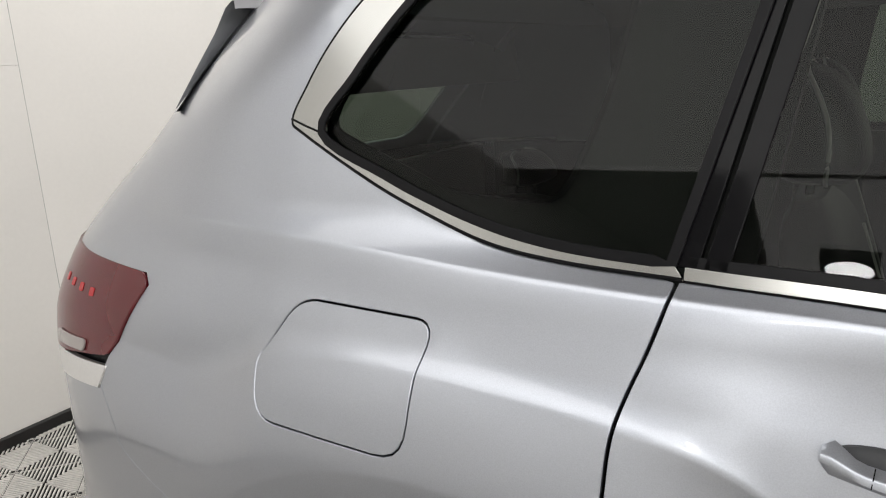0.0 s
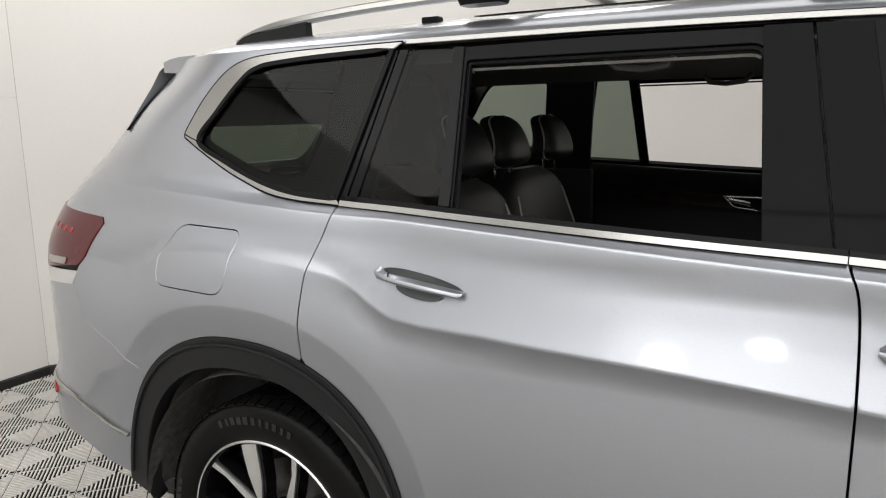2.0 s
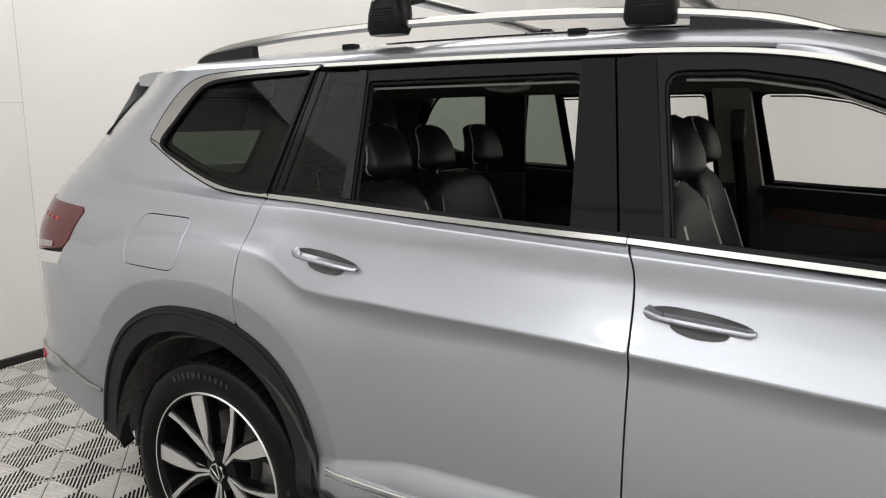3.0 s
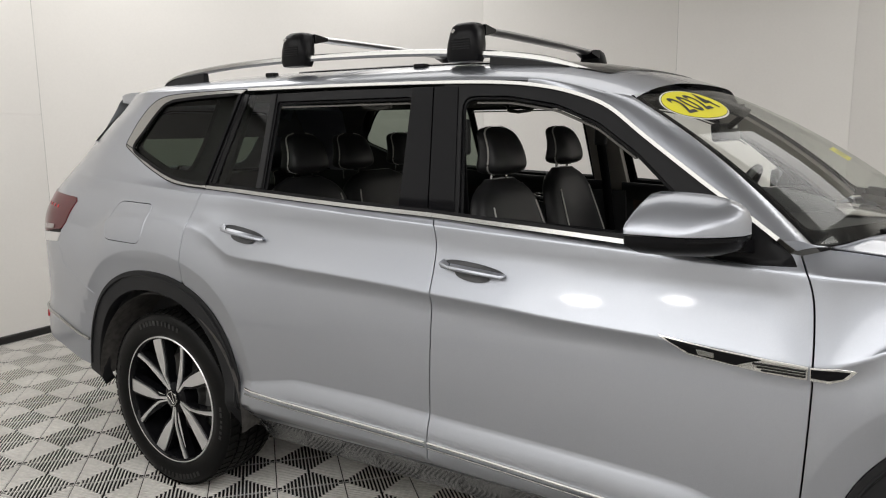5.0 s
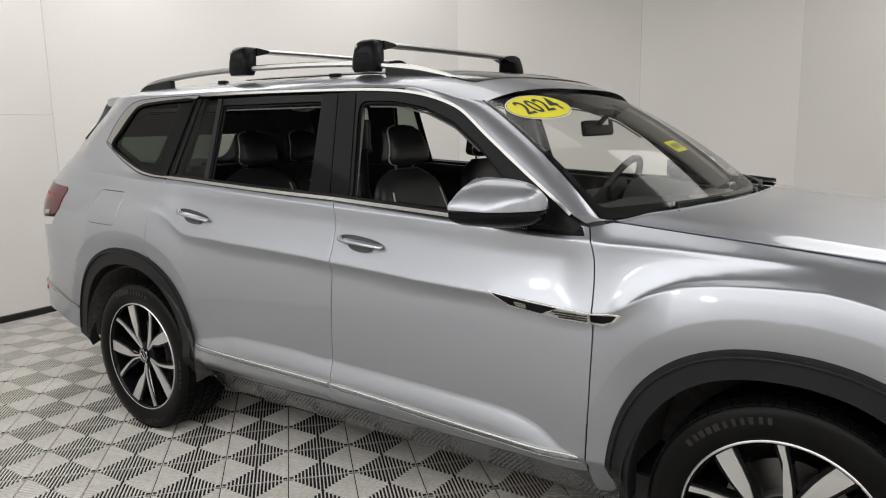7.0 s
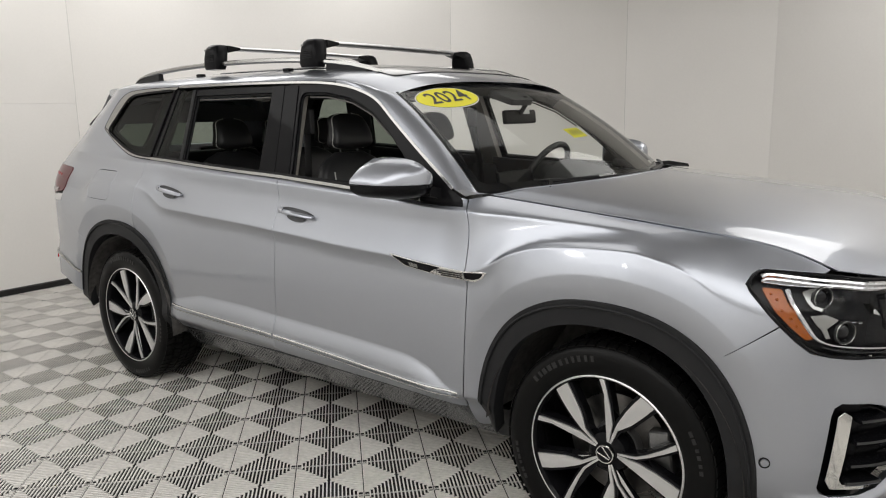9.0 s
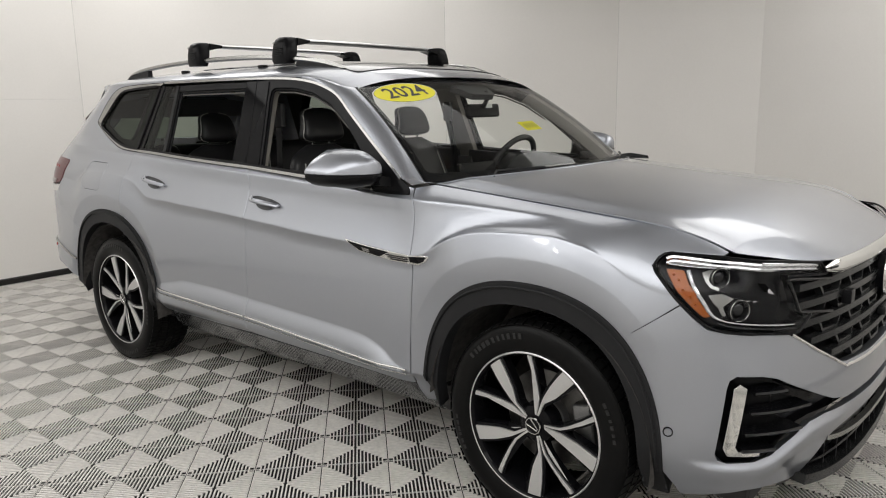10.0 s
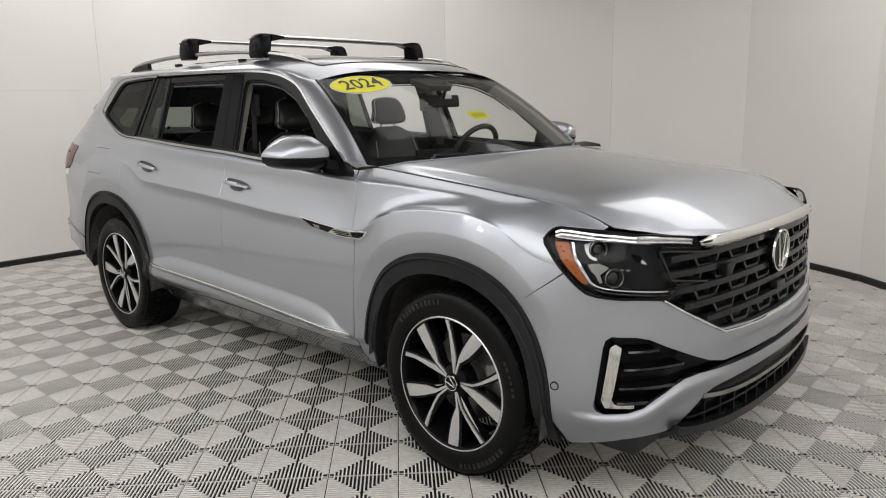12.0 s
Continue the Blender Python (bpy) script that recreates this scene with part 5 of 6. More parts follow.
for sg in (-1, 1):
    rows = []
    chrome_side = [p for p in top_fine if p[0] > 1.55]
    for k, t in enumerate(np.linspace(0, 1, 26)):
        i = t * (len(chrome_side) - 1)
        a, b = chrome_side[int(i)], chrome_side[min(int(i) + 1, len(chrome_side) - 1)]
        cx, cz = a[0] + (b[0] - a[0]) * (i - int(i)), a[1] + (b[1] - a[1]) * (i - int(i))
        c = np.array(glass_plane(0.003)(cx, cz))
        if cx < 1.76:
            f = (cx - 1.55) / 0.21
            g = np.array(roof_map(1.55 + 0.32 * f, -1.0 + 0.06 * f))
        else:
            g = np.array(screen(-1.0, (cx - 1.76) / (2.325 - 1.76), -0.004))
        rows.append([tuple((c * (1 - f) + g * f) * (1, 1, 1) + np.array((0.3, -0.45, 0.55)) * 0.014 * 4 * f * (1 - f)) for f in np.linspace(0, 1, 9)])
    rows.append([tuple(np.array((2.352, skin(2.352, 1.190)[1] - 0.003, 1.194)) * (1 - f) + np.array((2.425, -0.800, 1.200)) * f + np.array((0, -0.3, 0.6)) * 0.008 * 4 * f * (1 - f)) for f in np.linspace(0, 1, 9)])
    me = loft("screen_pillar", [[(x, -sg * y if sg > 0 else y, z) for x, y, z in row] for row in rows], PAINT)
    part("screen_pillar", me, car, "silver windscreen pillar")

    rows = []
    for v in np.linspace(0.04, 0.97, 12):
        edge = np.array(screen(-0.975, v, -0.02))
        side = np.array(glass_plane(-0.05)(edge[0] - 0.075, edge[2] - 0.045))
        mid = (edge + side) / 2 + (-0.03, 0.03, -0.012)
        rows.append([(x, y * -sg, z) for x, y, z in (edge, edge + (-0.012, 0.022, -0.006), mid, side)])
    part("pillar_trim", loft("pillar_trim", rows, PILLAR_CLOTH), car, "grey cloth inner trim of the windscreen pillar")

# cowl between windscreen and bonnet
rows = []
for u in np.linspace(-1, 1, 33):
    a = np.array(screen(u * 0.99, 0.985, -0.006))
    b = np.array(hood_map(u * 0.97, 0.0)) - (0, 0, 0.022)
    rows.append([tuple(a), tuple(a * 0.5 + b * 0.5 - (0, 0, 0.018)), tuple(b), tuple(b + (0.05, 0, -0.03))])
part("cowl", loft("cowl", rows, SATIN_BLACK), car, "black plastic cowl")
for u0, v0, u1, v1 in ((-0.72, 0.995, 0.02, 0.975), (0.12, 0.995, 0.90, 0.965)):
    path = [screen(u0 + (u1 - u0) * t, v0 + (v1 - v0) * t, 0.016 + 0.006 * math.sin(t * math.pi)) for t in np.linspace(0, 1, 16)]
    wiper = part("wiper", sweep("wiper", path, ring_profile(0.006, 6), SATIN_BLACK), car, "black windscreen wiper")
    part("wiper_arm", sweep("wiper_arm", [tuple(np.array(screen(u0 - 0.02, 1.0, 0.012)) + (0.05, 0, -0.01)), screen(u0 + 0.05, 0.985, 0.024), screen(u0 + (u1 - u0) * 0.45, v0 + (v1 - v0) * 0.45, 0.028)], ring_profile(0.008, 6), SATIN_BLACK), wiper)
# black cowl end beside the driver's pillar
part("cowl_end", loft("cowl_end", [[(2.36, 0.795, 1.195), (2.36, 0.825, 1.20), (2.37, 0.815, 1.218)], [(2.46, 0.765, 1.205), (2.47, 0.81, 1.205), (2.47, 0.79, 1.232)], [(2.585, 0.735, 1.215), (2.59, 0.77, 1.205), (2.59, 0.755, 1.222)]], SATIN_BLACK, True), car, "black plastic cowl end")

# ---- handles, badges, mirrors, rails and roof bars ----
HANDLE_MESH = {}


def door_handle():
    """Grip, recess plate behind it and finger cup below, the last two coloured dark as shade."""
    rows = []
    for t in np.linspace(0, 1, 25):
        end = min(1.0, 0.45 + min(t / 0.06, (1 - t) / 0.05)) if min(t, 1 - t) < 0.04 else 1.0
        left = step01(0.16, 0.02, t)
        top, low = (0.0025 + 0.0135 * left) * end, (-0.0150 - 0.0035 * math.sin(math.pi * t)) * end
        out = 0.010 + 0.030 * math.sin(math.pi * (0.08 + 0.84 * t)) ** 0.8
        ridge = low + 0.47 * (top - low)
        x = (t - 0.5) * 0.228
        rows.append([(x, -o, z) for o, z in ((out - 0.014, top), (out - 0.011, top + 0.0006), (out - 0.0015, ridge + 0.003), (out, ridge), (out - 0.0008, ridge - 0.006), (out - 0.003, low + 0.0025), (out - 0.0055, low), (out - 0.015, low + 0.003))])
    grip = loft("grip", rows, PAINT, True)
    recess_rows = []
    for t, y in ((1.0, 0.004), (1.0, -0.0045), (0.96, -0.0058), (0.92, -0.0050), (0.5, -0.0046), (0.02, -0.0046)):
        recess_rows.append([(t * 0.110 * math.copysign(abs(math.cos(a)) ** 0.8, math.cos(a)), y, 0.0005 + t * (0.0195 - 0.005 * math.cos(a)) * math.sin(a)) for a in np.linspace(0, 2 * math.pi, 48, endpoint=False)])
    recess = loft("recess", recess_rows, HANDLE_SHADE, True)
    cup_rows = []
    for t in np.linspace(0, 1, 8):
        r = 1 - t * 0.95
        cup_rows.append([(0.004 + 0.060 * r * math.cos(a), -0.0085 + 0.0030 * (1 - (1 - t) ** 2), -0.020 + 0.019 * r * math.sin(a)) for a in np.linspace(0, 2 * math.pi, 28, endpoint=False)])
    cup = loft("cup", cup_rows, HANDLE_SHADE, True)
    return grip, cup, recess


for hx, hz, lean in ((0.467, 1.118, 7.0), (1.464, 1.073, 4.5)):
    y = side_half(hx, hz)
    for sg in (-1, 1):
        grip, cup, strip = door_handle()
        if sg > 0:
            grip, cup, strip = mirrored(grip), mirrored(cup), mirrored(strip)
        h = part("door_handle", grip, car, "silver pull handle")
        h.matrix_local = pose(hx, sg * (y - 0.002), hz, sg * 18.0, lean, 0)
        part("cup", cup, h, "finger cup under the grip, its shade put into the grey")
        part("recess", strip, h, "recess plate behind the grip, coloured dark as its shade")
        part("lock_seam", block("lock_seam", (0.0010, 0.004, 0.019), SATIN_BLACK, 0.0003, (-0.070, sg * 0.0300, -0.0055)), h)

# pointed black and chrome badge from door to wing
wb = [(2.045, 0.962), (2.20, 0.944), (2.36, 0.935), (2.403, 0.933), (2.403, 0.897), (2.30, 0.899), (2.12, 0.918)]
pair("side_badge", "black and chrome side badge", outline=wb, fmap=flank(0.004), mat=CHROME, step=0.02, hem=0.012)
wi = [(2.062, 0.957), (2.20, 0.940), (2.30, 0.933), (2.27, 0.922), (2.24, 0.908), (2.125, 0.922)]
pair("badge_inlay", outline=wi, fmap=flank(0.0065), mat=GLOSS_BLACK, step=0.02, hem=0.003)
pair("badge_bars", outline=[(2.145, 0.936), (2.188, 0.933), (2.188, 0.919), (2.150, 0.922)], fmap=flank(0.008), mat=SATIN_CHROME, step=0.02, hem=0.003)
wt = [(2.409, 0.932), (2.47, 0.936), (2.506, 0.936), (2.488, 0.914), (2.452, 0.897), (2.409, 0.897)]
pair("wing_badge", "ribbed chrome end of the side badge", outline=wt, fmap=flank(0.004), mat=CHROME, step=0.02, hem=0.012)
pair("wing_badge_inlay", outline=[(2.411, 0.927), (2.47, 0.931), (2.492, 0.931), (2.478, 0.914), (2.45, 0.904), (2.411, 0.905)], fmap=flank(0.0062), mat=GLOSS_BLACK, step=0.02, hem=0.003)
for k in range(3):
    z = 0.905 + 0.008 * k
    me = sweep("badge_rib", [skin(s, z, 0.006) for s in np.linspace(2.30 - 0.01 * k, 2.400, 8)], ring_profile(0.0018, 6), SATIN_BLACK)
    part("badge_rib", me, car)
# chrome line along the sill
sill_z = curve_table([(0.44, 0.521), (0.9, 0.513), (1.32, 0.505), (1.92, 0.478), (2.38, 0.458)])
for a, b in ((0.475, 1.318), (1.330, 2.380)):
    for dz, r, m in ((0.0, 0.0055, CHROME), (-0.018, 0.0025, SATIN_CHROME)):
        me = sweep("sill_trim", [skin(x, sill_z(x) + dz, 0.004) for x in np.linspace(a, b, 40)], ring_profile(r, 8), m)
        part("sill_trim", me, car, "thin chrome strip along the sill")
        part("sill_trim", mirrored(me), car)


def mirror_ring(x, c, hy, hz, n=28, power=3.2):
    out = []
    for a in np.linspace(0, 2 * math.pi, n, endpoint=False):
        ca, sa = math.cos(a), math.sin(a)
        out.append((x, c[0] + hy * math.copysign(abs(ca) ** (2 / power), ca), c[1] + hz * math.copysign(abs(sa) ** (2 / power), sa)))
    return out


for sg in (-1, 1):
    flip = (lambda me: me) if sg < 0 else mirrored
    SPLIT = 1.243
    spec_rows = [(-0.915, 2.075, 2.215, 1.262, 1.205), (-0.922, 2.055, 2.240, 1.284, 1.194), (-0.938, 2.045, 2.258, 1.310, 1.187), (-0.978, 2.035, 2.265, 1.340, 1.184), (-1.020, 2.022, 2.255, 1.336, 1.185), (-1.055, 2.012, 2.228, 1.317, 1.190), (-1.082, 2.004, 2.200, 1.297, 1.196), (-1.100, 1.998, 2.172, 1.277, 1.204), (-1.112, 1.996, 2.148, 1.262, 1.214), (-1.117, 2.000, 2.125, 1.252, 1.228)]
    cap_rows, low_rows = [], []
    for y, xb, xf, zt, zb in spec_rows:
        h, w_ = zt - SPLIT - 0.002, xf - xb
        quarter_arc = [(xb + 0.06 * w_ + 0.94 * w_ * math.sin(a) ** 0.75, SPLIT + 0.002 + h * math.cos(a) ** 0.50) for a in np.linspace(0, math.pi / 2, 12)]
        cap_rows.append([(x, y, z) for x, z in [(xb, SPLIT + 0.002), (xb, SPLIT + 0.002 + h * 0.80), (xb + 0.03 * w_, SPLIT + 0.002 + h * 0.95)] + quarter_arc])
        h = SPLIT - 0.002 - zb
        low_arc = [(xb + 0.12 * w_ + 0.85 * w_ * math.cos(a) ** 0.6, SPLIT - 0.002 - h * math.sin(a) ** 0.7) for a in np.linspace(0, math.pi / 2, 10)]
        low_rows.append([(x, y, z) for x, z in low_arc + [(xb + 0.02 * w_, SPLIT - 0.002 - h * 0.8), (xb, SPLIT - 0.002)]])
    m_cap = part("door_mirror", flip(loft("door_mirror", cap_rows, PAINT, True)), car, "silver and black door mirror")
    part("mirror_base", flip(loft("mirror_base", low_rows, SATIN_BLACK, True)), m_cap, "black lower mirror housing")
    edge_path = [(xf - 0.004, y, SPLIT - 0.006) for y, xb, xf, zt, zb in spec_rows[2:9]]
    part("indicator", flip(sweep("indicator", edge_path, [(-0.005, -0.005), (0.004, -0.005), (0.004, 0.005), (-0.005, 0.005)], GLOSS_BLACK)), m_cap)
    part("mirror_arm", flip(loft("mirror_arm", [[(2.12, -0.85, 1.190), (2.12, -0.85, 1.225), (2.27, -0.85, 1.215), (2.28, -0.85, 1.180)], [(2.12, -0.90, 1.192), (2.12, -0.90, 1.232), (2.25, -0.90, 1.225), (2.255, -0.90, 1.186)], [(2.09, -0.94, 1.195), (2.09, -0.94, 1.238), (2.24, -0.94, 1.236), (2.245, -0.94, 1.195)]], SATIN_BLACK, True)), m_cap)
    part("mirror_glass", flip(block("mirror_glass", (0.004, 0.13, 0.080), CHROME, 0.0015, (2.018, -1.01, 1.250), (0, 0, 9))), m_cap)
    part("mirror_sail", flip(sheet("mirror_sail", [(2.03, 1.190), (2.085, 1.318), (2.16, 1.312), (2.20, 1.292), (2.26, 1.255), (2.318, 1.208), (2.345, 1.184), (2.357, 1.163), (2.26, 1.160), (2.164, 1.164)], flank(0.008), SATIN_BLACK, 0.03, 0.015)), car, "black mirror foot panel")

# roof rails
def rail_z(x):
    return rail_curve(x)


rail_curve = curve_table([(-0.37, 1.712), (-0.33, 1.727), (-0.28, 1.738), (-0.09, 1.758), (0.2, 1.773), (0.5, 1.778), (0.8, 1.775), (1.1, 1.765), (1.3, 1.750), (1.49, 1.727), (1.62, 1.698), (1.72, 1.668)])
rail_y = curve_table([(-0.37, 0.585), (0.2, 0.592), (1.2, 0.590), (1.72, 0.560)])


def roof_z(x, y):
    vals = [roof_map(x, v) for v in np.linspace(0, 1, 60)]
    return float(np.interp(y, [p[1] for p in vals], [p[2] for p in vals]))


for sg in (-1, 1):
    xs = np.linspace(-0.365, 1.715, 60)
    prof = [(-0.017, -0.004), (-0.010, -0.012), (0.010, -0.012), (0.017, -0.004), (0.014, 0.008), (0.004, 0.013), (-0.008, 0.012), (-0.015, 0.006)]
    rail = part("roof_rail", sweep("roof_rail", [(x, sg * rail_y(x), rail_z(x)) for x in xs], prof, SATIN_CHROME, scale=lambda t: min(1.0, 0.35 + 9 * min(t, 1 - t))), car, "satin silver roof rail")
    for a, b in ((-0.36, -0.085), (1.345, 1.70)):
        top_p = [(x, rail_z(x) - 0.008) for x in np.linspace(a, b, 14)]
        low_p = [(x, roof_z(x, rail_y(x)) - 0.004) for x in np.linspace(b, a, 14)]
        rows = []
        for (x, zt), (x2, zl) in zip(top_p, low_p[::-1]):
            y = rail_y(x)
            zl = min(zl, zt - 0.002)
            rows.append([(x, sg * (y - 0.012), zt), (x, sg * (y + 0.013), zt), (x, sg * (y + 0.016), zl), (x, sg * (y - 0.015), zl)])
        part("rail_foot", loft("rail_foot", rows, CLAD, True), rail, "dark grey rail foot")
    for x in (0.32, 1.06):
        part("rail_clip", block("rail_clip", (0.05, 0.03, 0.016), SATIN_BLACK, 0.005, (x, sg * (rail_y(x)), roof_z(x, rail_y(x)) + 0.004)), rail)


def roof_bar(x):
    bar = thing("roof_bar", "aluminium roof cross bar with black clamp feet on the rails", "roof rack", group="roof cross bars")
    z = rail_z(x)
    zb = z + 0.085
    part("bar", sweep("bar", [(x, y, zb + 0.004 * (1 - (y / 0.6) ** 2)) for y in np.linspace(-0.585, 0.585, 20)], [(0.036 * math.cos(a), 0.0125 * math.sin(a)) for a in np.linspace(0, 2 * math.pi, 16, endpoint=False)], ALLOY, up=(0, 0, 1)), bar, "brushed aluminium aero bar")
    for sg in (-1, 1):
        rows = []
        for zz, hx, yo, yi in ((-0.030, 0.058, 0.632, 0.565), (-0.012, 0.066, 0.638, 0.560), (0.03, 0.062, 0.638, 0.548), (0.065, 0.054, 0.634, 0.540), (0.088, 0.048, 0.624, 0.535), (0.100, 0.036, 0.606, 0.54)):
            ring = []
            for a in np.linspace(0, 2 * math.pi, 20, endpoint=False):
                c, s_ = math.cos(a), math.sin(a)
                ring.append((x - 0.004 + hx * math.copysign(abs(c) ** 0.5, c), sg * ((yo + yi) / 2 + (yo - yi) / 2 * math.copysign(abs(s_) ** 0.5, s_)), z + zz))
            rows.append(ring)
        foot = part("foot", loft("foot", rows, SATIN_BLACK, True), bar, "black clamp foot")
        part("lock", lathe("lock", [(0.0005, -0.004), (0.006, -0.004), (0.007, 0.0), (0.0005, 0.0)], SATIN_CHROME, 16), foot).matrix_local = pose(x - 0.030, sg * 0.637, z + 0.070, 0, 0, 0 if sg < 0 else 180)
        for k in range(5):
            part("groove", block("groove", (0.07, 0.003, 0.003), CLAD, 0.001, (x, sg * 0.639, z + 0.012 + 0.008 * k)), foot)
        inner = [(x - 0.045, sg * 0.545, z + 0.06), (x + 0.045, sg * 0.545, z + 0.06), (x + 0.045, sg * 0.545, z + 0.098), (x - 0.045, sg * 0.545, z + 0.098)]
        tip = [(x - 0.038, sg * 0.46, z + 0.078), (x + 0.038, sg * 0.46, z + 0.078), (x + 0.038, sg * 0.46, z + 0.090), (x - 0.038, sg * 0.46, z + 0.090)]
        part("collar", loft("collar", [inner, tip], SATIN_BLACK, True), foot)
    return bar


roof_bar(0.475)
roof_bar(1.255)

# ---- wheels ----
TYRE_R, RIM_R, TYRE_MID = 0.381, 0.272, 0.838


def extruded(name, outline, y0, y1, mat, dish=0.0, bevel=0.0):
    """A flat outline in x and z given depth along y; dish draws its middle in."""
    bm = bmesh.new()
    pts = [np.array(p, float) for p in outline]
    lift = lambda p: dish * (1 - min(1.0, np.hypot(*p) / RIM_R)) ** 1.2
    a = [bm.verts.new((p[0], y0 + lift(p), p[1])) for p in pts]
    b = [bm.verts.new((p[0], y1 + lift(p), p[1])) for p in pts]
    bm.faces.new(a)
    bm.faces.new(b[::-1])
    n = len(a)
    for i in range(n):
        bm.faces.new([a[i], b[i], b[(i + 1) % n], a[(i + 1) % n]])
    bmesh.ops.triangulate(bm, faces=[f for f in bm.faces if len(f.verts) > 4])
    return bm_mesh(name, bm, mat, True, 30)


def turned(points, degrees_):
    c, s_ = math.cos(radians(degrees_)), math.sin(radians(degrees_))
    return [(c * x - s_ * y, s_ * x + c * y) for x, y in points]


def polar(points):
    """Points from (radius, degrees) pairs."""
    return [(r * math.cos(radians(a)), r * math.sin(radians(a))) for r, a in points]


def arm(line, widths):
    """A flat bar along a line, as wide at each of its points as widths says."""
    p = np.array(line, float)
    t = np.gradient(p, axis=0)
    n = np.c_[-t[:, 1], t[:, 0]] / np.linalg.norm(t, axis=1)[:, None]
    w = np.array(widths)[:, None] / 2
    return [tuple(q) for q in p + n * w] + [tuple(q) for q in (p - n * w)[::-1]]


# each pair of spokes leaves the hub together: a broad blade and a thin arm that bends away from it
WIDE_SPOKE = polar([(0.266, -5.7), (0.2675, 0.0), (0.266, 5.9), (0.225, 8.2), (0.178, 11.2), (0.128, 14.6), (0.112, 15.8), (0.040, 21.5), (0.040, 9.5), (0.100, 9.6), (0.116, 4.5), (0.152, -2.0), (0.205, -4.6)])
DARK_SPOKE = polar([(0.264, -8.6), (0.266, 0.0), (0.264, 8.6), (0.225, 11.2), (0.178, 14.6), (0.128, 19.5), (0.045, 26.0), (0.045, 4.0), (0.095, 3.5), (0.112, -1.0), (0.150, -6.2), (0.205, -7.6)])
_bend = polar([(0.040, 27.5), (0.075, 24.2), (0.108, 24.2), (0.150, 29.0), (0.210, 34.0), (0.266, 37.4)])
THIN_SPOKE = arm(_bend, (0.0070, 0.0075, 0.0085, 0.0100, 0.0135, 0.0180))
DARK_THIN = arm(_bend, (0.016, 0.020, 0.024, 0.026, 0.030, 0.036))


def tyre_mesh():
    half = []
    for r, y in ((0.262, 0.100), (0.270, 0.118), (0.285, 0.127), (0.310, 0.132), (0.335, 0.131), (0.352, 0.127), (0.364, 0.119), (0.372, 0.109)):
        half.append((r, y))
    prof = [(r, -y) for r, y in half] + [(0.373, -0.10), (0.373, 0.10)] + [(r, y) for r, y in half[::-1]] + [(0.26, 0.09), (0.26, -0.09)]
    return lathe("tyre", prof, RUBBER, 96, 50)


def tread_mesh():
    """Tread blocks in five rings, with slanting cuts."""
    verts, faces = [], []
    for ring, (y0, y1, count, slant) in enumerate(((-0.118, -0.079, 64, 0.02), (-0.070, -0.028, 72, -0.035), (-0.020, 0.020, 72, 0.03), (0.028, 0.070, 72, 0.035), (0.079, 0.118, 64, -0.02))):
        for k in range(count):
            a0 = 2 * math.pi * (k + 0.10) / count
            a1 = 2 * math.pi * (k + 0.90) / count
            base = len(verts)
            for r in (0.370, TYRE_R):
                for y, a, tw in ((y0, a0, 0), (y0, a1, 0), (y1, a1, slant), (y1, a0, slant)):
                    rr = r - (0.007 if abs(y) > 0.11 else 0.0) * (1 if r > 0.375 else 0)
                    verts.append((rr * math.cos(a + tw), y, rr * math.sin(a + tw)))
            faces += [[base + i for i in f] for f in ([4, 5, 6, 7], [0, 1, 5, 4], [1, 2, 6, 5], [2, 3, 7, 6], [3, 0, 4, 7])]
    bm = bmesh.new()
    vs = [bm.verts.new(v) for v in verts]
    for f in faces:
        bm.faces.new([vs[i] for i in f])
    return bm_mesh("tread", bm, RUBBER, False)


def marks_mesh():
    """Plain raised bars round the side wall in place of writing, coloured paler for its glints."""
    verts, faces = [], []
    rng = random.Random(4)
    for start, count, r0, r1 in ((40, 11, 0.322, 0.342), (225, 11, 0.322, 0.342), (130, 6, 0.325, 0.336), (310, 6, 0.325, 0.336)):
        for k in range(count):
            a0 = radians(start + k * 4.2)
            a1 = a0 + radians(rng.uniform(1.6, 3.2))
            base = len(verts)
            for y in (-0.1305, -0.1335):
                for r, a in ((r0, a0), (r0, a1), (r1, a1), (r1, a0)):
                    verts.append((r * math.cos(a), y, r * math.sin(a)))
            faces += [[base + i for i in f] for f in ([7, 6, 5, 4], [0, 1, 5, 4], [1, 2, 6, 5], [2, 3, 7, 6], [3, 0, 4, 7])]
    return make_mesh("side_mark", verts, faces, RUBBER_MARK, smooth=False)


def make_wheel():
    root = part("wheel", None, car, "ten-spoke black and machined alloy wheel")
    tyre = part("tyre", tyre_mesh(), root, "black radial tyre")
    part("tread", tread_mesh(), tyre)["kind"] = "stuff"
    part("side_mark", marks_mesh(), tyre)["kind"] = "stuff"
    rim = part("rim", lathe("rim", [(0.274, -0.121), (0.268, -0.124), (0.262, -0.118), (0.256, -0.10), (0.250, -0.02), (0.246, 0.10), (0.268, 0.115), (0.274, 0.112), (0.262, 0.09), (0.258, 0.0), (0.264, -0.09)], GLOSS_BLACK, 96), root, "gloss black rim barrel")
    part("rim_edge", lathe("rim_edge", [(0.2745, -0.1225), (0.2715, -0.1255), (0.2680, -0.1245), (0.2685, -0.1195), (0.2735, -0.1195)], ALLOY, 96), rim, "machined rim edge")
    disc = part("brake_disc", lathe("brake_disc", [(0.08, 0.0), (0.178, 0.0), (0.178, 0.028), (0.08, 0.028)], STEEL, 64), root, "grey steel brake disc")
    disc.matrix_local = pose(0, -0.005, 0)
    part("disc_hat", lathe("disc_hat", [(0.0005, -0.03), (0.085, -0.03), (0.092, 0.02), (0.0005, 0.02)], CAST, 40), disc)
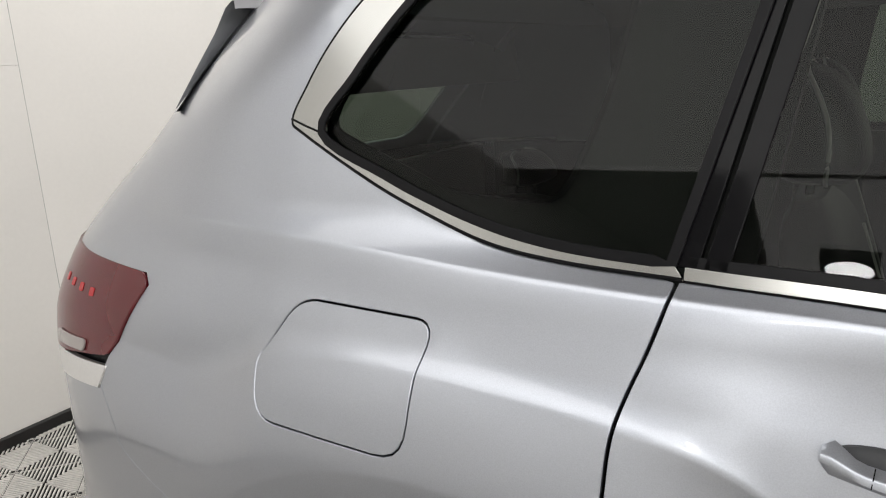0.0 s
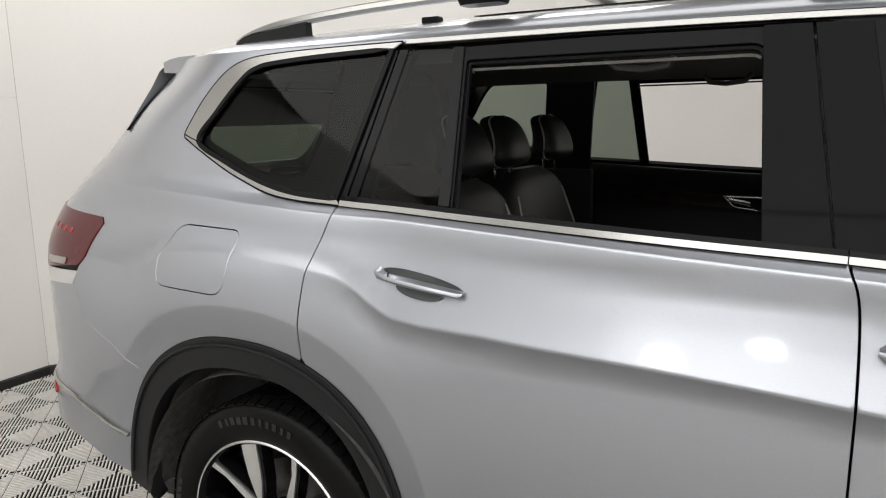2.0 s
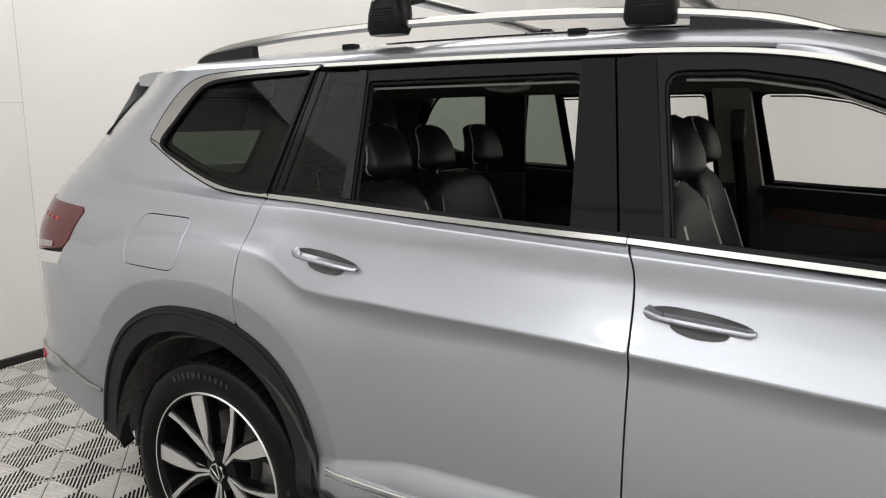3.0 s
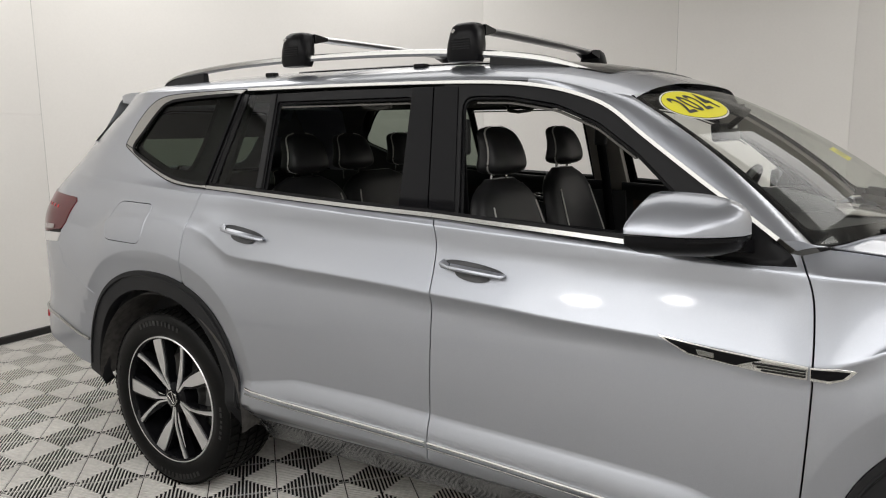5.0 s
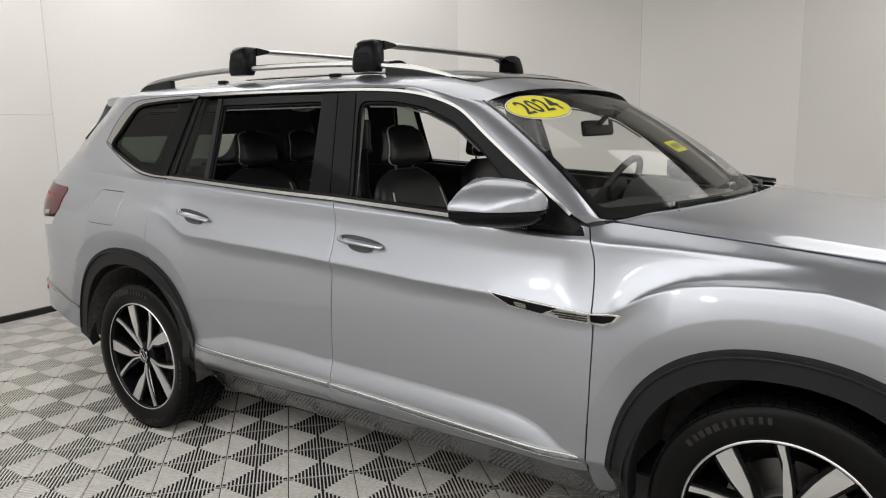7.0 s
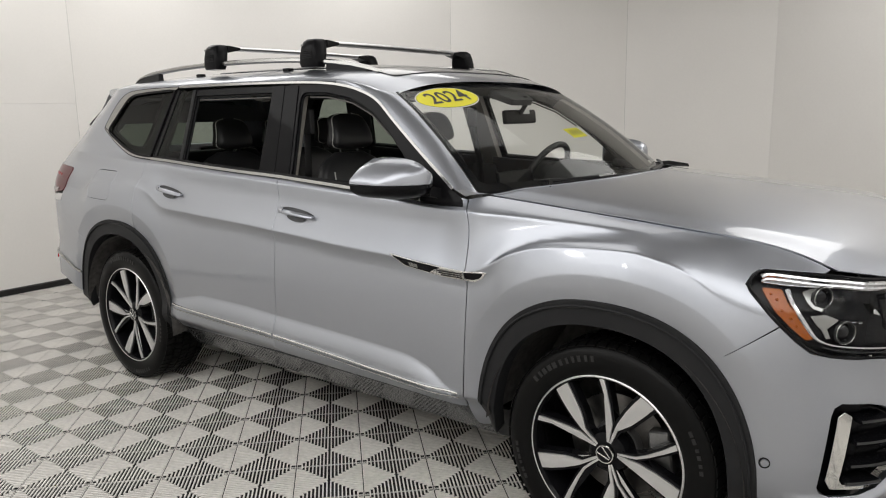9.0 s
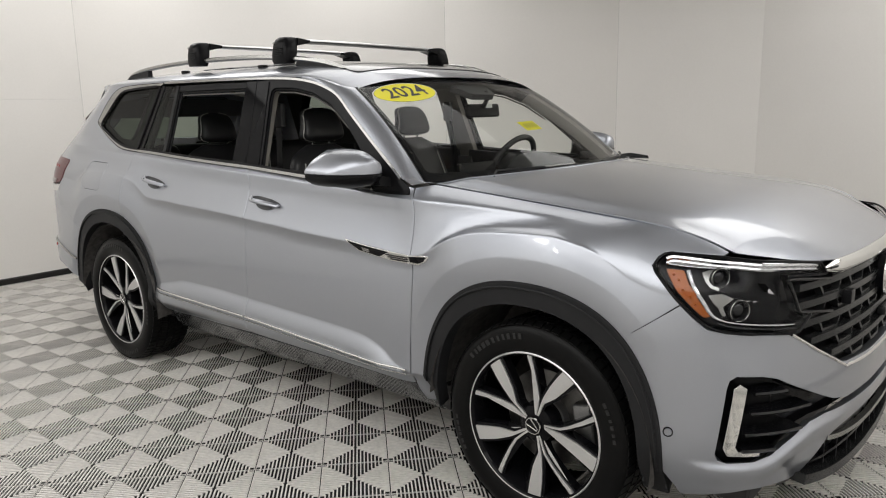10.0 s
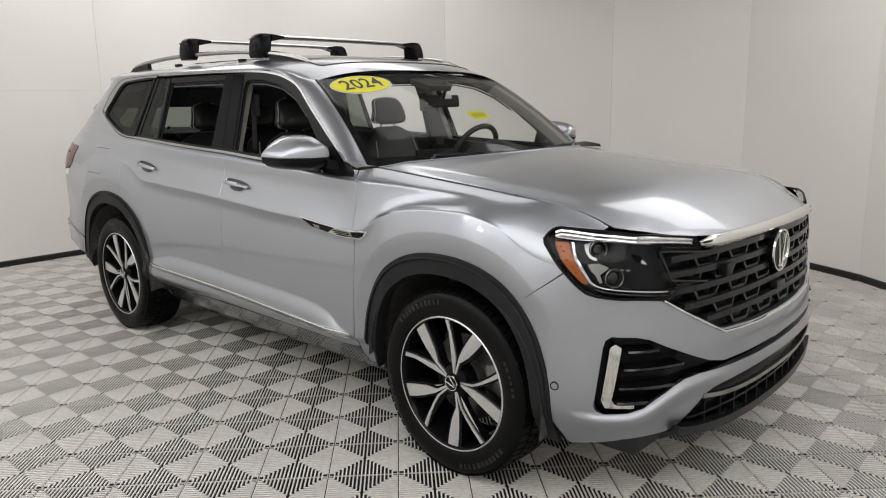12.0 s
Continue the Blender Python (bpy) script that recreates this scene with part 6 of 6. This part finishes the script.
    hub = part("hub", lathe("hub", [(0.0005, -0.098), (0.050, -0.098), (0.068, -0.090), (0.078, -0.06), (0.078, -0.02), (0.0005, -0.02)], GLOSS_BLACK, 48), root, "black hub")
    part("cap", lathe("cap", [(0.0005, -0.108), (0.026, -0.108), (0.032, -0.106), (0.033, -0.098), (0.0005, -0.098)], GLOSS_BLACK, 40), hub, "black cap with plain ring")
    part("cap_ring", lathe("cap_ring", [(0.027, -0.107), (0.032, -0.107), (0.031, -0.111), (0.028, -0.111)], CHROME, 40), hub)
    for a in (14, -14):
        part("cap_stroke", block("cap_stroke", (0.0045, 0.003, 0.046), CHROME, 0.001, (0.009 * (1 if a > 0 else -1), -0.109, 0), (0, a, 0)), hub)
    for k in range(5):
        a = 72 * k
        part("spoke_body", extruded("spoke_body", turned(DARK_SPOKE, a), -0.109, -0.070, GLOSS_BLACK, 0.020), root)
        part("spoke_body", extruded("spoke_body", turned(DARK_THIN, a), -0.109, -0.070, GLOSS_BLACK, 0.020), root)
        part("wide_spoke", extruded("wide_spoke", turned(WIDE_SPOKE, a), -0.1145, -0.1085, ALLOY, 0.020), root, "machined wide spoke")
        part("thin_spoke", extruded("thin_spoke", turned(THIN_SPOKE, a), -0.1145, -0.1085, ALLOY, 0.020), root, "machined thin spoke")
        b = radians(a + 30)
        part("wheel_bolt", lathe("wheel_bolt", [(0.0005, -0.096), (0.008, -0.096), (0.011, -0.090), (0.011, -0.06), (0.0005, -0.06)], SATIN_BLACK, 10), hub).matrix_local = pose(0.056 * math.cos(b), 0.0, 0.056 * math.sin(b))
    return root


def place_wheel(root, x, sg, turn, caliper_angle):
    m = pose(x, sg * -TYRE_MID * -1 if sg > 0 else -TYRE_MID, TYRE_R - 0.0005, 0, turn, 0)
    if sg > 0:
        m = pose(x, TYRE_MID, TYRE_R - 0.0005, 0, turn, 180)
    root.matrix_local = m
    c = radians(caliper_angle)
    cal = block("caliper", (0.075, 0.10, 0.15), CAST, 0.015, (x + 0.165 * math.cos(c), sg * (TYRE_MID - 0.005), TYRE_R + 0.165 * math.sin(c)), (0, 90 - caliper_angle - 90, 0))
    part("caliper", cal, car, "grey cast brake caliper")


first = make_wheel()
place_wheel(first, 2.979, -1, -56, 8)
for x, sg, turn, cal in ((0.0, -1, -32, -10), (2.979, 1, 20, 172), (0.0, 1, 40, 190)):
    w = copy_thing(first, Matrix())
    place_wheel(w, x, sg, turn, cal)
# wheel wells
for x, low in ((0.0, -5), (2.979, -12)):
    for sg in (-1, 1):
        rows = []
        for a in np.linspace(radians(low), radians(177), 40):
            px, pz = x - 0.005 + 0.458 * math.cos(a), 0.375 + 0.462 * math.sin(a)
            rows.append([(px, sg * 0.972, pz), (px, sg * 0.90, pz + 0.012), (px, sg * 0.70, pz + 0.012), (px, sg * 0.56, pz)])
        part("wheel_well", loft("wheel_well", rows, LINER), car, "rough dark felt wheel well")
        bm = bmesh.new()
        bm.faces.new([bm.verts.new((x - 0.005 + 0.46 * math.cos(a), sg * 0.565, 0.375 + 0.462 * math.sin(a))) for a in np.linspace(radians(low), radians(177), 40)])
        part("well_wall", bm_mesh("well_wall", bm, LINER, False), car)
# floor pan, set low to deepen the shade below
part("floor_pan", block("floor_pan", (4.42, 1.38, 0.13), CABIN, 0.02, (1.44, 0, 0.255)), car, "dark underbody")
# unseen tray, added to keep light off the floor under the bumper
part("shade_tray", block("shade_tray", (0.30, 1.20, 0.05), CABIN, 0.02, (3.46, 0, 0.265)), car, "added dark tray under the nose that shades the floor")

# ---- cabin ----
def ring(c, hx, hy, n=24, power=3.0):
    out = []
    for a in np.linspace(0, 2 * math.pi, n, endpoint=False):
        ca, sa = math.cos(a), math.sin(a)
        out.append((c[0] + hx * math.copysign(abs(ca) ** (2 / power), ca), c[1] + hy * math.copysign(abs(sa) ** (2 / power), sa), c[2]))
    return out


def seat(x, y, width, z_seat, z_back, z_head, lean, head_w, name, label, heads=(0.0,)):
    """A padded seat: cushion, leaning back, head rests on posts, pale piping. x: foot of the back."""
    root = part(name, None, car, label)
    rows = [ring((x + 0.24, y, z_seat - 0.20), 0.26, width * 0.5, power=4), ring((x + 0.25, y, z_seat - 0.10), 0.29, width * 0.5, power=4), ring((x + 0.25, y, z_seat), 0.28, width * 0.49, power=4), ring((x + 0.25, y, z_seat + 0.02), 0.24, width * 0.44, power=4)]
    part("cushion", loft("cushion", rows, LEATHER, True), root, "black leather cushion")
    rows = []
    for t in [0, 0.12, 0.25, 0.38, 0.5, 0.62, 0.72, 0.80, 0.86, 0.91, 0.95, 0.98, 1.0]:
        z = z_seat - 0.05 + (z_back - z_seat + 0.05) * t
        w = width * 0.5 * (0.96 - 0.22 * max(0, t - 0.45) ** 1.3 / 0.46)
        d = 0.075 - 0.030 * t
        if t > 0.78:
            q = (t - 0.78) / 0.22
            d, w = d * max(0.25, 1 - q ** 4) ** 0.5, w * max(0.22, 1 - 0.85 * q ** 2.4) ** 0.5
        rows.append(ring((x - lean * t, y, z), d, w, power=3.4))
    back = part("backrest", loft("backrest", rows, LEATHER, True), root, "black leather backrest")
    for sg in (-1, 1):
        path = []
        for t in np.linspace(0.05, 0.84, 16):
            z = z_seat - 0.05 + (z_back - z_seat + 0.05) * t
            w = width * 0.5 * (0.96 - 0.22 * max(0, t - 0.45) ** 1.3 / 0.46)
            path.append((x - lean * t + (0.075 - 0.030 * t) * 0.90, y + sg * w * 0.76, z))
        part("piping", sweep("piping", path, ring_profile(0.0035, 6), PIPING), back, "pale piping")
    for off in heads:
        hx, hy = x - lean * 1.08 + 0.02, y + off
        rows = []
        for t in [0.5 - 0.5 * math.cos(math.pi * k / 16) for k in range(17)]:
            bulge = max(0.12, 1 - abs(2 * t - 1) ** 7) ** 0.45 * (1.06 - 0.26 * t)
            rows.append(ring((hx + 0.020 * math.sin(math.pi * t) - 0.035 * t, hy, z_back + 0.014 + (z_head - z_back - 0.014) * t), 0.064 * bulge * (1 - 0.2 * t), head_w * 0.5 * bulge, power=3.0))
        head = part("headrest", loft("headrest", rows, LEATHER, True), root, "black leather head rest with pale piping")
        for sg in (-1, 1):
            path = []
            for t in np.linspace(0.02, 1.0, 18):
                bulge = max(0.12, 1 - abs(2 * t - 1) ** 7) ** 0.45 * (1.06 - 0.26 * t)
                path.append((hx + 0.020 * math.sin(math.pi * t) - 0.035 * t + 0.012, hy + sg * head_w * 0.5 * bulge * 0.985, z_back + 0.014 + (z_head - z_back - 0.014) * t))
            part("head_piping", sweep("head_piping", path, ring_profile(0.0035, 6), PIPING), head)
            part("post", sweep("post", [(hx - 0.01, hy + sg * 0.06, z_back - 0.03), (hx - 0.005, hy + sg * 0.06, z_back + 0.07)], ring_profile(0.006, 8), CHROME), head, "steel post")
    return root


for sg, back_x in ((-1, 1.44), (1, 1.335)):
    seat(back_x, sg * 0.41, 0.54, 0.80, 1.315, 1.505, 0.16, 0.27, "front_seat", "black leather front seat with pale piping")
seat(0.42, -0.40, 0.56, 0.82, 1.295, 1.485, 0.13, 0.25, "second_row_seat", "black leather second row seat with pale piping")
seat(0.375, 0.18, 0.66, 0.82, 1.295, 1.480, 0.13, 0.25, "second_row_bench", "black leather second row bench with two head rests", heads=(-0.19, 0.24))
# third row, folded high enough to show its backs
seat(-0.42, 0.0, 1.10, 0.86, 1.16, 1.27, 0.10, 0.22, "third_row_bench", "black third row bench", heads=(-0.3, 0.3))

# inner door panels
for x0, x1, name in ((0.30, 1.25, "rear_door_lining"), (1.34, 2.30, "front_door_lining")):
    for sg in (-1, 1):
        fl = (lambda me: me) if sg < 0 else mirrored
        top = [(x, belt_z(x) + 0.006) for x in np.linspace(x0, x1, 8)]
        me = sheet(name, [(x0, 0.45)] + top + [(x1, 0.45)], lambda s, z: (s, -0.80 + 0.02 * step01(1.12, 1.22, z) + 0.03 * step01(0.95, 0.90, z), z), CABIN, 0.06, 0.02, side=-1)
        lining = part(name, fl(me), car, "black door lining with wood strip")
        xs = np.linspace(x0 + 0.06, x1 - 0.02, 16)
        zc = lambda x: belt_z(x) - 0.098 - 0.012 * math.sin((x - x0) * 3)
        strip = [(x, zc(x) + 0.022) for x in xs] + [(x, zc(x) - 0.024) for x in xs[::-1]]
        part("wood_strip", fl(sheet("wood_strip", strip, lambda s, z: (s, -0.792 + 0.02 * step01(1.12, 1.22, z), z), WOOD, 0.04, 0.006, side=-1)), lining, "dark wood strip")
        hx = x0 + 0.55
        zh = zc(hx + 0.1)
        pull = [(hx - 0.01, zh + 0.026), (hx + 0.20, zh + 0.024), (hx + 0.165, zh - 0.020), (hx + 0.13, zh - 0.027), (hx + 0.03, zh - 0.014)]
        frame_line = [(x, -0.776, z) for x, z in smooth_line(rounded(pull, 0.012, 4), 2, True)]
        part("handle_cup", fl(sheet("handle_cup", rounded(pull, 0.012, 4), lambda s, z: (s, -0.782, z), SATIN_BLACK, 0.03, 0.004, side=-1)), lining, "black cup behind the inner handle")
        part("inner_handle", fl(sweep("inner_handle", frame_line, ring_profile(0.0045, 8), CHROME, closed=True, up=(0, 1, 0))), lining, "chrome inner handle")
        part("handle_lever", fl(block("handle_lever", (0.085, 0.012, 0.018), CHROME, 0.005, (hx + 0.05, -0.772, zh + 0.006), (0, 10, 0))), lining, "chrome lever")
        part("armrest", fl(block("armrest", (0.60, 0.11, 0.07), LEATHER, 0.025, (x0 + 0.52, -0.745, 0.93))), lining, "padded armrest")

# pillar linings and headliner, both flanks
for sg in (-1, 1):
    fl = (lambda me: me) if sg < 0 else mirrored
    inn = lambda off: (lambda x, z: (x, -(0.882 - 0.36 * (z - 1.24)) + off, z))
    part("pillar_lining", fl(sheet("pillar_lining", [(1.19, 1.18), (1.16, 1.62), (1.30, 1.62), (1.36, 1.18)], inn(0.075), PILLAR_CLOTH, 0.06, 0.04, side=-1)), car, "beige pillar lining")
    part("lower_pillar_lining", fl(sheet("lower_pillar_lining", [(1.20, 0.6), (1.19, 1.18), (1.36, 1.18), (1.38, 0.6)], lambda x, z: (x, -0.775, z), CABIN, 0.08, 0.04, side=-1)), car, "dark lower pillar lining")
    part("belt_reel", fl(sweep("belt_reel", [(1.27, -0.655, 1.50), (1.27, -0.67, 1.40), (1.29, -0.69, 1.25), (1.31, -0.72, 1.0), (1.33, -0.72, 0.75)], [(-0.022, -0.002), (0.022, -0.002), (0.022, 0.002), (-0.022, 0.002)], SATIN_BLACK, up=(0, 1, 0))), car, "black seat belt")
    part("belt_guide", fl(block("belt_guide", (0.06, 0.03, 0.12), CABIN, 0.012, (1.27, -0.66, 1.47))), car, "black seat belt guide")
    part("rear_lining", fl(sheet("rear_lining", [(-0.44, 1.16), (-0.40, 1.63), (0.335, 1.645), (0.255, 1.16)], inn(0.05), CABIN, 0.05, 0.02, holes=[rounded([(-0.335, 1.430), (-0.255, 1.570), (-0.20, 1.622), (0.128, 1.628), (0.095, 1.45), (0.05, 1.330), (-0.10, 1.340)], 0.035, 4)], side=-1)), car, "dark rear side lining")
    part("roof_side_lining", fl(loft("roof_side_lining", [[(x, -0.69, roof_edge(min(x, 1.9)) - 0.06), (x, -0.64, roof_edge(min(x, 1.9)) - 0.02), (x, -0.55, roof_edge(min(x, 1.9)) + 0.0)] for x in np.linspace(-0.40, 1.78, 20)], HEADLINER)), car)
    part("grab_handle", fl(sweep("grab_handle", [(0.78, -0.615, 1.61), (0.80, -0.59, 1.585), (0.86, -0.58, 1.578), (0.92, -0.59, 1.585), (0.94, -0.615, 1.61)], ring_profile(0.009, 8), HEADLINER)), car, "grey grab handle")
part("headliner", loft("headliner", [[(x, y, roof_edge(min(x, 1.9)) + 0.0 + 0.03 * (1 - (y / 0.6) ** 2)) for y in np.linspace(-0.60, 0.60, 9)] for x in np.linspace(-0.52, 1.76, 20)], HEADLINER), car, "grey cloth headliner")
for sg in (-1, 1):
    part("load_side_lining", block("load_side_lining", (1.16, 0.03, 0.74), CABIN, 0.01, (-0.26, sg * 0.735, 0.88)), car, "dark load space side lining")
part("cabin_floor", block("cabin_floor", (3.2, 1.5, 0.06), CABIN, 0.02, (0.9, 0, 0.50)), car, "dark cabin floor")
part("load_wall", block("load_wall", (0.05, 1.3, 0.75), CABIN, 0.02, (-0.86, 0, 0.88)), car)

# dashboard, wheel, mirror
rows = []
for x, z, hw in ((1.98, 0.80, 0.74), (1.96, 1.00, 0.76), (2.00, 1.10, 0.765), (2.10, 1.155, 0.77), (2.30, 1.165, 0.775), (2.55, 1.16, 0.70), (2.66, 1.14, 0.45)):
    rows.append([(x + 0.05 * (1 - u * u) * (1 if x > 2.4 else 0), hw * u, z + 0.015 * (1 - u * u)) for u in np.linspace(-1, 1, 17)])
part("dashboard", loft("dashboard", rows, CABIN), car, "black soft dashboard")
part("instrument_hood", loft("instrument_hood", [[(x, 0.38 + 0.20 * math.cos(a), 1.13 + h * math.sin(a)) for a in np.linspace(0, math.pi, 13)] for x, h in ((2.06, 0.115), (2.12, 0.125), (2.28, 0.09), (2.40, 0.03))], CABIN), car, "black instrument hood")
part("centre_screen", block("centre_screen", (0.02, 0.30, 0.16), GLOSS_BLACK, 0.008, (2.02, 0.0, 1.14), (0, -12, 0)), car, "dark centre screen")
part("dash_paper", block("dash_paper", (0.16, 0.42, 0.004), CLEAR_LENS, 0.001, (2.42, 0.30, 1.186), (0, 3, 12)), car, "clear sheet lying on the dashboard")
tilt = pose(1.955, 0.38, 1.165, 0, -62, 0)
wheel_path = [tilt @ Vector((0.185 * math.cos(a), 0.185 * math.sin(a), 0)) for a in np.linspace(0, 2 * math.pi, 40, endpoint=False)]
steer = part("steering_wheel", sweep("steering_wheel", wheel_path, ring_profile(0.016, 10), LEATHER, closed=True, up=tuple((tilt.to_3x3() @ Vector((0, 0, 1))))), car, "black leather steering wheel")
part("steering_hub", lathe("steering_hub", [(0.0005, -0.03), (0.05, -0.03), (0.075, 0.0), (0.06, 0.04), (0.0005, 0.04)], CABIN, 24), steer).matrix_local = tilt @ pose(0, 0, 0, 90, 0, 0)
for a in (200, 340, 270):
    p, q = tilt @ Vector((0, 0, 0)), tilt @ Vector((0.18 * math.cos(radians(a - 90)), 0.18 * math.sin(radians(a - 90)), 0))
    part("steering_spoke", sweep("steering_spoke", [p, q], ring_profile(0.016, 8, 0.5), SATIN_CHROME if a == 270 else CABIN), steer)
rv = part("rear_view_mirror", block("rear_view_mirror", (0.035, 0.235, 0.068), SATIN_BLACK, 0.014, (1.970, 0.10, 1.475), (0, -8, -6)), car, "black interior mirror")
part("stem", sweep("stem", [(1.985, 0.09, 1.495), (2.03, 0.06, 1.53), (2.03, 0.05, 1.575)], ring_profile(0.012, 8), SATIN_BLACK), rv)
part("mirror_tag", block("mirror_tag", (0.004, 0.05, 0.022), WHITE, 0.001, (1.997, 0.12, 1.500), (0, -8, -6)), rv, "small white tag")
for sg in (-1, 1):
    part("sun_visor", block("sun_visor", (0.15, 0.34, 0.018), HEADLINER, 0.007, (1.80, sg * 0.36, 1.605), (0, 14, 0)), car, "grey sun visor")


# ---- stickers on the windscreen ----
def on_screen(uc, vc, spin=0.0, off=0.003):
    """Metres across and up on the glass round a point of it."""
    c, s_ = math.cos(radians(spin)), math.sin(radians(spin))
    def place(a, b):
        a, b = c * a - s_ * b, s_ * a + c * b
        v = vc - b / 0.62
        return screen(uc + a / (0.704 + 0.125 * v), v, off)
    return place


def ellipse(a, b, n=48):
    return [(a * math.cos(t), b * math.sin(t)) for t in np.linspace(0, 2 * math.pi, n, endpoint=False)]


def lettering(text, size, place, mat, name):
    cu = bpy.data.curves.new(name, "FONT")
    cu.body, cu.size, cu.align_x, cu.align_y, cu.resolution_u = text, size, "CENTER", "CENTER", 4
    cu.offset = size * 0.012
    tmp = bpy.data.objects.new(name, cu)
    me = bpy.data.meshes.new_from_object(tmp)
    bpy.data.objects.remove(tmp)
    for v in me.vertices:
        v.co = place(v.co.x, v.co.y)
    me.materials.clear()
    me.materials.append(mat)
    return me


oval_place = on_screen(-0.715, 0.150, 3)
oval = tagged(part("year_sticker", sheet("year_sticker", ellipse(0.168, 0.077), oval_place, WHITE, 0.03, 0.001)), "yellow oval year sticker on the windscreen", "sticker")
part("yellow_face", sheet("yellow_face", ellipse(0.162, 0.071), on_screen(-0.715, 0.150, 3, 0.0042), YELLOW, 0.03, 0.0), oval, "yellow face")
part("black_line", sheet("black_line", ellipse(0.1636, 0.0726), on_screen(-0.715, 0.150, 3, 0.0036), INK, 0.03, 0.0), oval)
part("year", lettering("2024", 0.112, on_screen(-0.715, 0.150, 3, 0.0055), INK, "year"), oval, "black numerals")
tag_at = (-0.075, 0.585)
tag = tagged(part("price_tag", sheet("price_tag", [(-0.062, -0.026), (0.062, -0.026), (0.062, 0.026), (-0.062, 0.026)], on_screen(*tag_at, 2, -0.006), YELLOW, 0.03, 0.001)), "small yellow paper tag inside the windscreen", "sticker")
for k in range(5):
    part("bar", sheet("bar", [(-0.046 + 0.02 * k, -0.013), (-0.034 + 0.02 * k, -0.013), (-0.034 + 0.02 * k, 0.013), (-0.046 + 0.02 * k, 0.013)], on_screen(*tag_at, 2, -0.0045), material("faded_ink", (0.45, 0.42, 0.05), 0.5) if k == 0 else bpy.data.materials["faded_ink"], 0.03, 0.0), tag)

# ---- ribbed floor tiles, 0.28 m square, four fans of ribs each ----
TILE_TURN = 46.6
TILE_AT = (1.232, -1.543)
SIZE, RIBS, RIB_W, RIB_H = 0.4 / math.sqrt(2), 18, 0.0054, 0.0060


def tile_geometry():
    verts, faces = [], []
    half = SIZE / 2 - 0.0012

    def bar(p, q, w, top=0.0, low=-RIB_H):
        p, q = np.array(p), np.array(q)
        t = (q - p) / np.linalg.norm(q - p)
        n = np.array((-t[1], t[0])) * w / 2
        base = len(verts)
        for z in (low, top):
            verts.extend([(*(p - n), z), (*(q - n), z), (*(q + n), z), (*(p + n), z)])
        faces.extend([[base + k for k in f] for f in ([4, 5, 6, 7], [0, 1, 5, 4], [2, 3, 7, 6], [1, 2, 6, 5], [3, 0, 4, 7])])

    pitch = 2 * half / RIBS
    for i in range(RIBS):
        s = -half + pitch * (i + 0.5)
        reach = half - abs(s)
        if reach < 0.012:
            continue
        for k in range(4):
            c, d = [(1, 0), (0, 1), (-1, 0), (0, -1)][k]
            inner, outer = half - reach + 0.001, half - 0.003
            bar((c * inner - d * s, d * inner + c * s), (c * outer - d * s, d * outer + c * s), RIB_W)
    for k in range(4):
        c, d = [(1, 0), (0, 1), (-1, 0), (0, -1)][k]
        e = half - 0.002
        bar((c * e - d * half, d * e + c * half), (c * e + d * half, d * e - c * half), 0.0024, -0.0055)
    return verts, faces


tile_v, tile_f = tile_geometry()
tile_mesh = make_mesh("floor_tile", tile_v, tile_f, TILE, smooth=False)
poly_plan = np.array(PLAN)
cs, sn = math.cos(radians(TILE_TURN)), math.sin(radians(TILE_TURN))
spots = []
for i in range(-26, 30):
    for j in range(-26, 28):
        x, y = (i + 0.5) * SIZE, (j + 0.5) * SIZE
        px, py = TILE_AT[0] + cs * x - sn * y, TILE_AT[1] + sn * x + cs * y
        spots.append((px, py))
within = inside(np.array(spots), ROOM_MID + (poly_plan - ROOM_MID) * 1.04)
spots = [p for p, k in zip(spots, within) if k]
spots.sort(key=lambda p: math.hypot(p[0] - 2.0, (p[1] + 1.6) * 1.1))
for px, py in spots[:300]:
    ob = part("tile", tile_mesh, floor)
    ob.matrix_world = pose(px, py, 0, 0, 0, TILE_TURN)
base_v = np.array(tile_v)
rest_v, rest_f = [], []
for px, py in spots[300:]:
    n0 = len(rest_v) * len(base_v)
    rest_v.append(np.c_[px + cs * base_v[:, 0] - sn * base_v[:, 1], py + sn * base_v[:, 0] + cs * base_v[:, 1], base_v[:, 2]])
    rest_f += [[n0 + k for k in f] for f in tile_f]
far_tiles = part("far_tiles", make_mesh("far_tiles", np.concatenate(rest_v), rest_f, TILE, smooth=False), floor)
far_tiles["kind"] = "stuff"
